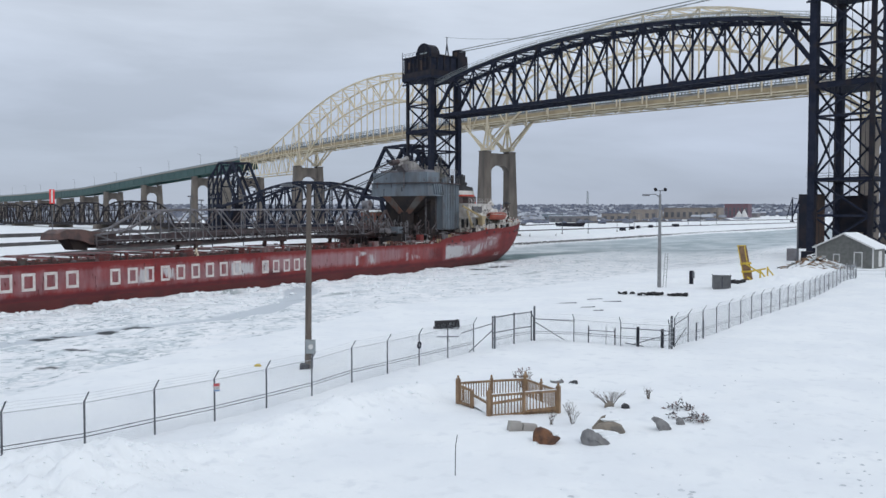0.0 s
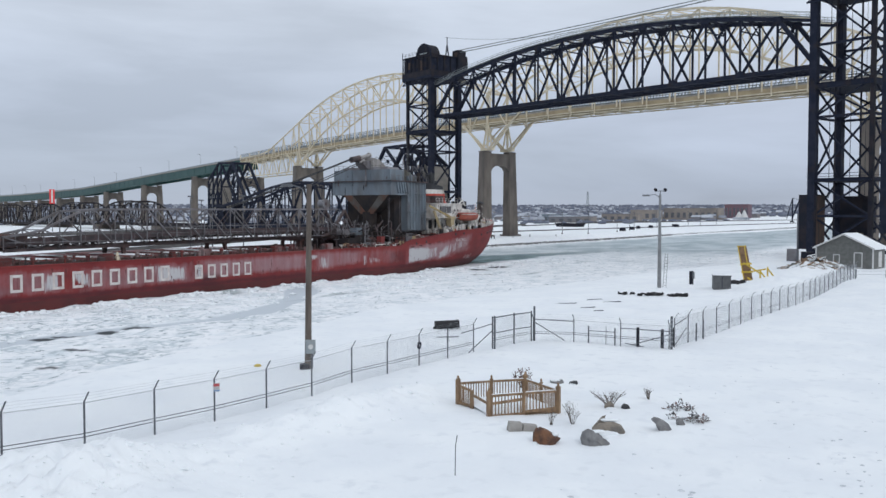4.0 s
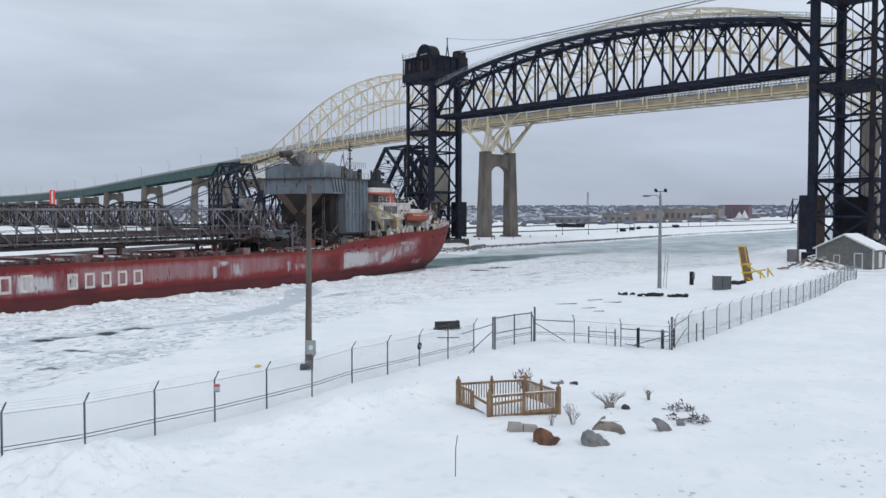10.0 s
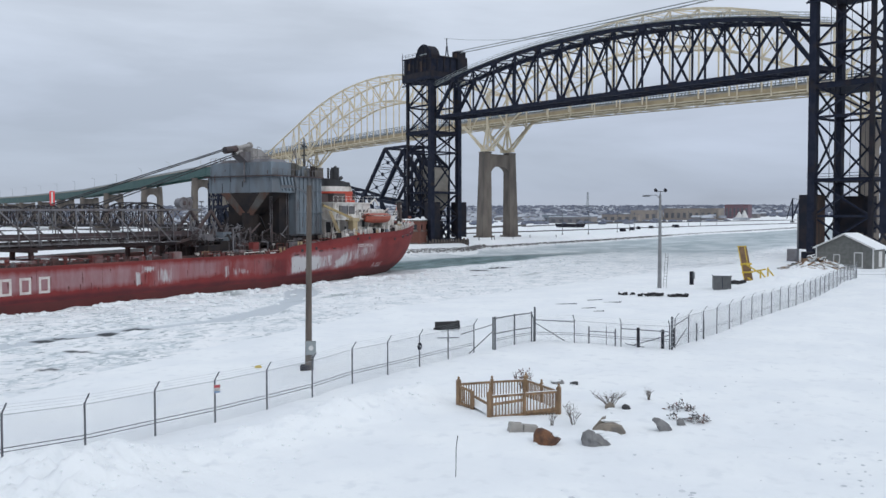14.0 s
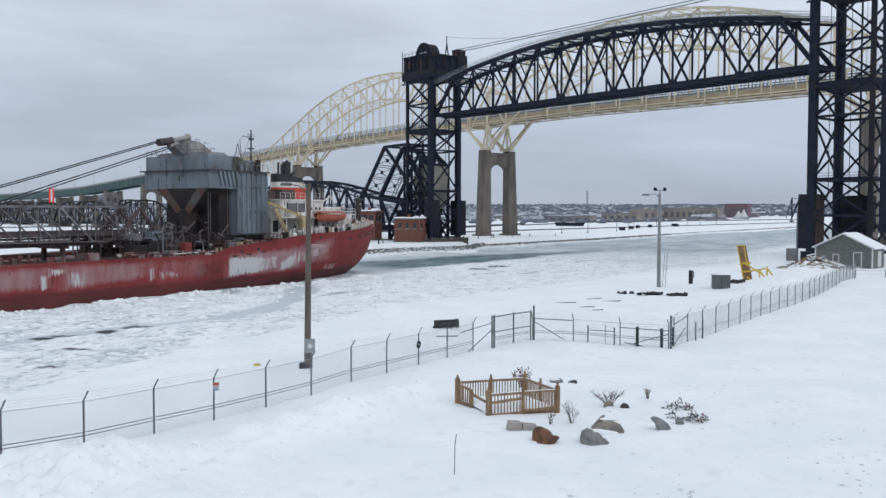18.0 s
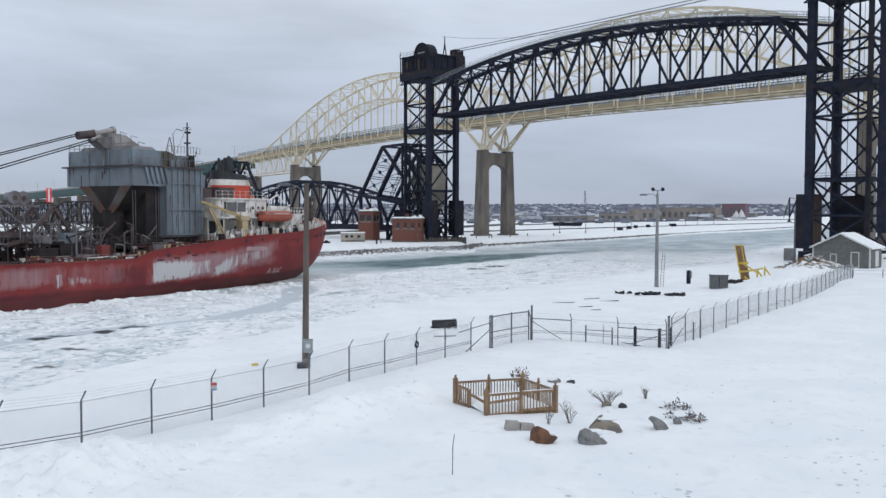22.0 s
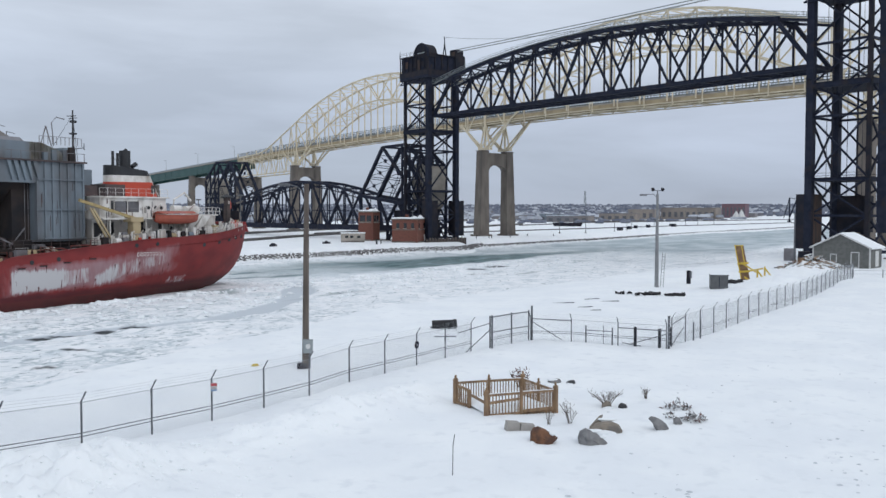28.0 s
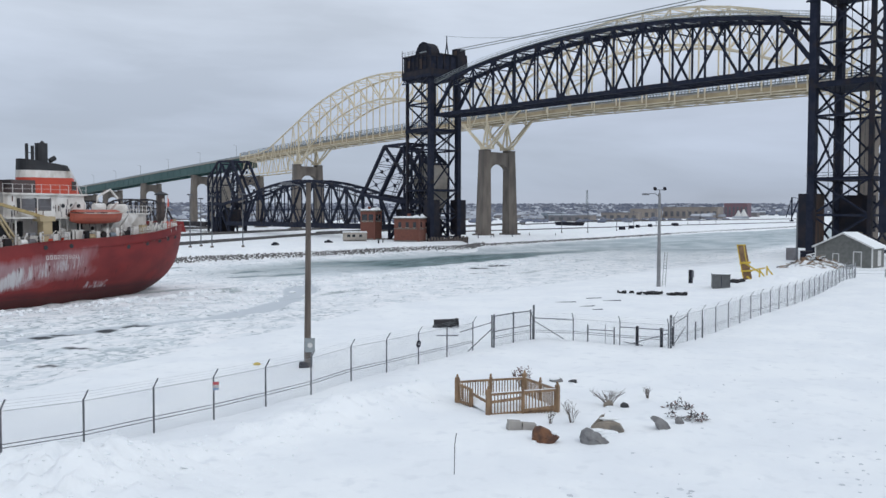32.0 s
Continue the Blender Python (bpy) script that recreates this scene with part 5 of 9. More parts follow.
for k in range(64):
    X, off = rnd.uniform(136, 168), rnd.uniform(1.0, 4.4)
    z = sheer(sx(X)) - (0.35 if X < 166 else 1.1)
    c = rnd.choice([PALESTEEL, OXIDE, OXIDE, DECKDARK, BOOM, OCHRE, SLATEDK, SHIPWHITE, BOOMDARK])
    q = rnd.random()
    if q < 0.3:
        part("deck_locker", Geo().box(sx(X), near_y(off), z, sx(X + rnd.uniform(0.4, 1.4)), near_y(off + 0.6), z + rnd.uniform(0.4, 1.2)), c, ship)
    elif q < 0.55:
        part("hand_rail", Geo().beam((sx(X), near_y(off), z), (sx(X), near_y(off), z + 1.1), 0.06).beam((sx(X + 1.6), near_y(off), z), (sx(X + 1.6), near_y(off), z + 1.1), 0.06).beam((sx(X), near_y(off), z + 1.05), (sx(X + 1.6), near_y(off), z + 1.05), 0.06), rnd.choice([PALESTEEL, BOOM, OXIDE]), ship)
    elif q < 0.75:
        part("deck_pipe", Geo().path([(sx(X), near_y(off), z), (sx(X), near_y(off), z + 0.7), (sx(X + rnd.uniform(2, 5)), near_y(off), z + 0.75), (sx(X + 5), near_y(off), z)], 0.09, 6), c, ship)
    else:
        for u in (X, X + 0.8):
            part("bollard", Geo().tube((sx(u), near_y(off), z), (sx(u), near_y(off), z + 0.8), 0.22, seg=8), c, ship)
for X, w in ((141.0, 2.4), (146.5, 1.6), (151.5, 3.0)):
    part("deck_snow", Geo().box(sx(X), near_y(2.0), sheer(sx(X)) - 0.36, sx(X + w), near_y(6.5), sheer(sx(X)) - 0.12, 0.1), SNOW, ship, "patch of snow lying on the deck")
for z0, off in ((18.15, 4.5), (20.2, 5.4)):
    g = Geo()
    for k in range(11):
        X = 154 + 1.25 * k if z0 < 19 else 160.8 + 0.6 * k
        g.beam((sx(X), near_y(off), z0), (sx(X), near_y(off), z0 + 1.0), 0.06)
    g.beam((sx(154 if z0 < 19 else 160.8), near_y(off), z0 + 1.0), (sx(166.6), near_y(off), z0 + 1.0), 0.06)
    part("top_rail", g, BOOM, casing)
GRIME = mat("grimy_grey_green_paint", (0.15, 0.155, 0.14), 0.8, 0, (0.085, 0.08, 0.07), 0.9, stain=(0.16, 0.12, 0.06), sscale=0.6, slo=0.5, shi=0.7, stretch=(1, 1, 0.5))
part("roof_house", Geo().prism([(sx(159.6), 18.15), (sx(159.6), 20.45), (sx(161.7), 20.45), (sx(164.3), 19.5), (sx(165.6), 18.15)], near_y(6.4), near_y(18)), GRIME, casing, "grimy roof housing with a sloping after end")
for k in range(5):
    X = 160.0 + 0.85 * k
    top_ = float(np.interp(X, (161.7, 164.3), (20.45, 19.5)))
    bar("roof_house_rib", casing, (sx(X), near_y(6.34), 18.2), (sx(X), near_y(6.34), top_ - 0.05), 0.12, GRIME)
part("head_frame", Geo().prism([(sx(155.2), 20.35), (sx(155.2), 22.75), (sx(157.1), 22.6), (sx(160.2), 20.9), (sx(160.2), 20.35)], -1.6, 1.6), PALESTEEL, casing, "pale grey steel head frame for the boom's ropes")
part("head_bracket", Geo().prism([(sx(152.8), 21.45), (sx(152.8), 21.9), (sx(155.2), 22.2), (sx(155.2), 20.35), (sx(154.5), 20.35)], -1.0, 1.0), BOOM, casing, "grey overhanging rope bracket")
for X, z, h in ((156.2, 21.9, 1.4), (158.0, 21.4, 1.5), (159.3, 20.9, 1.2)):
    part("head_rail", Geo().beam((sx(X), -1.6, z - 0.4), (sx(X), -1.6, z + h - 0.3), 0.07).beam((sx(X), -1.6, z + h - 0.3), (sx(X + 1.1), -1.6, z + h - 0.5), 0.07), BOOM, casing)
part("roof_mound", Geo().box(sx(154.8), -5.5, 20.2, sx(159.4), 6.0, 20.9, 0.5), BOOM, casing)
part("hoist_block", Geo().tube((sx(150.7), 0.4, 22.15), (sx(153.2), 0.4, 22.55), 0.58, seg=14), BOOMDARK, casing, "dark round hoist block")
part("block_ring", Geo().tube((sx(153.2), 0.4, 22.55), (sx(153.5), 0.4, 22.6), 0.66, seg=14), PALESTEEL, casing)
part("hoist_ram", Geo().tube((sx(153.5), 0.4, 22.6), (sx(156.3), 0.4, 23.3), 0.42, seg=14).tube((sx(156.3), 0.4, 23.3), (sx(156.65), 0.4, 23.38), 0.58, seg=14), PALESTEEL, casing, "pale grey hoist ram")
part("rope_anchor", Geo().path([(sx(152.2), -0.6, 21.7), (sx(153.0), -0.6, 21.95), (sx(153.6), -0.6, 22.3)], 0.22, 8), PALESTEEL, casing)
for y, xa, za, xb, zb in ((0.2, 150.9, 22.5, 117.5, 12.6), (0.6, 150.9, 22.2, 118.6, 12.6), (-0.4, 152.4, 21.75, 123.6, 12.5), (-0.8, 152.4, 21.5, 124.6, 12.5)):
    rod("hoist_rope", casing, (sx(xa), y, za), (sx(xb), y, zb), 0.085, FUNBLACK, "dark steel hoist rope", seg=6)
rod("vent_pipe", casing, (sx(154.2), near_y(11.0), 17.0), (sx(154.2), near_y(11.0), 21.8), 0.16, BOOM)
part("mast", Geo().tube((sx(169.9), 0, 18.0), (sx(169.9), 0, 25.6), 0.2, 0.1).beam((sx(169.9), -0.9, 24.5), (sx(169.9), 0.9, 24.5), 0.08).beam((sx(169.0), 0, 24.7), (sx(170.4), 0, 24.9), 0.1).box(sx(169.6), -0.3, 23.9, sx(170.3), 0.3, 24.2).box(sx(169.5), -0.35, 22.3, sx(170.3), 0.35, 22.5).beam((sx(169.9), 0, 20.3), (sx(171.6), 0, 20.6), 0.1).beam((sx(171.6), 0, 20.3), (sx(171.6), 0, 21.2), 0.08), FUNBLACK, ship, "black signal mast")
part("mast_house", Geo().box(sx(167.6), -1.2, 17.2, sx(169.3), 1.2, 20.3), SLATE, ship, "small blue-grey mast house")
part("mast_base", Geo().box(sx(166.8), -3.5, 8.0, sx(170.2), 3.5, 17.4), SLATE, ship)
g = Geo().path([(sx(165.6), -2, 20.5), (sx(165.3), -2, 23.4), (sx(166.0), -2, 24.2), (sx(167.2), -2, 24.0)], 0.07)
g.beam((sx(163), -3, 20.2), (sx(163.8), -3, 22.8), 0.1).beam((sx(164.6), -3, 20.2), (sx(163.8), -3, 22.8), 0.1)
part("roof_davit", g, BOOM, casing)
for y, X in ((-1.0, 163), (1.0, 174)):
    rod("stay_wire", ship, (sx(169.9), 0, 25.0), (sx(X), y * 4, 18.5 if X < 170 else 14), 0.03, FUNBLACK, seg=4)

# ---- after house ----
house = part("after_house", Geo().box(sx(168.0), near_y(5.2), 7.4, sx(183.6), near_y(19.6), 10.9), SHIPWHITE, ship, "grimy white after deckhouse")
part("house_upper", Geo().box(sx(167.6), near_y(3.0), 10.9, sx(178.4), near_y(20), 13.6), SHIPWHITE, house, "white upper deckhouse")
part("house_roof", Geo().box(sx(167.3), near_y(2.6), 13.6, sx(178.7), near_y(20.4), 13.8), SHIPWHITE, house)
part("house_after", Geo().box(sx(178.4), near_y(8.0), 10.9, sx(182.0), near_y(17), 12.2), SHIPWHITE, house)
for k in range(2):
    X = 169.9 + 2.15 * k
    part("louvre_panel", Geo().box(sx(X), near_y(3.0) - 0.08, 11.7, sx(X + 1.72), near_y(3.0), 13.1), BOOM, house, "grey louvred vent panel")
    for j in range(8):
        part("louvre_slat", Geo().box(sx(X + 0.1), near_y(3.0) - 0.14, 11.8 + 0.18 * j, sx(X + 1.62), near_y(3.0) - 0.08, 11.87 + 0.18 * j), BOOM, house)
    part("vent_door", Geo().box(sx(X - 0.6), near_y(3.0) - 0.06, 12.0, sx(X - 0.2), near_y(3.0), 13.2), FUNBLACK, house)
for X, z in ((168.9, 9.0), (171.2, 9.2), (173.8, 9.2), (176.4, 9.2), (175.4, 12.3), (176.6, 12.3), (177.6, 12.3), (179.5, 9.4), (181.2, 9.4)):
    part("porthole", Geo().tube((sx(X), near_y(5.2 if z < 11 else 3.0) - 0.05, z), (sx(X), near_y(5.2 if z < 11 else 3.0) + 0.02, z), 0.26, seg=10), FUNBLACK, house)
for X, z0, w, h in ((168.3, 8.4, 1.3, 1.9), (170.6, 8.5, 0.8, 1.9), (175.2, 8.5, 1.1, 1.9), (178.9, 8.6, 0.8, 1.8)):
    part("dark_doorway", Geo().box(sx(X), near_y(5.2) - 0.03, z0, sx(X + w), near_y(5.2) + 0.05, z0 + h), FUNBLACK, house, "dark open doorway")
rnd = random.Random(91)
for k in range(46):
    X, z = rnd.uniform(167.8, 178.2), rnd.uniform(11.4, 13.5)
    off = 3.0
    if k % 2:
        X, z, off = rnd.uniform(168.2, 183.4), rnd.uniform(8.9, 10.7), 5.2
    part("dirt_streak", Geo().box(sx(X), near_y(off) - 0.012, z - rnd.uniform(0.3, 1.5), sx(X + rnd.uniform(0.05, 0.22)), near_y(off) - 0.004, z), rnd.choice([RUST, BOOM, PALESTEEL]), house)
part("house_door", Geo().box(sx(167.95), near_y(6.5), 8.1, sx(168.0), near_y(7.5), 10.2), FUNBLACK, house)
for z0, x0, x1, off in ((13.8, 167.4, 178.5, 2.7), (10.9, 184.2, 188.0, 3.3)):
    g = Geo()
    n_ = int((x1 - x0) / 1.2)
    for k in range(n_ + 1):
        X = x0 + (x1 - x0) * k / n_
        g.beam((sx(X), near_y(off), z0), (sx(X), near_y(off), z0 + 1.05), 0.045)
    for up in (0.5, 1.05):
        g.beam((sx(x0), near_y(off), z0 + up), (sx(x1), near_y(off), z0 + up), 0.035)
    part("house_rail", g, SHIPWHITE, house, "white guard rail")
part("bridge_equipment", Geo().box(sx(169.2), near_y(4), 13.8, sx(172.4), near_y(7), 15.4).box(sx(166.8), near_y(5), 13.8, sx(168.8), near_y(9), 15.2), BOOMDARK, house)
part("white_vent", Geo().path([(sx(179.2), near_y(4.2), 10.9), (sx(179.2), near_y(4.2), 12.6), (sx(178.9), near_y(4.2), 13.1), (sx(178.4), near_y(4.2), 13.1)], 0.28, 8), SHIPWHITE, house)

# funnel with rounded ends, in bands
FY, FH = -1.0, 1.5


def funnel_ring(x0, x1, z0, z1):
    """An outline with rounded ends; z runs from z0 at the fore end to z1 at the after end."""
    out = []
    for i in range(24):
        a = 2 * math.pi * i / 24
        cx = x1 - FH if math.cos(a) >= 0 else x0 + FH
        x = cx + FH * math.cos(a)
        out.append((sx(x), FY + FH * math.sin(a), z0 + (z1 - z0) * (x - x0) / (x1 - x0)))
    return out


def funnel_band(name, low, high, material, parent, label):
    lo, hi = funnel_ring(*low), funnel_ring(*high)
    g = Geo().hull(lo + hi, [(i, (i + 1) % 24, 24 + (i + 1) % 24, 24 + i) for i in range(24)] + [tuple(range(23, -1, -1)), tuple(range(24, 48))])
    return part(name, g, material, parent, label)


fun = funnel_band("funnel", (174.1, 182.9, 13.8, 13.8), (174.15, 181.9, 15.95, 16.05), FUNRED, ship, "orange-red funnel with a white band and a black top")
funnel_band("funnel_band", (174.15, 181.9, 15.95, 16.05), (174.2, 181.5, 16.9, 16.95), SHIPWHITE, fun, "white funnel band")
funnel_band("funnel_band", (174.2, 181.5, 16.9, 16.95), (174.25, 181.1, 18.35, 17.6), FUNBLACK, fun, "black funnel top")
for X, r, h in ((175.5, 0.2, 20.35), (176.3, 0.2, 20.1), (177.55, 0.78, 20.5)):
    rod("exhaust_pipe", fun, (sx(X), FY, 17.6), (sx(X), FY, h), r, FUNBLACK, "black exhaust pipe", seg=12)
part("stack_cowl", Geo().ball((sx(177.7), FY, 20.5), 0.3, 0.3, 0.35, 8, 5), FUNBLACK, fun)
part("pipe_clamp", Geo().beam((sx(175.5), FY - 0.1, 19.2), (sx(177.5), FY - 0.1, 19.2), 0.08), FUNBLACK, fun)
part("bent_pipe", Geo().path([(sx(178.7), FY, 17.8), (sx(178.8), FY, 18.3), (sx(179.5), FY, 18.7)], 0.34, 8), FUNBLACK, fun)
part("funnel_vent", Geo().box(sx(180.9), FY - FH - 0.04, 14.4, sx(181.6), FY - FH + 0.02, 15.6), BOOMDARK, fun)
rod("funnel_ladder", fun, (sx(183.6), FY, 13.9), (sx(181.7), FY, 17.4), 0.05, SHIPWHITE)

# lifeboat in its davits, deck crane, stern fittings
def boat_ring(X, k):
    """Half-round section of the lifeboat, k its fullness."""
    return [(sx(X), near_y(2.1) + 1.15 * k * math.cos(a), 11.25 + 0.15 * (1 - k) + (1.2 * math.sin(a) * (0.6 + 0.4 * k))) for a in np.linspace(math.pi, 2 * math.pi, 9)]


stations = [(175.6, 0.2), (175.9, 0.62), (176.7, 0.88), (178.0, 1.0), (180.8, 1.0), (182.1, 0.88), (182.9, 0.62), (183.2, 0.2)]
pts = [p_ for X, k in stations for p_ in boat_ring(X, k)]
faces = [(i * 9 + j, i * 9 + j + 1, (i + 1) * 9 + j + 1, (i + 1) * 9 + j) for i in range(7) for j in range(8)] + [tuple(i * 9 for i in range(8)) + tuple(i * 9 + 8 for i in range(7, -1, -1))]
boat = part("lifeboat", Geo().hull(pts, faces), BOATRED, ship, "faded orange lifeboat hanging in its davits")
part("boat_cover", Geo().prism([(near_y(1.2), 11.5), (near_y(2.1), 11.85), (near_y(3.0), 11.5)], sx(176.2), sx(182.6), "x"), BOATRED, boat)
part("rubbing_band", Geo().path([(p_[0], p_[1] - 0.03, p_[2]) for p_ in (boat_ring(X, k)[0] for X, k in stations)], 0.07, 5), BOATRED, boat)
for X in (176.4, 182.4):
    part("davit", Geo().path([(sx(X), near_y(3.8), 8.4), (sx(X), near_y(3.4), 11.6), (sx(X), near_y(1.6), 12.8)], 0.14, 8), SHIPWHITE, ship, "white boat davit")
for X in (183.5, 185.2):
    part("raft_support", Geo().hull([(sx(X), near_y(3.0), 11.2), (sx(X + 1.6), near_y(3.0), 11.2), (sx(X + 1.6), near_y(6.0), 11.2), (sx(X), near_y(6.0), 11.2), (sx(X - 1.2), near_y(3.6), 8.6), (sx(X - 0.2), near_y(3.6), 8.6), (sx(X - 0.2), near_y(6.0), 8.6), (sx(X - 1.2), near_y(6.0), 8.6)],
                                    [(0, 1, 2, 3), (4, 7, 6, 5), (0, 4, 5, 1), (1, 5, 6, 2), (2, 6, 7, 3), (3, 7, 4, 0)]), SHIPWHITE, ship)
part("stern_house", Geo().box(sx(183.6), near_y(6.0), 8.2, sx(190.5), near_y(17), 11.2), SHIPWHITE, ship, "low white stern deckhouse")
part("stern_house_top", Geo().box(sx(183.4), near_y(5.6), 11.2, sx(190.8), near_y(17.4), 11.35), SHIPWHITE, ship)
part("white_tank", Geo().tube((sx(185.2), near_y(6.8), 12.0), (sx(187.6), near_y(6.8), 12.0), 0.65, seg=12), SHIPWHITE, ship)
part("life_raft", Geo().tube((sx(181.6), near_y(5.4), 12.2), (sx(183.2), near_y(5.4), 12.2), 0.5, seg=10), SHIPWHITE, ship)
CRANEYEL = mat("dull_yellow_crane_paint", (0.40, 0.31, 0.14), 0.6, 0, (0.30, 0.22, 0.10), 1.5)
crane = part("deck_crane", Geo().box(sx(171.9), near_y(1.8), 8.0, sx(173.1), near_y(3.0), 10.6), OCHRE, ship, "yellow deck crane")
part("crane_jib", Geo().beam((sx(172.6), near_y(2.2), 10.8), (sx(164.0), near_y(2.2), 13.2), 0.26, 0.36), CRANEYEL, crane, "pale yellow crane jib")
part("crane_leg", Geo().beam((sx(168.2), near_y(2.2), 8.0), (sx(165.6), near_y(2.2), 12.2), 0.22).beam((sx(168.8), near_y(2.2), 8.0), (sx(166.0), near_y(2.2), 12.2), 0.22), OCHRE, crane)
part("crane_cab", Geo().box(sx(171.4), near_y(1.6), 10.4, sx(173.4), near_y(3.2), 11.0), OCHRE, crane)
rnd = random.Random(5)
for k in range(16):
    X = 166.5 + k * 1.55
    off = HALF - breadth(sx(X), sheer(sx(X))) + 0.9
    z = sheer(sx(X)) - 1.1
    h = rnd.uniform(0.9, 1.7)
    part("deck_fitting", Geo().box(sx(X), near_y(off), z, sx(X + rnd.uniform(0.4, 1.0)), near_y(off + 0.7), z + h + 0.6), rnd.choice([SHIPWHITE, SHIPWHITE, BOOM, OCHRE, SLATEDK]), ship)
for k in range(7):
    X = 184.2 + k * 1.35
    off = HALF - breadth(sx(X), sheer(sx(X))) + 0.5
    z = sheer(sx(X))
    g = Geo()
    for j in range(4):
        g.beam((sx(X + 0.42 * j), near_y(off), z - 0.3), (sx(X + 0.42 * j), near_y(off), z + 0.9), 0.06)
    for up in (0.3, 0.6, 0.9):
        g.beam((sx(X), near_y(off), z + up), (sx(X + 1.3), near_y(off + 0.15), z + up), 0.05)
    part("stern_rail", g, SHIPWHITE, ship)
    if k % 2 == 0:
        part("mooring_winch", Geo().tube((sx(X), near_y(off + 2), z - 0.1), (sx(X + 1.1), near_y(off + 2), z - 0.1), 0.55, seg=12), rnd.choice([SLATE, FUNRED, SLATEDK]), ship)
POSTBROWN = mat("sooty_brown_post_paint", (0.075, 0.055, 0.05), 0.8, 0, (0.04, 0.034, 0.034), 1.0)
lightpost = part("stern_light_post", Geo().box(sx(194.1), -4.4, 9.9, sx(194.9), -3.6, 14.0, 0.04), POSTBROWN, ship, "dark brown stern light post with a peaked cap")
part("post_cap", Geo().hull([(sx(193.8), -4.7, 14.0), (sx(195.2), -4.7, 14.0), (sx(195.2), -3.3, 14.0), (sx(193.8), -3.3, 14.0), (sx(193.8), -4.7, 14.15), (sx(195.2), -4.7, 14.15), (sx(195.2), -3.3, 14.15), (sx(193.8), -3.3, 14.15), (sx(194.5), -4.0, 14.6)],
                            [(0, 3, 2, 1), (0, 1, 5, 4), (1, 2, 6, 5), (2, 3, 7, 6), (3, 0, 4, 7), (4, 5, 8), (5, 6, 8), (6, 7, 8), (7, 4, 8)]), FUNBLACK, lightpost, "black peaked cap")
part("post_lamp", Geo().box(sx(194.35), -4.46, 13.0, sx(194.65), -4.39, 13.5), SHIPWHITE, lightpost)
part("post_base", Geo().box(sx(192.9), -5.0, 8.0, sx(196.0), -3.0, 9.9, 0.05), SLATEDK, ship, "dark winch housing under the light post")
part("ensign_staff", Geo().tube((sx(198.4), 0, 8.6), (sx(199.2), 0, 14.2), 0.06, 0.04, 6), SHIPWHITE, ship, "thin white ensign staff")
part("ensign", Geo().hull([(sx(199.1), 0.0, 14.0), (sx(199.6), 0.25, 13.3), (sx(199.5), 0.1, 12.4), (sx(199.0), 0.0, 12.3), (sx(199.1), 0.06, 14.0), (sx(199.6), 0.31, 13.3), (sx(199.5), 0.16, 12.4), (sx(199.0), 0.06, 12.3)],
                          [(0, 1, 2, 3), (7, 6, 5, 4), (0, 4, 5, 1), (1, 5, 6, 2), (2, 6, 7, 3), (3, 7, 4, 0)]), FUNRED, ship, "limp red ensign")
part("stern_bulwark", Geo().box(sx(196.0), -4.6, sheer(sx(196)) - 1.0, sx(198.6), 4.6, sheer(sx(196)) + 0.6, 0.3), HULL, ship)
rnd = random.Random(15)
TINTS = [DECKDARK, DECK, DECKDARK, BOOM, DECK, RUST, BOOMDARK]
for k in range(150):
    X = rnd.uniform(40, 152)
    y = rnd.uniform(-10.8, -8.4)
    z = 5.0
    w, h = rnd.uniform(0.15, 0.9), rnd.uniform(0.3, 1.3)
    if rnd.random() < 0.5:
        part("deck_fitting", Geo().box(sx(X), y, z, sx(X + w), y + rnd.uniform(0.2, 0.7), z + h), rnd.choice(TINTS), ship)
    else:
        part("deck_fitting", Geo().tube((sx(X), y, z), (sx(X), y, z + h), 0.12, 0.1, 6).tube((sx(X), y, z + h), (sx(X), y, z + h + 0.14), 0.24, 0.2, 8), rnd.choice(TINTS), ship)
# machinery under the boom's heel and round the casing's foot
for k in range(190):
    X = rnd.uniform(140, 158)
    y = rnd.uniform(-8.5, 9.0)
    z = rnd.uniform(5.2, 10.2) if X < 150 else rnd.uniform(6.6, 10.0)
    q = rnd.random()
    if q < 0.45:
        d = Vector((rnd.uniform(-1, 1), rnd.uniform(-0.4, 0.4), rnd.uniform(-1, 1))).normalized() * rnd.uniform(0.6, 2.0)
        part("frame_strut", Geo().beam(Vector((sx(X), y, z)) - d, Vector((sx(X), y, z)) + d, rnd.uniform(0.1, 0.22)), rnd.choice([BOOM, BOOMDARK, SLATEDK, BOOMDARK]), ship)
    elif q < 0.62:
        w = rnd.uniform(0.4, 1.1)
        part("machine_box", Geo().box(sx(X), y, 5.2, sx(X + w), y + w, min(z, 8.6 if y > 2 else 6.6)), rnd.choice([SLATEDK, BOOMDARK, SLATEDK, DECKDARK]), ship)
    else:
        part("deck_pipe", Geo().path([(sx(X), y, 5.2), (sx(X), y, z), (sx(X + rnd.uniform(-1.5, 1.5)), y, z + 0.2)], 0.12, 6), rnd.choice([BOOM, BOOMDARK]), ship)
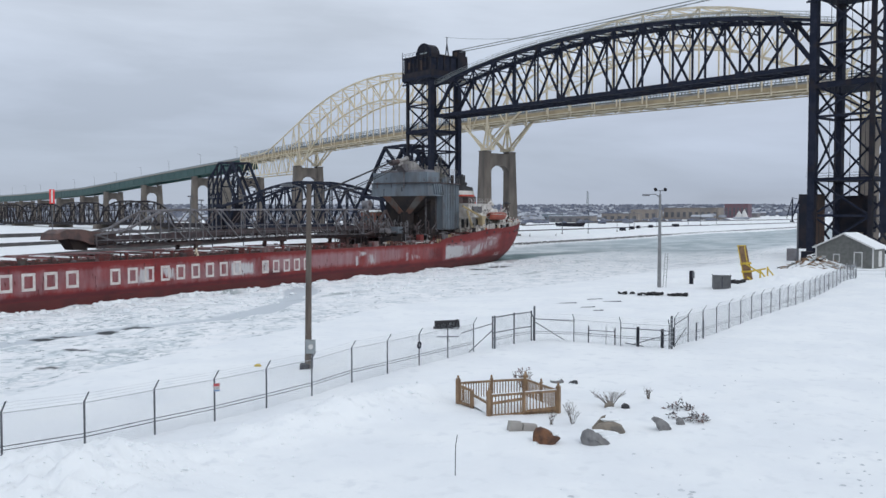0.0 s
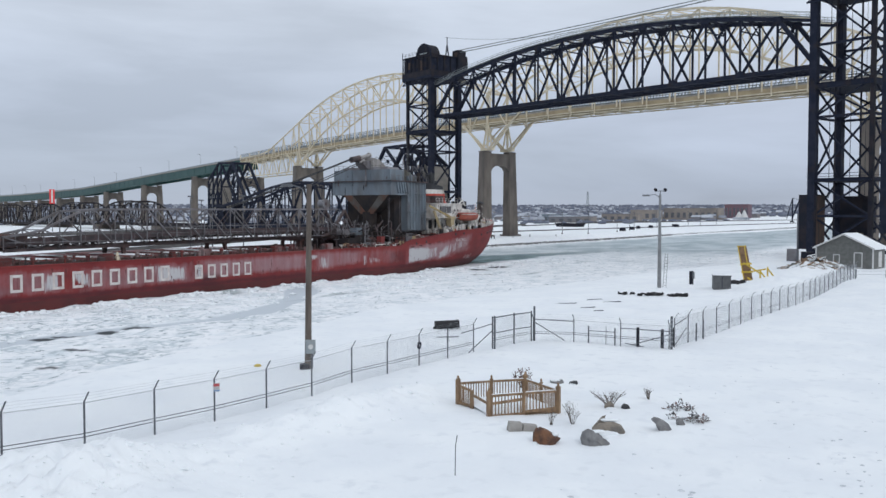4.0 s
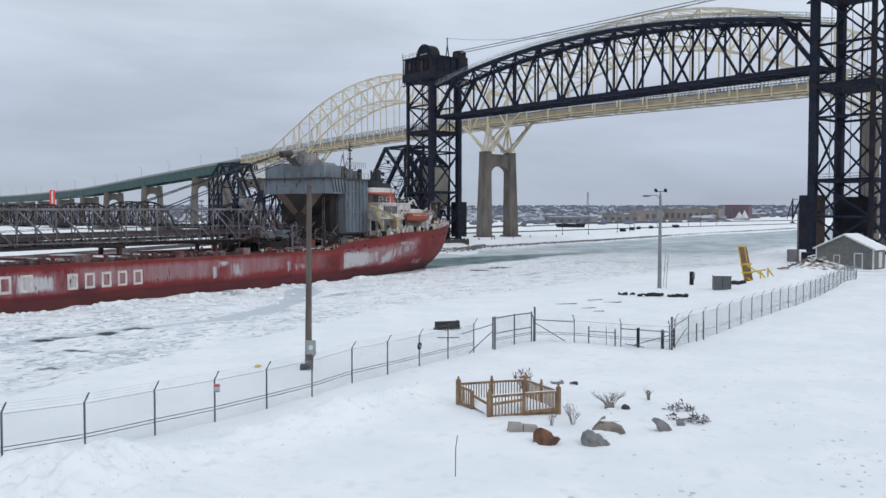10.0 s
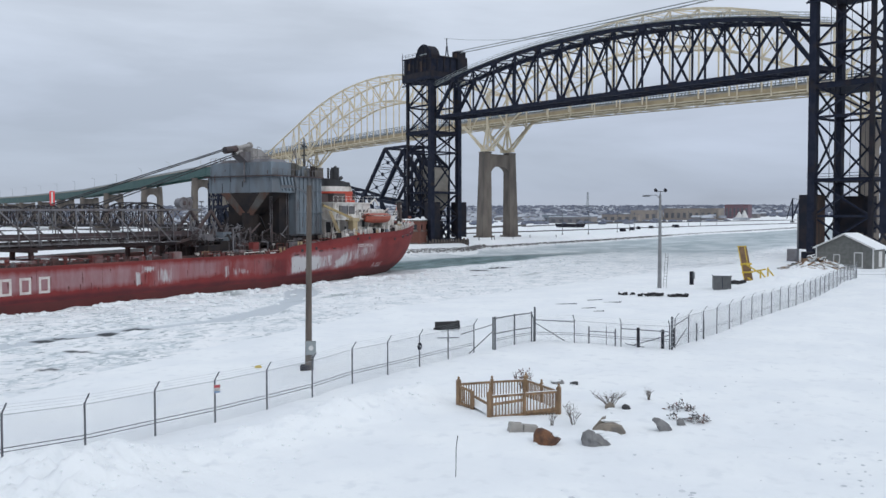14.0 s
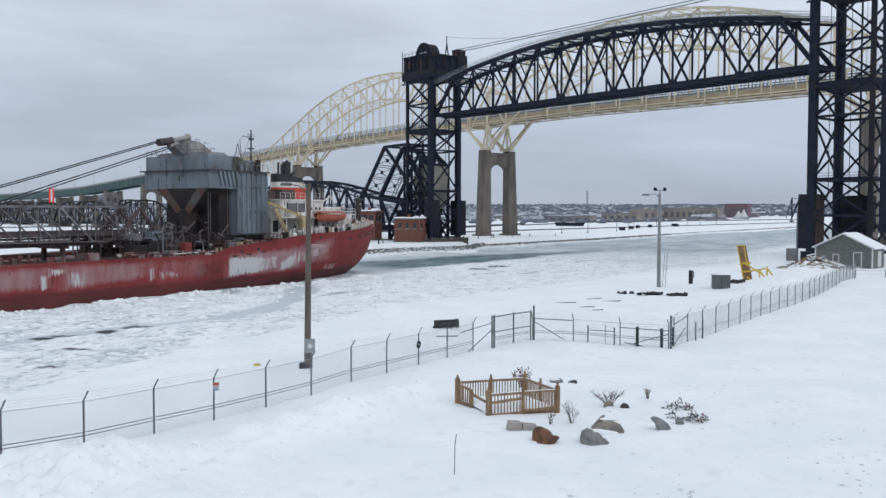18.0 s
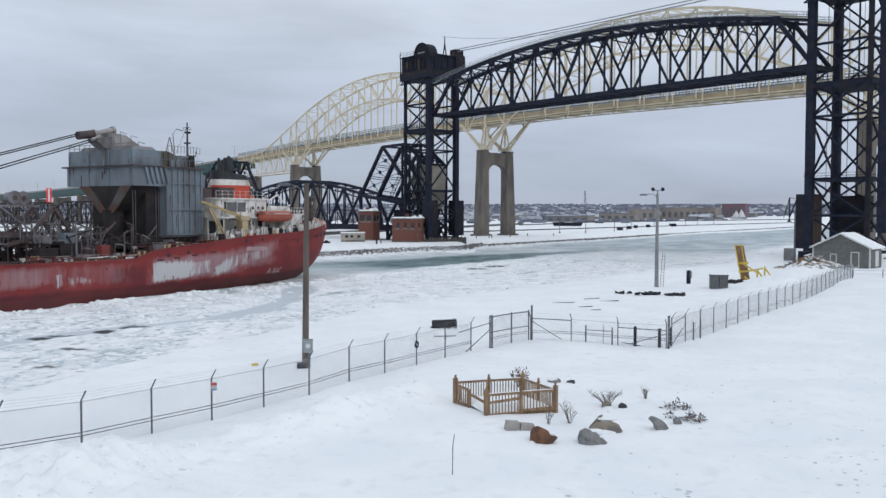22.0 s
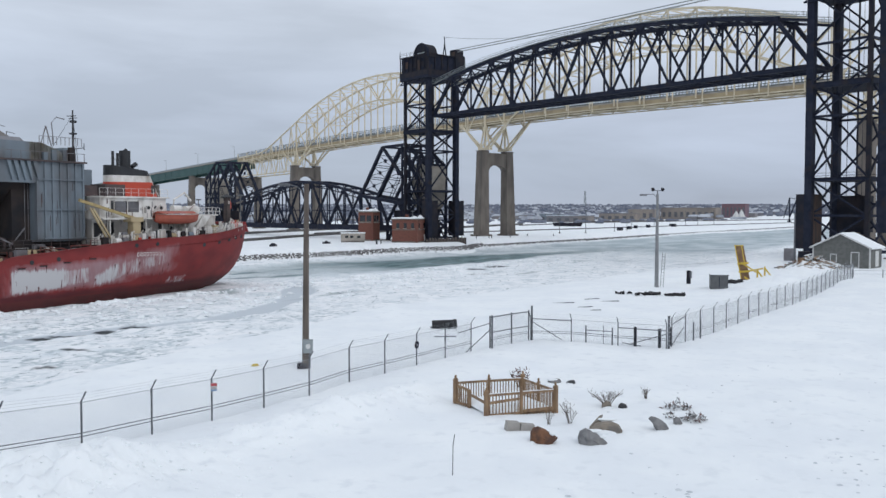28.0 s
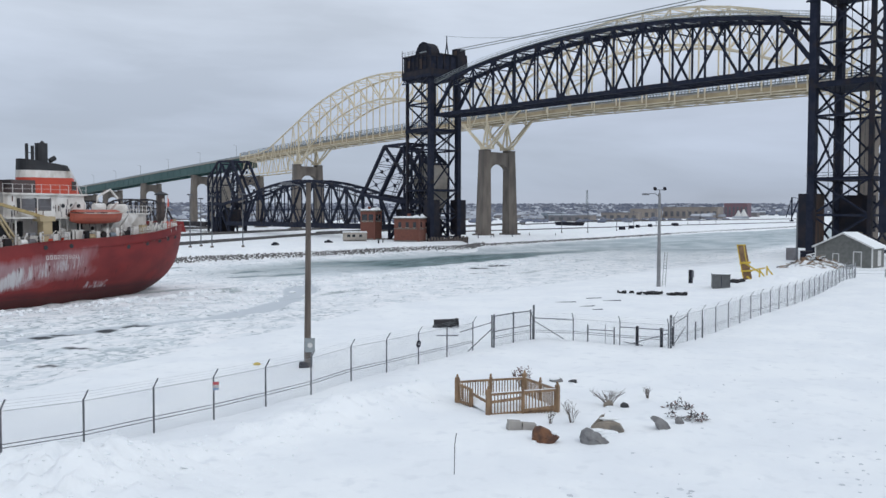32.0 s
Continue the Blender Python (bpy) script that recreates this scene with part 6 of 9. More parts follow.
for k in range(16):
    X, y, z = rnd.uniform(138, 150), rnd.uniform(-7.5, 6), rnd.uniform(6.4, 9.4)
    L_ = rnd.uniform(2.5, 7)
    part("platform_deck", Geo().box(sx(X), y, z, sx(X + L_), y + rnd.uniform(0.6, 1.4), z + 0.12), rnd.choice([SLATEDK, BOOMDARK, BOOM]), ship)
    part("platform_leg", Geo().beam((sx(X + 0.3), y + 0.2, 5.0), (sx(X + 0.3), y + 0.2, z), 0.14).beam((sx(X + L_ - 0.3), y + 0.2, 5.0), (sx(X + L_ - 0.3), y + 0.2, z), 0.14), BOOMDARK, ship)
    part("platform_rail", Geo().beam((sx(X), y, z + 1.0), (sx(X + L_), y, z + 1.0), 0.06), BOOM, ship)
# ladders, hand rails and stains on the casing
for X in (159.2, 155.2):
    lad_ = part("casing_ladder", Geo().beam((sx(X), near_y(6.2), 7.2), (sx(X), near_y(6.2), 15.2), 0.06).beam((sx(X + 0.45), near_y(6.2), 7.2), (sx(X + 0.45), near_y(6.2), 15.2), 0.06), BOOM, casing)
for k in range(12):
    X = 160.3 + rnd.random() * 6.0
    z = rnd.uniform(10, 17.5)
    part("soot_streak", Geo().box(sx(X), near_y(5.0) - 0.012, z - rnd.uniform(0.6, 2.4), sx(X + rnd.uniform(0.04, 0.1)), near_y(5.0) - 0.004, z), BOOMDARK, casing)
for k in range(7):
    y = rnd.uniform(near_y(5.4), near_y(19))
    z = rnd.uniform(15.8, 19.8)
    part("rust_streak", Geo().box(sx(154.4) - 0.012, y, z - rnd.uniform(0.3, 1.6), sx(154.4) - 0.004, y + rnd.uniform(0.06, 0.25), z), rnd.choice([RUST, BOOMDARK, SLATEDK]), casing)
for y in np.linspace(near_y(5.6), near_y(19), 4):
    part("front_rib", Geo().box(sx(154.3), y, 15.4, sx(154.4), y + 0.1, 20.1), SLATE, casing)
for off, z0 in ((5.4, 20.2),):
    for k in range(13):
        y = near_y(5.4 + 14.0 * k / 12)
        bar("roof_rail_post", casing, (sx(154.7), y, z0), (sx(154.7), y, z0 + 1.0), 0.06, BOOM)
    for up in (0.5, 1.0):
        bar("roof_rail", casing, (sx(154.7), near_y(5.4), z0 + up), (sx(154.7), near_y(19.4), z0 + up), 0.05, BOOM)
for k in range(24):
    X = rnd.uniform(160.5, 166.5)
    y = rnd.uniform(near_y(5.6), near_y(10))
    part("roof_fitting", Geo().box(sx(X), y, 18.15, sx(X + rnd.uniform(0.3, 1.0)), y + rnd.uniform(0.3, 0.8), 18.15 + rnd.uniform(0.4, 2.1)), rnd.choice([BOOM, SLATE, BOOMDARK, OCHRE, SLATEDK]), casing)
# pipes, lockers and gear crowding the after deck
for k in range(70):
    X = rnd.uniform(166.5, 198)
    off = HALF - breadth(sx(X), sheer(sx(X))) + rnd.uniform(0.6, 3.0)
    z = sheer(sx(X)) - 1.1
    c = rnd.choice([SHIPWHITE, SHIPWHITE, BOOM, OCHRE, SLATEDK, SLATE, FUNRED, PALESTEEL])
    q = rnd.random()
    if q < 0.4:
        w = rnd.uniform(0.25, 0.9)
        part("deck_locker", Geo().box(sx(X), near_y(off), z, sx(X + w), near_y(off + w), z + rnd.uniform(1.2, 2.3)), c, ship)
    elif q < 0.75:
        part("vent_pipe", Geo().path([(sx(X), near_y(off), z), (sx(X), near_y(off), z + rnd.uniform(1.4, 2.6)), (sx(X + 0.35), near_y(off), z + 2.3)], 0.12, 6), SHIPWHITE, ship)
    else:
        part("winch_drum", Geo().tube((sx(X), near_y(off), z + 1.3), (sx(X + 0.8), near_y(off), z + 1.3), 0.42, seg=10), c, ship)
for k in range(60):
    X = rnd.uniform(166.8, 192)
    off = HALF - breadth(sx(X), sheer(sx(X))) + rnd.uniform(0.5, 3.4)
    z = sheer(sx(X)) - 1.1
    c = rnd.choice([SHIPWHITE, RUST, BOOMDARK, SLATEDK, OCHRE, BOATRED, PALESTEEL, BOOM, SLATEDK])
    q = rnd.random()
    if q < 0.4:
        part("hand_rail", Geo().beam((sx(X), near_y(off), z), (sx(X), near_y(off), z + 2.0), 0.06).beam((sx(X + 1.3), near_y(off), z), (sx(X + 1.3), near_y(off), z + 2.0), 0.06).beam((sx(X), near_y(off), z + 1.95), (sx(X + 1.3), near_y(off), z + 1.95), 0.06).beam((sx(X), near_y(off), z + 1.5), (sx(X + 1.3), near_y(off), z + 1.5), 0.05), rnd.choice([SHIPWHITE, PALESTEEL, BOOMDARK]), ship)
    elif q < 0.7:
        w = rnd.uniform(0.3, 1.0)
        part("gear_box", Geo().box(sx(X), near_y(off), z, sx(X + w), near_y(off + 0.5), z + rnd.uniform(1.3, 2.2), 0.04), c, ship)
    else:
        part("coiled_hose", Geo().tube((sx(X), near_y(off), z + 1.5), (sx(X), near_y(off + 0.25), z + 1.5), rnd.uniform(0.25, 0.45), seg=12).beam((sx(X), near_y(off + 0.3), z), (sx(X), near_y(off + 0.3), z + 1.9), 0.1), c, ship)
for X in (169.0, 172.0, 174.8, 177.6):
    rod("deck_pillar", house, (sx(X), near_y(2.8), 8.0), (sx(X), near_y(2.8), 10.9), 0.1, SHIPWHITE)
part("boat_deck", Geo().box(sx(167.6), near_y(2.4), 10.72, sx(184.0), near_y(5.4), 10.9), SHIPWHITE, house)
for k in range(10):
    X = 184.5 + 0.75 * k
    rod("stern_rail_post", ship, (sx(X), near_y(5.8), 11.3), (sx(X), near_y(5.8), 12.4), 0.04, SHIPWHITE)
for up in (11.8, 12.4):
    rod("stern_top_rail", ship, (sx(184.5), near_y(5.8), up), (sx(191.2), near_y(5.8), up), 0.03, SHIPWHITE)
part("king_post", Geo().path([(sx(183.0), near_y(7), 11.3), (sx(183.4), near_y(7), 13.6), (sx(185.4), near_y(7), 14.6), (sx(186.6), near_y(7), 13.4)], 0.16, 8), SHIPWHITE, ship, "white goose-neck davit")

# ---- bascule and truss spans of the old railway ----
BROWNBLACK = mat("weathered_dark_truss", (0.018, 0.016, 0.02), 0.8, 0, (0.034, 0.029, 0.031), 0.4, spec=0.25)


def bascule_leaf(m, label):
    """One leaf of the bascule: a curved truss, its sloping arm and its hanging counterweight; x runs from the heel to the tip."""
    th = thing("bascule_leaf", m, label, "bridge span", "bascule leaves")
    n, step = 4, 9.85
    W0, W1 = 1.5, 8.7

    def top(j):
        return 17.6 + 5.0 * math.sin(math.pi / 2 * j / n)

    for w in (W0, W1):
        part("bottom_chord", Geo().beam((-16, w, 7.0), (n * step - 0.4, w, 7.0), 0.9, 1.6), BLACK, th)
        for j in range(n):
            a, b_ = j * step, (j + 1) * step
            bar("top_chord", th, (a, w, top(j)), (b_, w, top(j + 1)), 0.7, BLACK, 0.8)
            bar("vertical", th, (a, w, 7), (a, w, top(j)), 0.34, BLACK)
            mid = (a + b_) / 2
            foot, head = ((a, w, 7), (b_, w, top(j + 1))) if j % 2 == 0 else ((b_, w, 7), (a, w, top(j)))
            bar("diagonal", th, foot, head, 0.62, BLACK)
            bar("sub_diagonal", th, (mid, w, (7 + head[2]) / 2), (2 * mid - foot[0], w, 7), 0.26, BLACK)
            bar("hanger", th, (mid, w, 7), (mid, w, (top(j) + top(j + 1)) / 2), 0.2, BLACK)
            bar("chord_lacing", th, (a, w, top(j) - 1.5), (b_, w, top(j + 1) - 1.5), 0.3, BLACK)
            for k in range(4):
                f0, f1 = k / 4, (k + 1) / 4
                bar("chord_lacing", th, (a + step * f0, w, top(j + f0) - (1.5 if k % 2 else 0)), (a + step * f1, w, top(j + f1) - (0 if k % 2 else 1.5)), 0.14, BLACK)
        bar("mid_rail", th, (0, w, 12.2), (n * step - 0.4, w, 12.6), 0.16, BLACK)
        # sloping arm: two ribs laced together
        bar("arm_rib", th, (0, w, 17.2), (-11.6, w, 31.7), 0.85, BLACK)
        bar("arm_rib", th, (-8.6, w, 16.2), (-20.4, w, 30.8), 0.75, BLACK)
        at = lambda f, k: (-11.6 * f, w, 17.2 + 14.5 * f) if k == 0 else (-8.6 - 11.8 * f, w, 16.2 + 14.6 * f)
        for f0, f1 in ((0.1, 0.36), (0.40, 0.60), (0.64, 0.84)):
            bar("arm_lacing", th, at(f0, 0), at(f1, 1), 0.14, BLACK)
            bar("arm_lacing", th, at(f0, 1), at(f1, 0), 0.14, BLACK)
            bar("arm_strut", th, at(f0, 0), at(f0, 1), 0.2, BLACK)
            bar("arm_strut", th, at(f1, 0), at(f1, 1), 0.2, BLACK)
            mid = Vector(at((f0 + f1) / 2, 0)).lerp(Vector(at((f0 + f1) / 2, 1)), 0.5)
            part("gusset_plate", Geo().tube(mid - Vector((0, 0.15, 0)), mid + Vector((0, 0.15, 0)), 0.62, seg=8), BLACK, th)
        bar("arm_tie", th, (-11.6, w, 31.7), (-21.6, w, 22.4), 0.75, BLACK)
        bar("arm_tie", th, (-11.6, w, 31.7), (-23.4, w, 31.9), 0.8, BLACK)
        bar("arm_tie", th, (-23.4, w, 31.9), (-32.4, w, 25.6), 0.7, BLACK)
        bar("arm_tie", th, (-20.4, w, 30.8), (-29.5, w, 20.4), 0.6, BLACK)
        bar("heel_beam", th, (1.0, w, 17.2), (-19.5, w, 14.7), 0.8, BLACK, 1.0)
        bar("heel_beam", th, (-19.5, w, 14.7), (-33, w, 14.7), 0.9, BLACK, 1.1)
        for p_, q in (((-19.6, 14.6), (-23.5, 9.6)), ((-24, 15.4), (-14, 3)), ((-24, 20), (-26, 3)), ((-31, 15.4), (-26, 3)), ((-33, 25), (-33, 3)), ((-9.5, 15.8), (-14, 9)), ((-14, 9), (-14, 3)), ((-18.6, 14.6), (-14, 9)), ((1.0, 17.0), (-1.5, 7.2))):
            bar("heel_post", th, (p_[0], w, p_[1]), (q[0], w, q[1]), 0.7, BLACK)
        # stair up to the machinery
        for dx in (0, 1.6):
            bar("stair_string", th, (-14.4 - dx, w, 15.6), (-19.4 - dx, w, 22.6), 0.14, BLACK)
        for k in range(9):
            f = (k + 0.5) / 9
            bar("stair_tread", th, (-14.4 - 5.0 * f, w, 15.6 + 7.0 * f), (-16.0 - 5.0 * f, w, 15.6 + 7.0 * f), 0.12, BLACK)
    cols = [-33, -28.8, -25, -21.4]
    levels = [3.5, 9.5, 15.5, 21.5, 27.0]
    roof = lambda x: float(np.interp(x, (-33, -23.4, -11.6), (25.2, 31.9, 31.7)))
    for w in (W0, W1):
        for xa, xb in zip(cols, cols[1:]):
            bar("tower_post", th, (xb, w, 3.2), (xb, w, roof(xb)), 0.5, BLACK)
            for k, (za, zb) in enumerate(zip(levels, levels[1:])):
                bar("tower_brace", th, (xa, w, za), (xb, w, min(zb, roof(xb))), 0.36, BLACK)
                if k % 2 == 0:
                    bar("tower_brace", th, (xb, w, za), (xa, w, min(zb, roof(xa))), 0.36, BLACK)
                bar("tower_rail", th, (xa, w, zb - (1.6 if zb > 26 and xa < -30 else 0)), (xb, w, zb), 0.32, BLACK)
    part("drive_house", Geo().box(-31, W0 + 0.4, 3.4, -23, W1 - 0.4, 9.5), BLACKRUST, th, "dark drive machinery house")
    for j in range(n + 1):
        bar("floor_beam", th, (j * step - (0.4 if j == n else 0), W0, 6.9), (j * step - (0.4 if j == n else 0), W1, 6.9), 0.5, BLACK, 1.3)
        bar("top_strut", th, (j * step - (0.4 if j == n else 0), W0, top(j)), (j * step - (0.4 if j == n else 0), W1, top(j)), 0.4, BLACK)
    for x, z in ((-11.6, 31.7), (-23.4, 31.9), (-20.4, 30.8), (-21.6, 22.4), (-32.4, 25.6)):
        bar("arm_cross_tie", th, (x, W0, z), (x, W1, z), 0.5, BLACK)
    part("counterweight", Geo().prism([(-33.0, 14.6), (-31.0, 12.8), (-25.4, 13.4), (-25.0, 24.0), (-26.6, 26.0), (-31.4, 26.0), (-33.4, 24.4)], W0 + 0.2, W1 - 0.9), CONCRETE2, th, "stained concrete counterweight block")
    part("heel_pier", Geo().box(-34, -0.5, -1.5, -8, 10.7, 3.4, 0.3), CONCRETE, th, "stone-grey concrete heel pier")
    part("machinery_cabin", Geo().box(-22, W0 + 1, 7.5, -16, W1 - 1, 12.5), BLACKRUST, th)
    return th


bascule_leaf(RAILWAY @ pose(-35.7, 0, 0) @ pose(0, 10.2, 0, 0, 0, 180), "black steel bascule leaf with a sloping arm, lowered")
bascule_leaf(RAILWAY @ pose(-114.7, 0, 0), "black steel bascule leaf, lowered, meeting its twin in mid-span")


def camelback(s1, s0, zb, z1):
    """A pin-connected truss with a humped upper chord between two stone piers."""
    L = s1 - s0
    th = thing("camelback_truss", RAILWAY @ pose(s0, 0, 0), "dark weathered camelback truss span of an old railway bridge", "bridge span", "camelback truss spans")
    n = 10
    step = L / n

    def top(j):
        return zb + (z1 - zb) * (0.0 if j in (0, n) else (0.60, 0.83, 0.95, 1.0, 1.0, 1.0, 0.95, 0.83, 0.60)[j - 1])

    for w in (0.5, 8.5):
        part("bottom_chord", Geo().beam((0.6, w, zb), (L - 0.6, w, zb), 0.6, 1.2), BROWNBLACK, th)
        for j in range(n):
            a, b_ = j * step, (j + 1) * step
            bar("end_post" if j in (0, n - 1) else "top_chord", th, (a, w, top(j)), (b_, w, top(j + 1)), 0.68, BROWNBLACK)
            if j:
                bar("vertical", th, (a, w, zb), (a, w, top(j)), 0.38, BROWNBLACK)
            if 0 < j < n // 2:
                bar("diagonal", th, (a, w, top(j)), (b_, w, zb), 0.26, BROWNBLACK)
            elif n // 2 <= j < n - 1:
                bar("diagonal", th, (a, w, zb), (b_, w, top(j + 1)), 0.26, BROWNBLACK)
            if 1 < j < n - 2:
                bar("counter_diagonal", th, (a, w, zb), (b_, w, top(j + 1)), 0.2, BROWNBLACK)
    for j in range(1, n):
        bar("portal_strut", th, (j * step, 0.5, top(j)), (j * step, 8.5, top(j)), 0.4, BROWNBLACK)
        bar("floor_beam", th, (j * step, 0.5, zb), (j * step, 8.5, zb), 0.4, BROWNBLACK, 0.9)
    part("track_deck", Geo().box(0.6, 1.5, zb + 0.3, L - 0.6, 7.5, zb + 0.8), BROWNBLACK, th)
    solid("stone_pier", Geo().box(s0 - 2.6, -2.5, -2.5, s0 + 2.6, 11.5, zb - 0.6, 0.7), CONCRETE, "dark stone pier under the truss bridge", "bridge pier", "railway stone piers", m=RAILWAY)
    return th


for s1, s0 in ((-199.5, -279), (-279, -357.5), (-357.5, -440), (-440, -518), (-518, -596)):
    camelback(s1, s0, 6.4 - 0.008 * (-199 - s1), 17.6)
solid("stone_pier", Geo().box(-202.2, -2.5, -2.5, -197, 11.5, 5.8, 0.7), CONCRETE, "dark stone pier under the truss bridge", "bridge pier", "railway stone piers", m=RAILWAY)
link = thing("girder_span", RAILWAY, "low dark plate-girder railway span", "bridge span")
for w in (1.0, 8.0):
    part("plate_girder", Geo().beam((-196.9, w, 6.4), (-149.0, w, 6.4), 0.5, 1.9), BROWNBLACK, link)
part("track_deck", Geo().box(-196.9, 1.3, 7.0, -149, 7.7, 7.3), BROWNBLACK, link)

# ---- far bank: riprap, brick houses, masts ----
STONE = mat("grey_riprap", (0.19, 0.185, 0.185), 0.9, 0, (0.11, 0.105, 0.105), 1.5, 0.4, 3)
rnd = random.Random(11)
g = Geo()
x = 95.0
while x < 720:
    bl = float(bank_line(x))
    for k in range(4 if x < 240 else 2):
        y = bl + 0.2 + 0.36 * k + rnd.uniform(-0.2, 0.2)
        if rnd.random() < (0.95 if k > 0 else 0.6):
            r = rnd.uniform(0.14, 0.28) * (1 if x < 240 else 1.2)
            xx = x + rnd.uniform(-0.4, 0.4)
            g.ball((xx, y, float(height(xx, y)) + 0.08), r, r * rnd.uniform(0.6, 0.95), r * rnd.uniform(0.45, 0.8), 6, 4, 0.18, rnd.randrange(10 ** 6))
    x += rnd.uniform(0.16, 0.30) * (1 + 0.0015 * (x - 95)) * (1 if x < 420 else 2.2)
solid("riprap", g, STONE, "line of grey boulders half buried in snow along the bank", "rocks", kind="stuff")


GLASS = mat("dark_window_glass", (0.02, 0.024, 0.03), 0.12, 0, (0.03, 0.034, 0.04), 1.0)
TRIM = mat("white_trim_paint", (0.62, 0.62, 0.61), 0.6, 0, (0.52, 0.52, 0.51), 3.0)


def brick_house(x, y, rz, wx, wy, h, label, windows):
    z0 = float(height(x, y)) - 0.1
    th = thing("brick_house", pose(x, y, z0, 0, 0, rz), label, "building", "brick operator houses")
    part("wall", Geo().box(-wx / 2, -wy / 2, 0, wx / 2, wy / 2, h), BRICK, th)
    part("cornice", Geo().box(-wx / 2 - 0.25, -wy / 2 - 0.25, h, wx / 2 + 0.25, wy / 2 + 0.25, h + 0.35), CONCRETE, th)
    part("eave_band", Geo().box(-wx / 2 - 0.08, -wy / 2 - 0.08, h - 2.9, wx / 2 + 0.08, wy / 2 + 0.08, h - 2.65), CONCRETE, th)
    part("chimney", Geo().box(wx * 0.15, wy * 0.1, h + 0.3, wx * 0.15 + 0.7, wy * 0.1 + 0.7, h + 1.5), BRICK, th)
    part("snow_cap", Geo().box(-wx / 2 - 0.15, -wy / 2 - 0.15, h + 0.35, wx / 2 + 0.15, wy / 2 + 0.15, h + 0.7, 0.5).ball((-wx * 0.3, -wy * 0.3, h + 0.6), 0.7, 0.9, 0.5, 8, 5, 0.15, 4).ball((wx * 0.3, -wy * 0.35, h + 0.6), 0.6, 0.7, 0.7, 8, 5, 0.15, 5), SNOW, th)
    for fx in (-1, 1):
        part("corner_pier", Geo().box(fx * wx / 2 - 0.35, -wy / 2 - 0.07, 0, fx * wx / 2 + 0.07 * fx + 0.28, -wy / 2 + 0.5, h - 0.01), BRICK, th)
    part("plinth", Geo().box(-wx / 2 - 0.12, -wy / 2 - 0.12, -1.0, wx / 2 + 0.12, wy / 2 + 0.12, 0.5), CONCRETE, th)
    for face, u, z, w, hh in windows:
        if face == "x":
            gg, fr = Geo().box(-wx / 2 - 0.04, u, z, -wx / 2 + 0.1, u + w, z + hh), Geo().box(-wx / 2 - 0.10, u - 0.1, z - 0.14, -wx / 2, u + w + 0.1, z)
        else:
            gg, fr = Geo().box(u, -wy / 2 - 0.04, z, u + w, -wy / 2 + 0.1, z + hh), Geo().box(u - 0.1, -wy / 2 - 0.10, z - 0.14, u + w + 0.1, -wy / 2, z)
        win = part("window", gg, GLASS, th)
        part("sill", fr, CONCRETE2, win)
    return th


b1 = brick_house(206.9, 139.4, 14, 7.0, 7.6, 6.5, "square red-brick bridge operator's house with a snowy flat roof", [("x", -2.8, 4.1, 0.9, 1.5), ("x", -0.6, 4.1, 0.9, 1.5), ("x", 1.6, 4.1, 0.9, 1.5), ("y", -2.6, 4.1, 0.9, 1.5), ("y", 1.6, 4.1, 0.9, 1.5)])
part("door", Geo().box(2.1, -3.9, 0.3, 3.1, -3.8, 2.4), TRIM, b1, "white door")
b2 = brick_house(213.5, 158.5, 14, 4.6, 4.8, 8.6, "narrow red-brick signal house with wide upper windows", [("x", -2.0, 5.6, 1.7, 2.1), ("x", 0.2, 5.6, 1.7, 2.1), ("y", -1.9, 5.6, 1.6, 2.1), ("y", 0.3, 5.6, 1.6, 2.1)])
trailer = thing("site_trailer", pose(199.5, 153.8, float(height(199.5, 153.8)), 0, 0, -50), "low pale site trailer standing in the snow", "trailer")
part("body", Geo().box(-3.4, -1.3, 0.4, 3.4, 1.3, 2.5), CONCRETE2, trailer)
part("roof", Geo().box(-3.5, -1.4, 2.5, 3.5, 1.4, 2.75, 0.1), SNOW, trailer, "snow-covered roof")
for u in (-2.2, -0.8, 1.2):
    part("window", Geo().box(u, -1.33, 1.2, u + 0.9, -1.29, 1.9), GLASS, trailer)
part("skirt", Geo().box(-3.3, -1.2, -0.2, 3.3, 1.2, 0.4), CONCRETE, trailer)


def bank_mast(x, y, h, r=0.14, label="tall thin grey light mast on the far bank", arm=True):
    z0 = float(height(x, y)) - 0.2
    th = thing("light_mast", pose(x, y, z0), label, "mast", "far bank masts")
    rod("pole", th, (0, 0, 0), (0, 0, h), r, GALV, r2=r * 0.6)
    if arm:
        part("lamp_head", Geo().box(-0.5, -0.35, h - 0.1, 0.5, 0.35, h + 0.2), GALV, th)
    part("foot", Geo().tube((0, 0, 0), (0, 0, 0.6), r * 3, r * 2.4, 10), CONCRETE, th)


for x, y, h in ((141.7, 157.3, 12.4), (147.7, 160.2, 11.6), (144.4, 153.0, 12.2), (150.5, 149.2, 12.6), (331.5, 148.7, 9), (340.5, 141, 9.5), (384.4, 145, 9.5), (517.3, 170, 10), (589.2, 172, 10), (420, 152, 9), (455, 162, 9), (640, 178, 11), (700, 182, 11), (205, 136.9, 9), (247, 152, 8)):
    bank_mast(x, y, h)
REDGLOW = mat("red_marker_paint", (0.75, 0.05, 0.05), 0.5, 0, (0.65, 0.04, 0.04), 2.0)
mark = thing("daymark", pose(245.3, 362.8, 3), "tall red and white range daymark on a post", "sign")
rod("post", mark, (0, 0, 0), (0, 0, 12), 0.2, GALV)
part("board", Geo().box(-0.12, -1.1, 13.0, 0.12, 1.1, 19.5), REDGLOW, mark, "red board").matrix_basis = Matrix.Rotation(radians(57), 4, "Z")
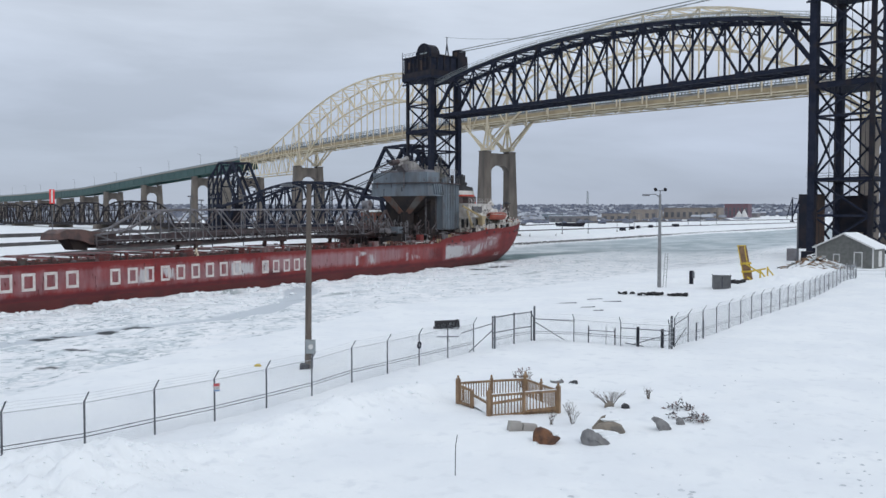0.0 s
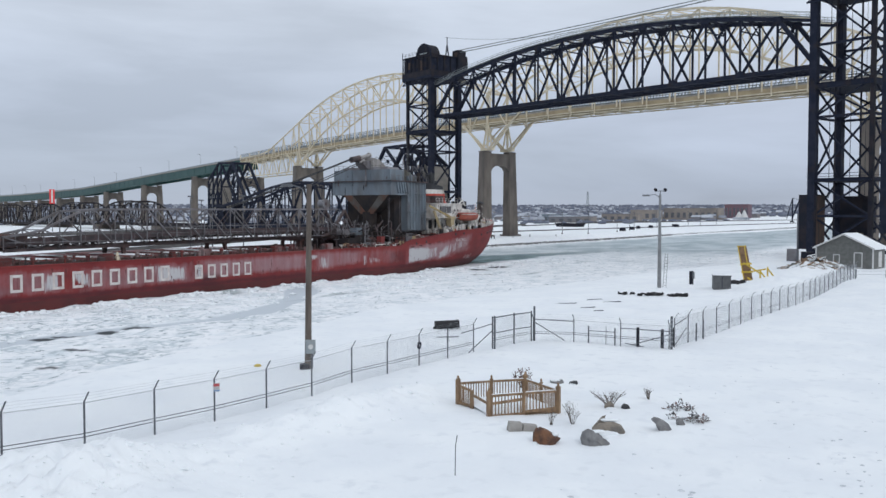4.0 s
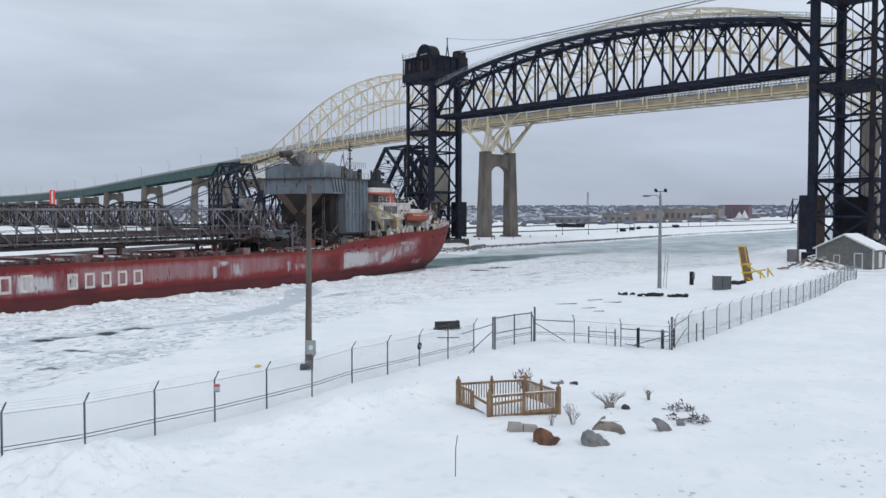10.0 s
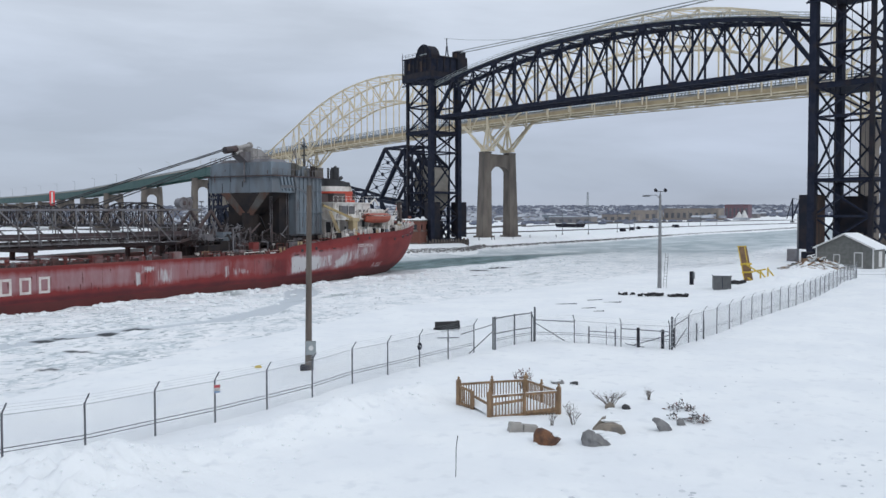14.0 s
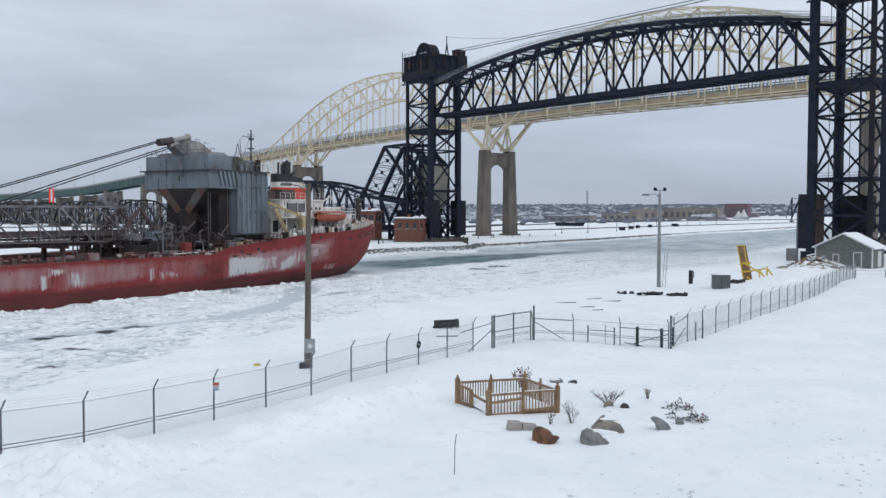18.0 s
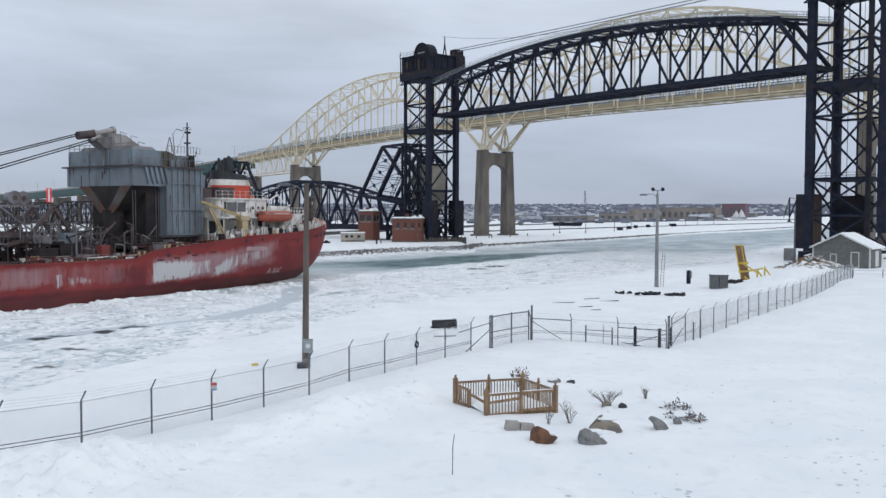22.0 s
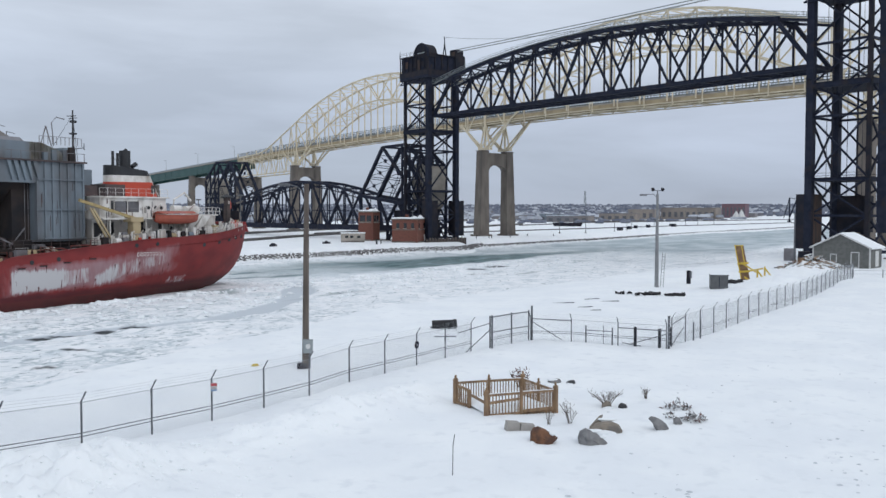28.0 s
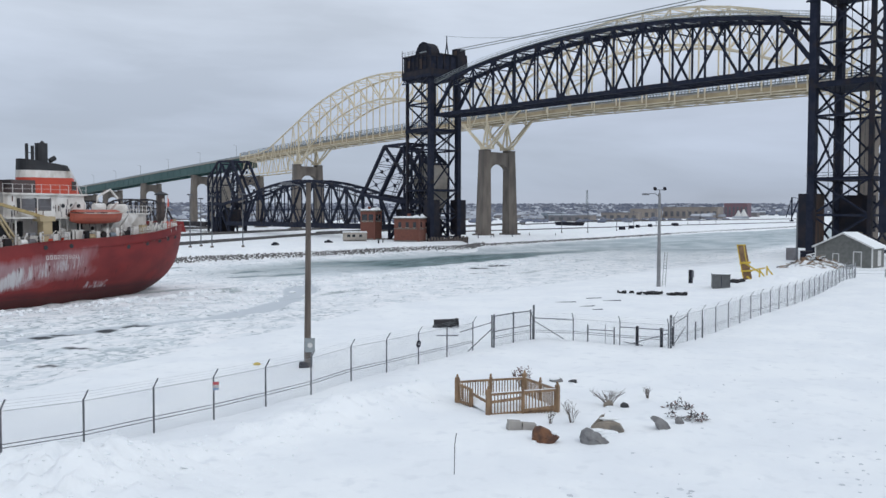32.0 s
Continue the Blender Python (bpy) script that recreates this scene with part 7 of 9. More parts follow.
part("stripe", Geo().box(-0.18, -0.35, 13.4, -0.125, 0.35, 19.2), TRIM, mark, "white stripe").matrix_basis = Matrix.Rotation(radians(57), 4, "Z")
for x, y, l, rz in ((163, 150.5, 3.0, 20), (185, 151.5, 2.2, -30)):
    g = Geo()
    for k in range(3):
        g.box(-l / 2 + k * l / 3, -0.5, 0.0, -l / 2 + (k + 0.8) * l / 3, 0.5, 0.5 + 0.3 * (k % 2), 0.08)
    solid("timber_stack", g, BLACKRUST, "low dark stack of timbers in the snow", "timber", m=pose(x, y, float(height(x, y)), 0, 0, rz))
DARKCONC = mat("dark_concrete", (0.11, 0.105, 0.105), 0.9, 0, (0.07, 0.068, 0.07), 0.3)
# low walls of the next canal over
for i, (xa, ya, xb, yb, h) in enumerate(((90, 147, 245, 206, 0.9), (245, 206, 560, 280, 1.3), (300, 189.5, 364.7, 185.1, 0.6), (364.7, 185.1, 533.2, 172.7, 0.6), (533.2, 172.7, 815, 142.8, 0.6), (711, 290, 853, 270.7, 1.8), (520, 262, 711, 290, 0.8), (853, 270.7, 1250, 215, 1.0), (120, 205, 420, 300, 1.0), (60, 250, 330, 330, 1.4))):
    solid("canal_wall", Geo().beam((xa, ya, 3.2 + h / 2), (xb, yb, 3.2 + h / 2), 0.9, h), DARKCONC, "long low dark concrete canal wall in the snow", "wall", "canal walls")

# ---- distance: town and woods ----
# woods and brick are lightened and blued: distance haze mixed into their colours
WOODS = mat("hazed_bare_winter_woods", (0.135, 0.152, 0.20), 1.0, 0, (0.21, 0.225, 0.265), 0.03, spec=0.0)
FARBRICK = mat("haze_tinted_brick", (0.17, 0.10, 0.115), 0.9, 0, (0.13, 0.10, 0.13), 0.05)
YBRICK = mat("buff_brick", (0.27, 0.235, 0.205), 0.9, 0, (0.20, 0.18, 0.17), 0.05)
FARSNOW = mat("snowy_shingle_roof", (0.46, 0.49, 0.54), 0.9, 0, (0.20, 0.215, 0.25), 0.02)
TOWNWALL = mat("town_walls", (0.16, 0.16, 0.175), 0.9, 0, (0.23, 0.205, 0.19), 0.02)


def far_height(x, y):
    return float(np.interp(math.hypot(x, y), (1150, 1500, 2000, 2700, 4200), (2.4, 7, 17, 30, 36)))


rnd = random.Random(21)
woods, town, roofs = Geo(), Geo(), Geo()
for i in range(7600):
    ang = radians(rnd.uniform(-2, 66))
    r = rnd.uniform(0, 1) ** 0.8 * 1700 + 1150
    x, y = r * math.cos(ang), r * math.sin(ang)
    if y < 330 + 0.1 * x and r < 1500:
        continue
    h = rnd.uniform(4, 9) * (0.7 + 0.00016 * r)
    w = rnd.uniform(6, 15)
    z = far_height(x, y)
    woods.ball((x, y, z + h * 0.45), w * 0.5, w * 0.5, h * 0.6, 6, 4, 0.22, i)
for i in range(1500):
    ang = radians(rnd.uniform(4, 62))
    r = rnd.uniform(1150, 2600) if i < 1150 else rnd.uniform(860, 1250)
    x, y = r * math.cos(ang), r * math.sin(ang)
    if y < (300 if i < 1150 else 250):
        continue
    if i >= 1150 and 10.5 < math.degrees(ang) < 22:
        continue
    w, d, h = (rnd.uniform(6, 18), rnd.uniform(6, 12), rnd.uniform(3, 6)) if i < 1150 else (rnd.uniform(4, 9), rnd.uniform(4, 8), rnd.uniform(1.8, 3.5))
    z = far_height(x, y)
    town.box(x - w / 2, y - d / 2, z - 2, x + w / 2, y + d / 2, z + h)
    roofs.prism([(x - w / 2 - 0.5, z + h), (x + w / 2 + 0.5, z + h), (x, z + h + rnd.uniform(2, 4))], y - d / 2 - 0.5, y + d / 2 + 0.5)
scrub = Geo()
for i in range(420):
    ang = radians(rnd.uniform(6, 60))
    r = rnd.uniform(640, 1150)
    x, y = r * math.cos(ang), r * math.sin(ang)
    if y < 250:
        continue
    h = rnd.uniform(0.8, 3.2)
    scrub.ball((x, y, 3.2 + h * 0.4), rnd.uniform(1.5, 6), rnd.uniform(1.5, 6), h * 0.6, 6, 4, 0.25, i)
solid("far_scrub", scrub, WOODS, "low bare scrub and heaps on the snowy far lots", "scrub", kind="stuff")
# the grey-blue of these trees is air haze put in the material
solid("far_woods", woods, WOODS, "band of bare winter woods on the horizon, tinted grey-blue for haze", "woods", kind="stuff")
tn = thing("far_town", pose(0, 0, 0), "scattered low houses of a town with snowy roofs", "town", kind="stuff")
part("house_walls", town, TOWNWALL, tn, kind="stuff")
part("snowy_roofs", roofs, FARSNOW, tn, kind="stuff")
g = Geo()
hill = [(a, r) for r in (1150, 1500, 2000, 2700, 4200) for a in range(-20, 100, 4)]
pts = [(r * math.cos(radians(a)), r * math.sin(radians(a)), {1150: 2.0, 1500: 6.5, 2000: 16.5, 2700: 29, 4200: 35}[r] + (1.5 * math.sin(a * 0.7 + r) if r > 1600 else 0)) for a, r in hill]
m = 30
g.hull(pts, [(i * m + j, i * m + j + 1, (i + 1) * m + j + 1, (i + 1) * m + j) for i in range(4) for j in range(m - 1)])
solid("backdrop", g, SNOW, "low snowy rise on the far shore", "hills", kind="structure")


# paler and bluer than the near glass, with haze painted in
FARGLASS = mat("hazed_far_window", (0.075, 0.08, 0.095), 0.5, 0, (0.11, 0.11, 0.12), 0.2)


def far_block(name, x, y, rz, wx, wy, h, material, label, rows_=1, cols=6, roof=SNOW):
    th = thing(name, pose(x, y, 3.0, 0, 0, rz), label, "building")
    part("wall", Geo().box(-wx / 2, -wy / 2, -1, wx / 2, wy / 2, h), material, th)
    part("roof", Geo().box(-wx / 2 - 0.6, -wy / 2 - 0.6, h, wx / 2 + 0.6, wy / 2 + 0.6, h + 0.9), roof, th)
    for r in range(rows_):
        for c in range(cols):
            u = -wy / 2 + wy * (c + 0.25) / cols
            part("window", Geo().box(-wx / 2 - 0.3, u, h * (0.22 + 0.6 * r / rows_), -wx / 2 + 0.1, u + wy * 0.5 / cols, h * (0.25 + 0.6 * r / rows_) + h * 0.42 / rows_), FARGLASS, th)
    return th


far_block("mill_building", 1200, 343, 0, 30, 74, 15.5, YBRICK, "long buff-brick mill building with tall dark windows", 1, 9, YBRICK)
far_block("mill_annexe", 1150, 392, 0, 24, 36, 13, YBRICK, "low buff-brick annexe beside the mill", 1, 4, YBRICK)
far_block("office_block", 1345, 318, 0, 24, 34, 22, FARBRICK, "plain red-brick block of several storeys", 3, 6, FARBRICK)
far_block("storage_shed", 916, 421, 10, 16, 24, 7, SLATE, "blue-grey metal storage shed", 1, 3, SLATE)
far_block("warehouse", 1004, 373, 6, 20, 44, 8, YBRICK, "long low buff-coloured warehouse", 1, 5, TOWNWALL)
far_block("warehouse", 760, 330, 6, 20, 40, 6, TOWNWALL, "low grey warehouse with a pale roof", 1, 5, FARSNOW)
tent = thing("peaked_tent", pose(1240, 288, 3.2), "white canvas tent with two tall peaks", "tent")
for yy, h in ((4, 12), (-3, 14)):
    part("canvas_peak", Geo().tube((0, yy, 3.5), (0, yy, h), 5.5, 0.3, 8), TRIM, tent)
part("canvas_skirt", Geo().box(-6, -9, 0, 6, 11, 3.6, 0.5), FARSNOW, tent)
radio = thing("radio_tower", pose(2059, 855, 12), "thin grey lattice radio tower on the skyline", "tower")
for dx, dy in ((-3, -3), (3, -3), (3, 3), (-3, 3)):
    bar("leg", radio, (dx, dy, 0), (dx * 0.35, dy * 0.35, 55), 0.6, RAIL)
for k in range(5):
    bar("brace", radio, (-3 + 0.3 * k, -3, 11 * k), (3 - 0.3 * k, 3, 11 * (k + 1)), 0.7, RAIL)
derrick = thing("derrick", pose(900.6, 161.8, 3) @ Matrix.Scale(1.4, 4), "black steel derrick standing by the channel", "crane")
bar("mast", derrick, (0, 0, 0), (0, 0, 17), 0.8, BLACK)
bar("jib", derrick, (0, 0, 3), (-2, -5, 16), 0.7, BLACK)
bar("back_stay", derrick, (0, 0, 17), (2, 4, 3), 0.5, BLACK)
bar("tie", derrick, (0, 0, 17), (-2, -5, 16), 0.3, BLACK)
part("base", Geo().box(-1.2, -1.2, -2, 1.2, 1.2, 1.2), BLACKRUST, derrick)
barge = solid("barge", Geo().prism([(-9, 3.2), (9, 3.2), (10.5, 5.6), (-10.5, 5.6)], -3, 3), BLACKRUST, "dark flat work barge frozen in", "barge", m=pose(518, 227, 0, 0, 0, 70))
for x, y, l in ((405, 150, 2.6), (440, 158, 3), (540, 165, 3), (560, 172, 4), (500, 168, 3.4), (470, 165, 1.6)):
    solid("mooring_block", Geo().box(-l / 2, -1.0, 0, l / 2, 1.0, 1.6, 0.12), BLACKRUST, "dark mooring block on the snowy pier", "block", "mooring blocks", m=pose(x, y, float(height(x, y)), 0, 0, rnd.uniform(-30, 30)))

fence_q = thing("timber_palisade", RAILWAY @ pose(1.8, 10.6, 3.1), "low weathered timber palisade at the foot of the tower", "fence")
rnd = random.Random(201)
for k in range(43):
    part("board", Geo().box(0.0, -13.4 + 0.36 * k, -1.6, 0.16, -13.08 + 0.36 * k, rnd.uniform(1.0, 1.7)), POLEWOOD if k % 3 else BLACKRUST, fence_q)
for k in range(10):
    x, y = rnd.uniform(188, 300), rnd.uniform(0, 1)
    yy = float(bank_line(x)) + 3.5 + 3.5 * y
    solid("bank_post", Geo().tube((0, 0, -0.4), (0, 0, rnd.uniform(0.6, 1.3)), 0.14, 0.12, 8), BLACKRUST, "short dark mooring post on the snowy bank", "post", "bank posts", m=pose(x, yy, float(height(x, yy))))

# ---- near lot ----
def gz(x, y):
    return float(height(x, y))


WIRE = mat("galvanised_wire", (0.38, 0.40, 0.42), 0.6, 0.3, (0.30, 0.32, 0.34), 6.0)


def fence_run(line, label, posts, h=1.75, arm=(0.03, -0.22), mesh_on=True, cables_=True, thick=0.036, cable=0.014):
    """A chain-link fence: posts with raked barbed-wire arms, netting and two ground cables."""
    th = thing("chain_link_fence", pose(line[0][0], line[0][1], gz(*line[0])), label, "fence", "chain-link fences")
    ox, oy, oz = line[0][0], line[0][1], gz(*line[0])
    P = lambda x, y, z: (x - ox, y - oy, z - oz)
    tops = []
    for (x, y) in posts:
        z = gz(x, y)
        rod("post", th, P(x, y, z - 0.35), P(x, y, z + h), thick, GALV)
        if arm:
            part("barb_arm", Geo().beam(P(x, y, z + h - 0.03), P(x + arm[0], y + arm[1], z + h + 0.34), 0.05, 0.03), GALV, th)
        tops.append((x, y, z))
    net = Geo()
    for (xa, ya, za), (xb, yb, zb) in zip(tops, tops[1:]):
        L = math.hypot(xb - xa, yb - ya)
        at = lambda u, v: P(xa + (xb - xa) * u / L, ya + (yb - ya) * u / L, za + (zb - za) * u / L + v)
        if arm:
            for k in range(3):
                o = (k + 0.6) / 3
                q = lambda x, y, z: P(x + arm[0] * o, y + arm[1] * o, z + h + 0.34 * o)
                part("barbed_wire", Geo().beam(q(xa, ya, za), q(xb, yb, zb), 0.0055), WIRE, th)
        part("top_wire", Geo().beam(at(0, h - 0.06), at(L, h - 0.06), 0.02), WIRE, th)
        if cables_:
            for v, sag in ((0.62, 0.0), (0.50, 0.0)):
                part("ground_cable", Geo().path([at(L * f_, v - sag * math.sin(math.pi * f_)) for f_ in (0, 0.5, 1)], cable, 5), BLACK, th, "dark slack cable")
        if mesh_on:
            d = mesh_on
            n = int(L / d)
            hh = h - 0.06
            for k in range(-int(hh / d), n):
                for sg in (1, -1):
                    u0, u1 = k * d, k * d + hh
                    lo, hi = max(u0, 0), min(u1, L)
                    if hi <= lo:
                        continue
                    v0, v1 = (lo - u0), (hi - u0)
                    if sg < 0:
                        v0, v1 = hh - v0, hh - v1
                    net.beam(at(lo, v0), at(hi, v1), d * 0.034)
    if mesh_on:
        part("wire_netting", net, WIRE, th, "fine galvanised netting", kind="stuff")
    return th, P


runA = [(12.9, 26.5)] + [(15.95 + 3.0 * k, 26.42) for k in range(11)]
fA, PA = fence_run(runA, "galvanised chain-link fence with raked barbed-wire arms, deep in snow", runA, mesh_on=0.11)
sgn_ = part("fence_sign", Geo().box(-0.13, -0.012, 0.06, 0.13, 0.012, 0.40), TRIM, fA, "small red, white and blue notice")
sgn_.matrix_basis = pose(*PA(runA[4][0] + 0.05, runA[4][1] - 0.07, gz(*runA[4]) + 1.15), 0, 0, -40)
SIGNRED = mat("sign_red", (0.45, 0.07, 0.08), 0.5)
SIGNBLUE = mat("sign_blue", (0.10, 0.22, 0.42), 0.5)
part("sign_band", Geo().box(-0.12, -0.02, 0.27, 0.12, -0.013, 0.385), SIGNRED, sgn_)
part("sign_band", Geo().box(-0.12, -0.02, 0.075, 0.12, -0.013, 0.13), SIGNBLUE, sgn_)
for k in range(2):
    part("sign_bar", Geo().box(-0.08, -0.02, 0.16 + 0.05 * k, 0.08, -0.013, 0.175 + 0.05 * k), GALV, sgn_)
part("cable_reel", Geo().path([PA(runA[9][0] - 0.1, runA[9][1] - 0.08, gz(*runA[9]) + 1.3) for _ in range(1)] + [PA(runA[9][0] - 0.1 + 0.16 * math.sin(a), runA[9][1] - 0.08, gz(*runA[9]) + 1.14 + 0.16 * math.cos(a)) for a in np.linspace(0.3, 6.2, 10)], 0.05, 6), BLACK, fA, "coil of black cable hung on a post")
bracket = runA[10]
part("cross_arm", Geo().beam(PA(bracket[0] - 0.4, bracket[1] + 0.5, gz(*bracket) + 1.25), PA(bracket[0] + 0.4, bracket[1] - 0.5, gz(*bracket) + 1.25), 0.05).beam(PA(bracket[0], bracket[1], gz(*bracket) + 1.0), PA(bracket[0], bracket[1], gz(*bracket) + 1.25), 0.07), GALV, fA)
# gate leaf and corner
runG = [(47.4, 25.9), (50.0, 25.75), (52.2, 25.6)]
fG, PG = fence_run(runG, "chain-link gate panel with heavy posts at the fence corner", runG, h=2.0, arm=None, mesh_on=0.13, thick=0.05)
for (xa, ya), (xb, yb) in zip(runG, runG[1:]):
    for v in (1.9, 0.95):
        rod("gate_rail", fG, PG(xa, ya, gz(xa, ya) + v), PG(xb, yb, gz(xb, yb) + v), 0.03, GALV)
rod("heavy_post", fG, PG(47.4, 25.75, gz(47.4, 25.9) - 0.3), PG(47.4, 25.75, gz(47.4, 25.9) + 2.05), 0.06, GALV)
rod("heavy_post", fG, PG(52.35, 25.45, gz(52.2, 25.6) - 0.3), PG(52.35, 25.45, gz(52.2, 25.6) + 2.3), 0.07, GALV)
rod("brace_pipe", fG, PG(47.3, 25.8, gz(47.4, 25.9) + 1.2), PG(45.0, 26.2, gz(45, 26.2) + 0.1), 0.03, GALV)
rod("gate_rail", fG, PG(44.2, 26.27, gz(44.2, 26.3) + 1.35), PG(47.4, 25.9, gz(47.4, 25.9) + 1.55), 0.028, GALV)
runB = [(52.3, 25.5), (53.0, 22.9), (53.0, 19.7), (53.1, 16.6)]
fB, PB = fence_run(runB, "low chain-link fence across the lot between two corner posts", runB, h=1.5, arm=(-0.24, 0.0), mesh_on=0.15)
for a, b_ in ((((52.3, 25.5), 1.45), ((53.0, 22.9), 1.35)), (((53.0, 19.7), 1.15), ((53.1, 16.6), 1.1)), (((52.3, 25.5), 1.3), ((52.8, 23.5), 0.1)), (((53.1, 16.6), 0.9), ((53.0, 19.0), 0.1)), (((53.0, 19.4), 0.2), ((53.0, 18.2), 0.05))):
    rod("brace_pipe", fB, PB(a[0][0], a[0][1], gz(*a[0]) + a[1]), PB(b_[0][0], b_[0][1], gz(*b_[0]) + b_[1]), 0.028, GALV)
for x, y, h in ((53.05, 21.9, 1.1), (53.05, 20.1, 1.1), (53.05, 20.7, 1.2)):
    rod("short_post", fB, PB(x, y, gz(x, y) - 0.3), PB(x, y, gz(x, y) + h), 0.05 if h < 1.15 else 0.02, GALV)
rod("gate_rail", fB, PB(53.05, 21.9, gz(53, 21.9) + 0.8), PB(53.05, 20.1, gz(53, 20) + 0.85), 0.025, GALV)
rod("corner_post", fB, PB(53.1, 16.45, gz(53.1, 16.5) - 0.4), PB(53.1, 16.45, gz(53.1, 16.5) + 2.05), 0.08, GALV)
for k in range(7):
    part("post_band", Geo().tube(PB(53.1, 16.45, gz(53.1, 16.5) + 0.2 + 0.27 * k), PB(53.1, 16.45, gz(53.1, 16.5) + 0.25 + 0.27 * k), 0.1), WIRE, fB)
runC = [(54.0, 16.55)] + [(56.6 + 2.99 * k, 16.45 - 0.0 * k - 1.6 * min(k / 12, 1)) for k in range(25)]
fC, PC = fence_run(runC, "long galvanised chain-link fence with raked arms receding over snow", runC, h=1.85, arm=(0.03, -0.24), mesh_on=0.16, cable=0.009)
rod("brace_pipe", fC, PC(54.0, 16.55, gz(54, 16.5) + 1.4), PC(56.6, 16.45, gz(56.6, 16.4) + 1.7), 0.028, GALV)
for x, y, h in ((57.6, 16.2, 1.2), (58.9, 16.1, 1.3)):
    rod("short_post", fC, PC(x, y, gz(x, y) - 0.3), PC(x, y, gz(x, y) + h), 0.05, GALV)
rod("brace_pipe", fC, PC(54.0, 16.55, gz(54, 16.5) + 0.1), PC(56.4, 16.5, gz(56.6, 16.4) + 1.0), 0.028, GALV)
for x, y, h in ((53.1, 18.6, 1.2), (53.3, 17.1, 1.15), (54.3, 16.75, 1.15)):
    solid("bollard", Geo().tube((0, 0, -0.3), (0, 0, h), 0.1, 0.1, 12).ball((0, 0, h), 0.1, 0.1, 0.05, 12, 4), BLACKRUST, "thick black steel guard bollard in the snow", "bollard", "guard bollards", m=pose(x, y, gz(x, y)))
for x, y, h in ((126, 9.2, 1.2), (128, 7.2, 1.2), ):
    solid("short_post", Geo().tube((0, 0, -0.3), (0, 0, h), 0.09, 0.09, 10), BLACKRUST, "short dark post standing in snow", "post", m=pose(x, y, gz(x, y)))
rail_ = thing("wire_barrier", pose(124, 12, gz(124, 12)), "low wire barrier between short posts", "fence")
for v in (0.5, 0.95):
    part("strand", Geo().beam((0.5, 2.5, v), (5.5, -8, v), 0.03), WIRE, rail_)
for k in range(4):
    rod("post", rail_, (0.5 + 1.6 * k, 2.5 - 3.4 * k, -0.3), (0.5 + 1.6 * k, 2.5 - 3.4 * k, 1.1), 0.05, GALV)

# timber enclosure round a planting bed
CA, CA2, CB, CC, CD, CE, CF, CG = (32.94, 19.72), (32.58, 18.80), (31.31, 17.26), (32.56, 16.30), (33.77, 15.29), (35.35, 17.62), (34.17, 18.72), (34.56, 16.46)
planter = thing("timber_enclosure", pose(33.3, 17.5, gz(33.3, 17.5)), "square treated-pine railing round a snowed-in planting bed, open at one side", "railing")
TOP = 4.16 - gz(33.3, 17.5)


def PP(c, z):
    return (c[0] - 33.3, c[1] - 17.5, z)


for i, c in enumerate((CA, CA2, CB, CC, CD, CE, CF, CG)):
    big = c in (CB, CD, CE, CA)
    w = 0.17 if big else 0.12
    x, y, _ = PP(c, 0)
    hh = TOP + (0.13 if big else 0.06) - (0.25 if c == CA2 else 0)
    po = part("post", Geo().hull([(x - w / 2, y - w / 2, -0.5), (x + w / 2, y - w / 2, -0.5), (x + w / 2, y + w / 2, -0.5), (x - w / 2, y + w / 2, -0.5), (x - w / 2, y - w / 2, hh), (x + w / 2, y - w / 2, hh), (x + w / 2, y + w / 2, hh), (x - w / 2, y + w / 2, hh)],
                                 [(0, 3, 2, 1), (4, 5, 6, 7), (0, 1, 5, 4), (1, 2, 6, 5), (2, 3, 7, 6), (3, 0, 4, 7)]), WOOD, planter)
    if c != CA2:
        part("finial", Geo().tube((x, y, hh), (x, y, hh + 0.05), w * 0.62, w * 0.45, 8).ball((x, y, hh + 0.11), 0.055, 0.055, 0.07, 8, 5), WOOD, po)
for a, b_, n in ((CA, CF, 12), (CF, CE, 11), (CE, CG, 10), (CG, CD, 10), (CD, CC, 10), (CC, CB, 10), (CA, CA2, 6)):
    drop = 0.05 if b_ != CA2 else 0.12
    for z, hh in ((TOP - drop, 0.1), (0.12, 0.09)):
        bar("rail", planter, PP(a, z), PP(b_, z - (0.12 if b_ == CA2 and z > 0.5 else 0)), 0.05, WOOD, hh)
    if b_ != CA2:
        bar("snow_strip", planter, PP(a, TOP - drop + 0.062), PP(b_, TOP - drop + 0.062), 0.045, SNOW, 0.022)
    for k in range(1, n + 1):
        f_ = k / (n + 1)
        x, y = a[0] + (b_[0] - a[0]) * f_, a[1] + (b_[1] - a[1]) * f_
        bar("baluster", planter, PP((x, y), -0.1), PP((x, y), TOP - drop - 0.02), 0.036, WOOD)
for z in (0.1, 0.2):
    bar("front_board", planter, PP(CC, z), PP(CD, z + 0.02), 0.05, WOOD, 0.085)
for a, b_ in ((CC, CD), (CB, CC), (CA2, CB)):
    bar("kick_board", planter, PP(a, 0.18 if a == CC else 0.62), PP(b_, 0.24 if a == CC else (0.72 if a == CB else 0.62)), 0.045, WOOD, 0.11)
ring_ = [CA, CF, CE, CG, CD, CC, CB, CA2]
mid_ = (sum(c[0] for c in ring_) / 8, sum(c[1] for c in ring_) / 8)
inner = [PP((mid_[0] + (c[0] - mid_[0]) * f_, mid_[1] + (c[1] - mid_[1]) * f_), z_) for f_, z_ in ((0.95, 0.12), (0.80, 0.34), (0.5, 0.44)) for c in ring_]
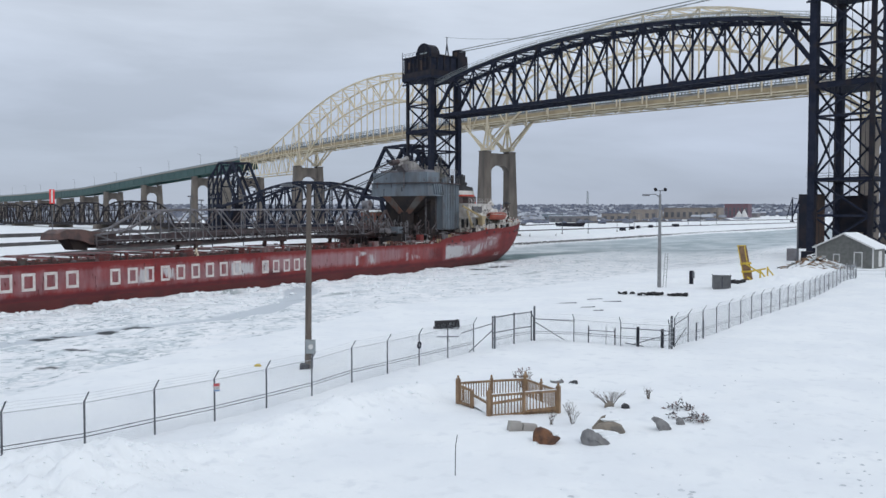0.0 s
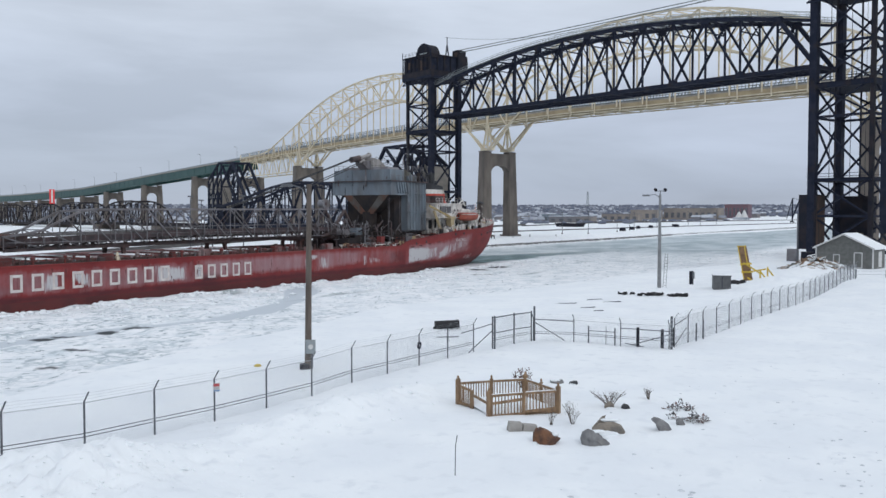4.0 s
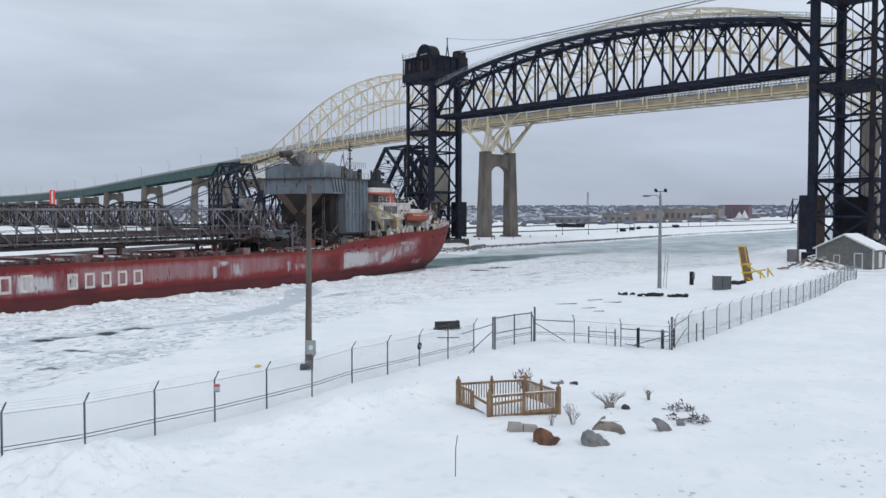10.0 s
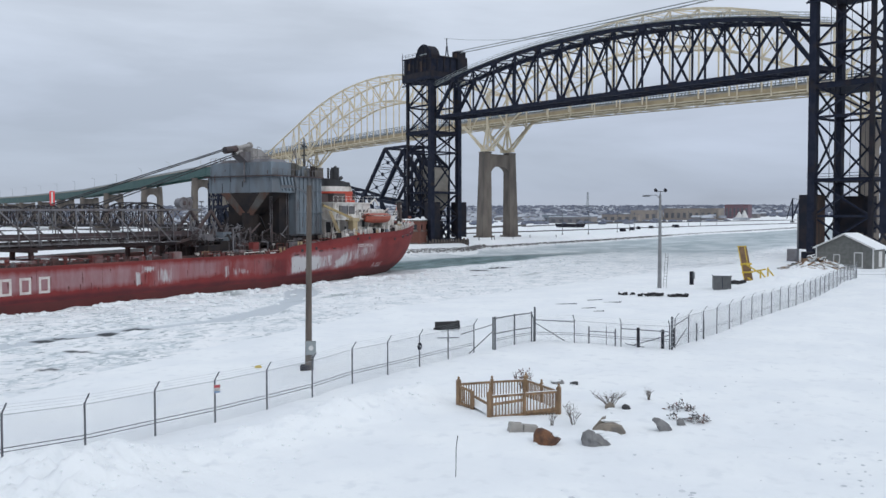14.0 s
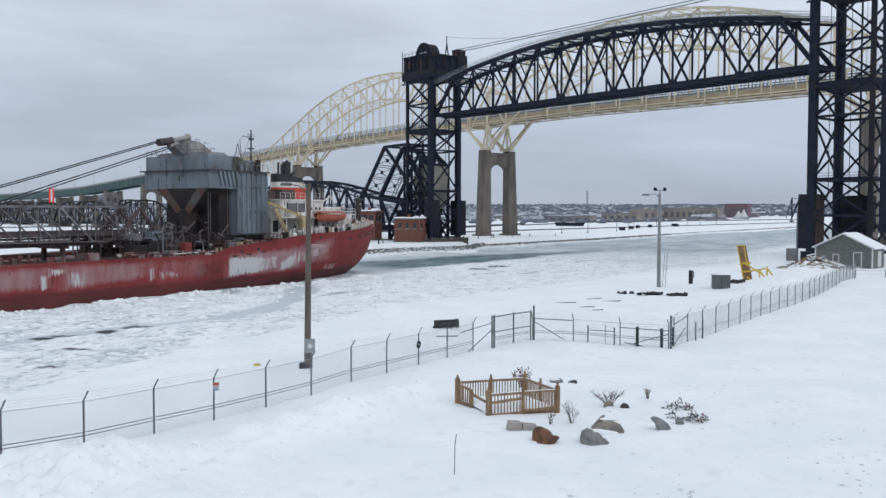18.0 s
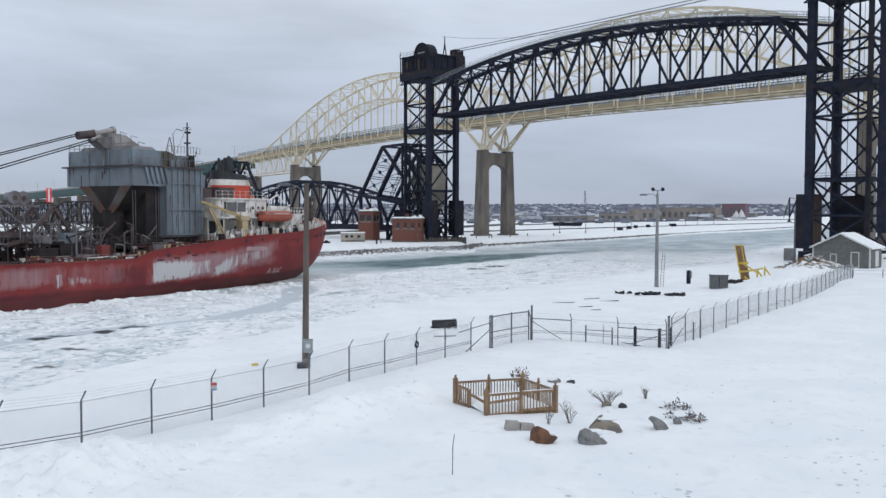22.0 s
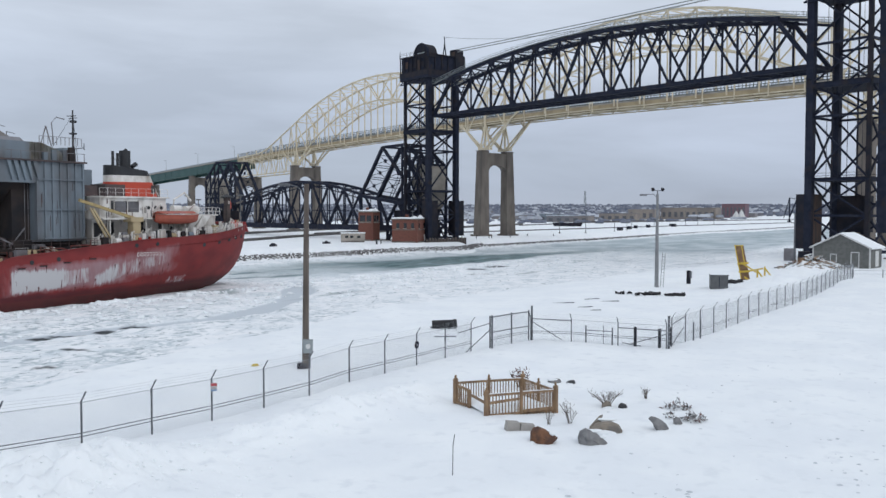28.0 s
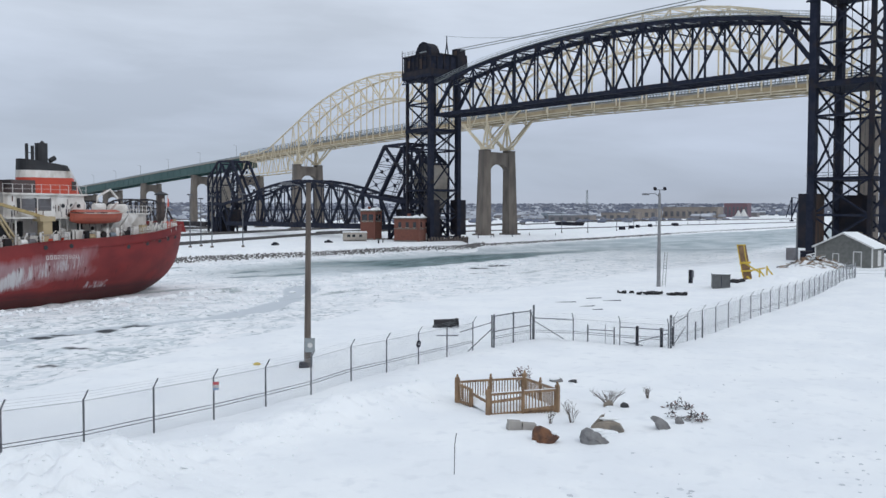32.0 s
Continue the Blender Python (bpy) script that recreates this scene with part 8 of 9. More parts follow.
part("bed_snow", Geo().hull(inner, [(8 * j + i, 8 * j + (i + 1) % 8, 8 * j + 8 + (i + 1) % 8, 8 * j + 8 + i) for j in range(2) for i in range(8)] + [tuple(range(16, 24))]), SNOW, planter, "deep snow filling the bed", smooth=True)


GREYROCK = mat("grey_granite", (0.21, 0.21, 0.212), 0.85, 0, (0.13, 0.13, 0.135), 3.5, 0.6, 6, stain=(0.21, 0.205, 0.20), sscale=1.5)
DARKROCK = mat("dark_slate_stone", (0.055, 0.056, 0.06), 0.85, 0, (0.035, 0.036, 0.04), 4.0, 0.5, 6)
TANROCK = mat("tan_granite", (0.25, 0.215, 0.175), 0.85, 0, (0.17, 0.15, 0.125), 3.0, 0.6, 6, stain=(0.11, 0.105, 0.10), sscale=1.8)
REDROCK = mat("red_brown_rock", (0.165, 0.078, 0.04), 0.85, 0, (0.07, 0.036, 0.026), 3.0, 0.6, 6)
PALEROCK = mat("pale_block", (0.34, 0.325, 0.30), 0.9, 0, (0.27, 0.255, 0.24), 2.0, 0.3, 4)


def boulder(x, y, profile, depth, material, label, seed, snow=(), turn=-58):
    """A broken stone: its long profile (u, z) drawn back in depth over rounded, uneven facets; snow lies in patches (u, v, z, ru, rv, rz)."""
    rnd_ = random.Random(seed)
    th = thing("boulder", pose(x, y, gz(x, y), 0, 0, turn), label, "rock", "landscaping boulders")
    cu = sum(p_[0] for p_ in profile) / len(profile)
    n = len(profile)
    pts, layers = [], 5
    for j in range(layers):
        f_ = -1 + 2 * j / (layers - 1)
        k = math.sqrt(max(0.0, 1 - 0.80 * f_ * f_))
        for (u, z) in profile:
            pts.append((cu + (u - cu) * k * rnd_.uniform(0.95, 1.05), f_ * depth * rnd_.uniform(0.92, 1.08), z * k * rnd_.uniform(0.94, 1.04) if z > 0 else z))
    faces = [(j * n + i, j * n + (i + 1) % n, (j + 1) * n + (i + 1) % n, (j + 1) * n + i) for j in range(layers - 1) for i in range(n)]
    faces += [tuple(range(n - 1, -1, -1)), tuple(range((layers - 1) * n, layers * n))]
    part("stone", Geo().hull(pts, faces), material, th)
    for i, (u, v, z, ru, rv, rz_) in enumerate(snow):
        part("snow_patch", Geo().ball((u, v, z), ru, rv, rz_, 10, 6, 0.16, seed * 7 + i), SNOW, th, smooth=True)


boulder(28.95, 13.55, [(-0.34, -0.25), (-0.5, 0.05), (-0.52, 0.36), (-0.42, 0.52), (-0.22, 0.57), (0.05, 0.48), (0.26, 0.33), (0.5, 0.16), (0.36, 0.02), (0.2, -0.25)], 0.32, REDROCK, "rounded red-brown boulder with a snow patch", 3, [(0.3, -0.02, 0.32, 0.16, 0.2, 0.07), (-0.46, -0.25, -0.02, 0.12, 0.2, 0.1)])
boulder(29.95, 12.05, [(-0.5, -0.25), (-0.58, 0.2), (-0.5, 0.44), (-0.3, 0.56), (-0.16, 0.5), (0.1, 0.38), (0.36, 0.2), (0.58, -0.06), (0.5, -0.25)], 0.34, GREYROCK, "angular grey boulder streaked with snow", 4, [(0.06, 0.1, 0.43, 0.34, 0.22, 0.05), (0.2, -0.36, -0.04, 0.4, 0.12, 0.06), (0.32, 0.05, 0.24, 0.2, 0.2, 0.04)])
boulder(31.75, 12.25, [(-0.66, -0.25), (-0.62, 0.12), (-0.4, 0.3), (-0.1, 0.4), (0.25, 0.4), (0.46, 0.28), (0.62, 0.02), (0.6, -0.25)], 0.38, TANROCK, "broad tan boulder banked with snow", 5, [(-0.1, -0.38, 0.02, 0.5, 0.14, 0.12), (0.1, 0.3, 0.4, 0.4, 0.16, 0.06)])
boulder(32.0, 12.75, [(-0.3, -0.2), (-0.26, 0.1), (0.12, 0.5), (0.26, 0.58), (0.2, 0.3), (0.12, -0.2)], 0.12, TANROCK, "narrow tan slab stone leaning upward", 15)
boulder(33.15, 10.62, [(0.0, -0.2), (-0.2, 0.1), (-0.27, 0.36), (-0.42, 0.44), (-0.32, 0.53), (-0.16, 0.52), (0.06, 0.4), (0.26, 0.22), (0.38, 0.02), (0.34, -0.2)], 0.22, GREYROCK, "smooth grey egg-shaped stone on a tilt", 6, [(0.1, -0.24, -0.03, 0.3, 0.1, 0.06)])
boulder(34.2, 10.2, [(-0.16, -0.2), (-0.18, 0.2), (-0.08, 0.3), (0.08, 0.24), (0.2, 0.0), (0.18, -0.2)], 0.14, GREYROCK, "small dark grey stone", 7)
boulder(39.8, 18.1, [(-0.36, -0.1), (-0.3, 0.08), (-0.05, 0.17), (0.25, 0.16), (0.36, 0.04), (0.34, -0.1)], 0.35, GREYROCK, "flat grey slab nearly buried in snow", 8, [(-0.1, -0.1, 0.13, 0.3, 0.2, 0.06)])
boulder(39.9, 17.25, [(-0.24, -0.1), (-0.2, 0.08), (0.05, 0.15), (0.2, 0.14), (0.26, -0.1)], 0.25, DARKROCK, "flat dark stone nearly buried in snow", 9, [(-0.04, -0.16, 0.0, 0.2, 0.14, 0.06)])
boulder(35.7, 13.75, [(-0.24, -0.2), (-0.22, 0.16), (0.0, 0.3), (0.2, 0.18), (0.22, -0.2)], 0.2, TANROCK, "tan stone under a bare shrub", 10, [(0.05, -0.2, 0.0, 0.24, 0.1, 0.08)])
boulder(35.95, 13.15, [(-0.2, -0.2), (-0.14, 0.1), (-0.02, 0.22), (0.18, 0.14), (0.24, 0.0), (0.2, -0.2)], 0.18, DARKROCK, "small black stone in the snow", 12)
for dx, dy, w, h in ((-0.2, 0.24, 0.27, 0.34), (0.2, -0.2, 0.29, 0.22)):
    solid("stone_block", Geo().box(-w, -0.2, -0.2, w, 0.2, h, 0.03), PALEROCK, "pale rough stone block half sunk in snow", "block", "pale stone blocks", m=pose(29.95 + dx, 15.05 + dy, gz(29.95, 15.05), 0, 6, -50 + 14 * dy))


def shrub(x, y, h, spread, stems, seed, label):
    """A bare winter shrub: stems that fork into thin twigs."""
    rnd_ = random.Random(seed)
    th = thing("bare_shrub", pose(x, y, gz(x, y) - 0.05), label, "shrub", "bare shrubs")
    for i in range(stems):
        a = rnd_.uniform(0, 2 * math.pi)
        lean = rnd_.uniform(0.3, 1.0) * spread
        tip = Vector((lean * math.cos(a), lean * math.sin(a), h * rnd_.uniform(0.6, 1.0)))
        mid = tip * 0.5 + Vector((rnd_.uniform(-0.05, 0.05), rnd_.uniform(-0.05, 0.05), 0.08))
        st = part("stem", Geo().path([(0.05 * math.cos(a), 0.05 * math.sin(a), 0), mid, tip], 0.0115, 5), POLEWOOD, th)
        for k in range(4):
            f_ = rnd_.uniform(0.4, 0.95)
            s = Vector((0, 0, 0)).lerp(mid, f_ * 2) if f_ < 0.5 else mid.lerp(tip, f_ * 2 - 1)
            e = s + Vector((rnd_.uniform(-0.25, 0.25), rnd_.uniform(-0.25, 0.25), rnd_.uniform(0.08, 0.3))) * (h / 0.8)
            part("twig", Geo().tube(s, e, 0.006, 0.003, 4), POLEWOOD, st)


shrub(32.3, 14.0, 0.82, 0.72, 9, 1, "bare brown forking shrub in the snow")
shrub(31.6, 14.6, 0.5, 0.2, 5, 5, "small bare shrub in snow")
shrub(35.9, 13.8, 0.72, 0.85, 20, 2, "wide bare shrub with many spreading twigs")
shrub(38.2, 12.85, 0.5, 0.3, 9, 3, "small bare shrub in snow")
shrub(37.6, 18.9, 0.8, 0.5, 22, 4, "dense dry shrub holding reddish seed heads")
SEED = mat("dry_seed_heads", (0.16, 0.085, 0.075), 0.9)
rnd = random.Random(31)
dry = thing("dry_flower_heads", pose(37.6, 18.9, gz(37.6, 18.9)), "dry reddish flower heads on thin stalks", "plant")
for k in range(54):
    a, r = rnd.uniform(0, 6.28), rnd.uniform(0, 0.56)
    part("flower_head", Geo().ball((r * math.cos(a), r * math.sin(a), rnd.uniform(0.3, 0.95)), 0.035, 0.035, 0.03, 6, 4, 0.2, k), SEED, dry)
for cx, cy, n, ru, rv in ((36.9, 11.0, 90, 0.62, 0.45), (35.0, 9.8, 110, 0.5, 0.5), (35.0, 10.75, 22, 0.25, 0.15)):
    bed = thing("withered_perennials", pose(cx, cy, gz(cx, cy), 0, 0, -58), "clump of withered grey perennials poking through snow", "plant", "withered plants")
    for k in range(n):
        a, r = rnd.uniform(0, 6.28), math.sqrt(rnd.random())
        p0 = Vector((ru * r * math.cos(a), rv * r * math.sin(a), rnd.uniform(-0.02, 0.42 * (1.1 - r))))
        d = Vector((rnd.uniform(-1, 1), rnd.uniform(-1, 1), rnd.uniform(-0.15, 0.7))).normalized() * rnd.uniform(0.1, 0.26)
        w = rnd.uniform(0.025, 0.06)
        side = d.cross(Vector((0, 0, 1))).normalized() * w
        lift = Vector((0, 0, w * 0.5))
        part("withered_leaf", Geo().hull([p0, p0 + d * 0.5 + side, p0 + d, p0 + d * 0.5 - side, p0 + d * 0.5 + lift, p0 + d * 0.5 - lift], [(0, 1, 4), (1, 2, 4), (2, 3, 4), (3, 0, 4), (1, 0, 5), (2, 1, 5), (3, 2, 5), (0, 3, 5)]), rnd.choice([DARKROCK, GREYROCK, GREYROCK, SEED, SNOW]), bed)
solid("marker_stick", Geo().path([(0, 0, -0.3), (0.02, 0.0, 0.5), (-0.02, -0.03, 0.95), (0.03, -0.06, 1.32)], 0.014, 6), BLACKRUST, "thin dark stick standing in the snow", "stick", m=pose(23.7, 14.3, gz(23.7, 14.3)))

# wooden utility pole with a meter box and a street light
pole = thing("utility_pole", pose(35.9, 30.9, gz(35.9, 30.9), 0.4, 0.5), "weathered wooden utility pole with meter box and street light", "pole")
rod("shaft", pole, (0, 0, -0.5), (0, 0, 9.9), 0.19, POLEWOOD, r2=0.13, seg=12)
MR2 = Matrix.Rotation(radians(-58), 4, "Z")
mb = part("meter_box", Geo().box(-0.12, -0.24, 0.85, 0.42, -0.17, 1.6).box(0.0, -0.42, 0.9, 0.4, -0.24, 1.55), RAIL, pole, "pale grey steel meter box")
mb.matrix_basis = MR2
dial = part("meter_dial", Geo().tube((0.2, -0.42, 1.25), (0.2, -0.5, 1.25), 0.13, seg=14), TRIM, pole, "round pale meter")
dial.matrix_basis = MR2
part("conduit", Geo().tube((0.24, -0.06, -0.3), (0.24, -0.06, 1.0), 0.04), GALV, pole).matrix_basis = MR2
part("foot_box", Geo().box(-0.42, -0.2, -0.2, 0.1, 0.2, 0.28), BLACKRUST, pole).matrix_basis = MR2
part("lamp_arm", Geo().path([(0, 0, 9.3), (-0.5, 0, 9.75), (-1.0, 0, 9.85)], 0.03, 6), GALV, pole).matrix_basis = MR2
part("lamp_head", Geo().box(-1.5, -0.13, 9.76, -0.9, 0.13, 9.92, 0.03), GALV, pole, "grey street light").matrix_basis = MR2

# concrete lamp post with floodlights
LAMPGREY = mat("grey_cast_concrete", (0.22, 0.225, 0.235), 0.8, 0, (0.17, 0.175, 0.18), 2.0, 0.2, 8)
lamp = thing("lamp_post", pose(97.5, 31.7, gz(97.5, 31.7)), "tall pale concrete lamp post with twin floodlights and an arm", "lamp post")
rod("shaft", lamp, (0, 0, -0.5), (0, 0, 10.6), 0.24, LAMPGREY, r2=0.14, seg=12)
MR3 = Matrix.Rotation(radians(-58), 4, "Z")
part("lamp_arm", Geo().path([(0, 0, 10.2), (-0.5, 0, 10.6), (-1.3, 0, 10.55)], 0.04, 6), GALV, lamp).matrix_basis = MR3
part("lamp_head", Geo().box(-2.0, -0.16, 10.4, -1.2, 0.16, 10.6, 0.04), GALV, lamp).matrix_basis = MR3
part("flood_bracket", Geo().beam((-0.6, 0, 11.0), (0.6, 0, 11.0), 0.07).beam((0, 0, 10.6), (0, 0, 11.0), 0.09), GALV, lamp).matrix_basis = MR3
for u in (-0.55, 0.55):
    part("floodlight", Geo().tube((u, 0.1, 11.2), (u, -0.2, 11.1), 0.16, 0.2, 12), BLACKRUST, lamp, "black floodlight").matrix_basis = MR3
lad = part("ladder", Geo().beam((0.45, 0.15, 0), (0.7, 0.15, 3.9), 0.04).beam((0.8, 0.15, 0), (1.0, 0.15, 3.9), 0.04), GALV, lamp, "steel ladder")
lad.matrix_basis = MR3
for k in range(10):
    part("rung", Geo().beam((0.47 + 0.25 * k / 10, 0.15, 0.25 + 0.36 * k), (0.81 + 0.2 * k / 10, 0.15, 0.25 + 0.36 * k), 0.03), GALV, lad)

post = thing("service_pedestal", pose(105, 30.2, gz(105, 30.2)), "short dark service pedestal in the snow", "pedestal")
part("column", Geo().box(-0.2, -0.2, -0.3, 0.2, 0.2, 1.6), BLACKRUST, post)
part("panel", Geo().box(-0.3, -0.36, 0.7, 0.1, -0.2, 1.5), GALV, post)
BOXGREY = mat("dark_grey_cabinet", (0.10, 0.105, 0.11), 0.6, 0, (0.08, 0.083, 0.088), 2.0)
cab = thing("electrical_cabinet", pose(100.5, 25.5, gz(100.5, 25.5), 0, 0, 20), "squat dark grey electrical cabinet with snow on top", "cabinet")
part("body", Geo().box(-0.8, -0.95, -0.2, 0.8, 0.95, 1.45), BOXGREY, cab)
part("lid", Geo().box(-0.86, -1.0, 1.45, 0.86, 1.0, 1.55), BOXGREY, cab)
part("door_seam", Geo().box(-0.815, -0.03, 0.1, -0.8, 0.03, 1.35), BLACK, cab)
part("snow_cap", Geo().box(-0.8, -0.95, 1.55, 0.8, 0.95, 1.66, 0.15), SNOW, cab)
rnd = random.Random(41)
RUBBER = mat("black_rubber", (0.012, 0.012, 0.014), 0.8, 0, (0.02, 0.02, 0.022), 3.0)


def tyre_heap(name, x, y, n, sx_, sy_, label, r0=0.32):
    th = thing(name, pose(x, y, gz(x, y), 0, 0, -58), label, "tyres", "tyre heaps")
    for k in range(n):
        cx, cy = rnd.uniform(-sx_, sx_), rnd.uniform(-sy_, sy_)
        r = r0 * rnd.uniform(0.8, 1.2)
        ax = Vector((rnd.uniform(-0.5, 0.5), rnd.uniform(-0.5, 0.5), 1)).normalized()
        pts = []
        s = ax.orthogonal().normalized()
        u = ax.cross(s)
        ring = [Vector((cx, cy, rnd.uniform(0.02, 0.22))) + (s * math.cos(a) + u * math.sin(a)) * r for a in np.linspace(0, 2 * math.pi, 13)]
        part("tyre", Geo().path(ring, r * 0.38, 6), RUBBER, th)


tyre_heap("tyre_heap", 86.6, 29.2, 13, 1.5, 0.3, "row of black tyres half buried in snow", 0.24)
tyre_heap("tyre_heap", 87.6, 26.6, 10, 0.8, 0.3, "small heap of black tyres", 0.24)
tyre_heap("tyre_heap", 86.6, 31.6, 4, 0.7, 0.3, "few black tyres in snow", 0.22)
tyre_heap("tyre_heap", 108.0, 26.0, 9, 1.1, 0.5, "heap of dark tyres and scrap beside the cabinet", 0.4)
for x, y, l in ((75.5, 33.4, 2.0), (73.0, 30.2, 1.4), (79.0, 30.2, 1.8), (71.0, 28.4, 0.9), (80.0, 32.4, 1.6)):
    solid("buried_timber", Geo().beam((-l / 2, 0, 0.0), (l / 2, 0.1, 0.03), 0.08, 0.07), BLACKRUST, "dark timber just showing through snow", "timber", "buried timbers", m=pose(x, y, gz(x, y), 0, 0, -50 + rnd.uniform(-8, 8)))

fender = thing("mooring_fender", pose(54.4, 33.6, gz(54.4, 33.6) - 0.25, 0, 0, -58), "fat black rubber mooring fender lying in the snow", "fender")
part("roller", Geo().tube((-0.85, 0, 0.55), (0.75, 0, 0.62), 0.3, 0.3, 14), RUBBER, fender)
part("end_flange", Geo().tube((0.75, 0, 0.62), (0.98, 0, 0.64), 0.36, 0.3, 14), RUBBER, fender)
part("chain", Geo().path([(-0.9, 0, 0.4), (-0.85, -0.1, 0.05), (-0.3, -0.2, 0.12), (0.3, -0.2, 0.2)], 0.07, 6), RUBBER, fender)
part("cradle", Geo().box(-0.5, -0.2, -0.3, -0.3, 0.2, 0.4).box(0.3, -0.2, -0.3, 0.5, 0.2, 0.42), BLACKRUST, fender)
solid("yellow_glove_float", Geo().ball((0, 0, 0.06), 0.2, 0.1, 0.09, 10, 6, 0.15, 3), mat("faded_yellow_plastic", (0.6, 0.46, 0.12), 0.6), "small faded yellow float on the snow", "float", m=pose(35.5, 34.2, gz(35.5, 34.2), 0, 0, -50))

# leaning yellow timber frame
YPAINT = mat("yellow_safety_paint", (0.62, 0.44, 0.05), 0.6, 0, (0.50, 0.36, 0.05), 3.0)
TIMBER = mat("brown_timber", (0.24, 0.15, 0.085), 0.85, 0, (0.16, 0.10, 0.065), 4.0)
frm = thing("barrier_frame", pose(113.0, 25.2, gz(113, 25.2), 0, 0, -66), "leaning frame of brown timbers with yellow painted props", "frame")
for u in (-0.40, -0.05, 0.30):
    part("plank", Geo().beam((u, 0.3, -0.2), (u - 0.75, 1.0, 4.3), 0.22, 0.33), TIMBER, frm)
part("edge_strip", Geo().beam((-0.60, 0.18, -0.2), (-1.35, 0.88, 4.35), 0.25, 0.08), YPAINT, frm, "yellow painted edge")
part("edge_strip", Geo().beam((-0.26, 0.1, 1.9), (-0.62, 0.42, 4.3), 0.05, 0.1), YPAINT, frm)
part("top_cap", Geo().beam((-1.3, 0.95, 4.25), (-0.3, 0.95, 4.3), 0.3, 0.1), YPAINT, frm)
for v in (1.0, 2.0):
    part("cleat", Geo().beam((-0.75 - 0.16 * v, 0.25 + 0.15 * v, v), (0.6 - 0.16 * v, 0.25 + 0.15 * v, v + 0.1), 0.2, 0.24), YPAINT, frm)
for a, b_ in (((-1.0, 0.1, 2.2), (1.6, -0.6, 0.9)), ((-0.6, 0.0, 1.0), (2.4, -0.6, 1.5)), ((1.5, -0.6, -0.2), (1.5, -0.6, 1.4)), ((1.5, -0.6, 1.2), (2.8, -0.9, -0.1)), ((2.9, 0.2, -0.2), (2.9, 0.2, 1.7)), ((2.9, 0.2, 1.5), (4.2, 0.0, 0.2)), ((-0.4, 0, 0.4), (0.6, -0.5, -0.2))):
    a, b_ = ((p_[0] * 0.75, p_[1], p_[2]) for p_ in (a, b_))
    part("prop", Geo().beam(a, b_, 0.17), YPAINT, frm)

# lumber heap
heap = thing("lumber_heap", pose(139, 21.8, gz(139, 21.8)), "snowy heap of broken lumber and boards", "lumber heap")
cols_ = [WOOD, TIMBER, TIMBER, BLACKRUST, CONCRETE2, PALEROCK, SNOW, SNOW]
for k in range(290):
    a, r = rnd.uniform(0, 6.28), rnd.random() ** 0.6
    x, y = 5.6 * r * math.cos(a), 5.2 * r * math.sin(a)
    z = float(height(139 + x, 21.8 + y)) - gz(139, 21.8) + rnd.uniform(-0.05, 0.4) * (1.15 - r)
    way = 2.6 + rnd.gauss(0, 0.35) if r < 0.7 else rnd.uniform(0, 6.28)
    d = Vector((math.cos(way), math.sin(way), 0)) * rnd.uniform(0.3, 1.1)
    e = float(height(139 + x + d.x, 21.8 + y + d.y)) - float(height(139 + x - d.x, 21.8 + y - d.y))
    d.z = 0.5 * e + rnd.uniform(-0.12, 0.12)
    part("board", Geo().beam(Vector((x, y, z)) - d, Vector((x, y, z)) + d, rnd.uniform(0.12, 0.3), rnd.uniform(0.04, 0.1)), rnd.choice(cols_), heap)

# gabled hut
SIDING = mat("grey_green_siding", (0.155, 0.158, 0.15), 0.75, 0, (0.125, 0.128, 0.12), 2.0, random_value=0.05)
hut = thing("gabled_hut", pose(147.1, 14.8, gz(147, 15.6), 0, 0, -11), "grey clapboard hut with a snowy gabled roof and white trim", "hut")
GW, GL, EA, RI = 8.4, 5.8, 3.15, 5.15
part("wall", Geo().prism([(0, -0.4), (GW, -0.4), (GW, EA), (GW / 2, RI), (0, EA)], 0, GL, "x"), SIDING, hut)
for k in range(17):
    z = 0.1 + 0.3 * k
    half = GW / 2 if z < EA else GW / 2 * (RI - z) / (RI - EA)
    if half > 0.3:
        part("clapboard", Geo().hull([(-0.035, GW / 2 - half, z), (-0.035, GW / 2 + half, z), (-0.004, GW / 2 + half, z + 0.28), (-0.004, GW / 2 - half, z + 0.28), (0.0, GW / 2 - half, z), (0.0, GW / 2 + half, z)],
                                     [(0, 1, 2, 3), (0, 4, 5, 1), (0, 3, 4), (1, 5, 2)]), SIDING, hut)
for k in range(11):
    part("clapboard", Geo().box(0.1, -0.035, 0.1 + 0.3 * k, GL - 0.1, -0.004, 0.36 + 0.3 * k), SIDING, hut)
for sg in (0, 1):
    y0, y1 = (-0.45, GW / 2) if sg == 0 else (GW + 0.45, GW / 2)
    part("roof", Geo().hull([(-0.4, y0, EA - 0.2), (GL + 0.4, y0, EA - 0.2), (GL + 0.4, y1, RI + 0.05), (-0.4, y1, RI + 0.05), (-0.4, y0, EA + 0.02), (GL + 0.4, y0, EA + 0.02), (GL + 0.4, y1, RI + 0.27), (-0.4, y1, RI + 0.27)],
                            [(0, 3, 2, 1), (4, 5, 6, 7), (0, 1, 5, 4), (1, 2, 6, 5), (2, 3, 7, 6), (3, 0, 4, 7)]), SNOW, hut, "snow-covered roof slope")
    part("rake_board", Geo().beam((-0.43, y0, EA - 0.14), (-0.43, y1, RI + 0.1), 0.05, 0.2), TRIM, hut)
for y in (-0.02, GW + 0.02):
    part("corner_trim", Geo().box(-0.05, y - 0.1, 0, 0.1, y + 0.1, EA), TRIM, hut)
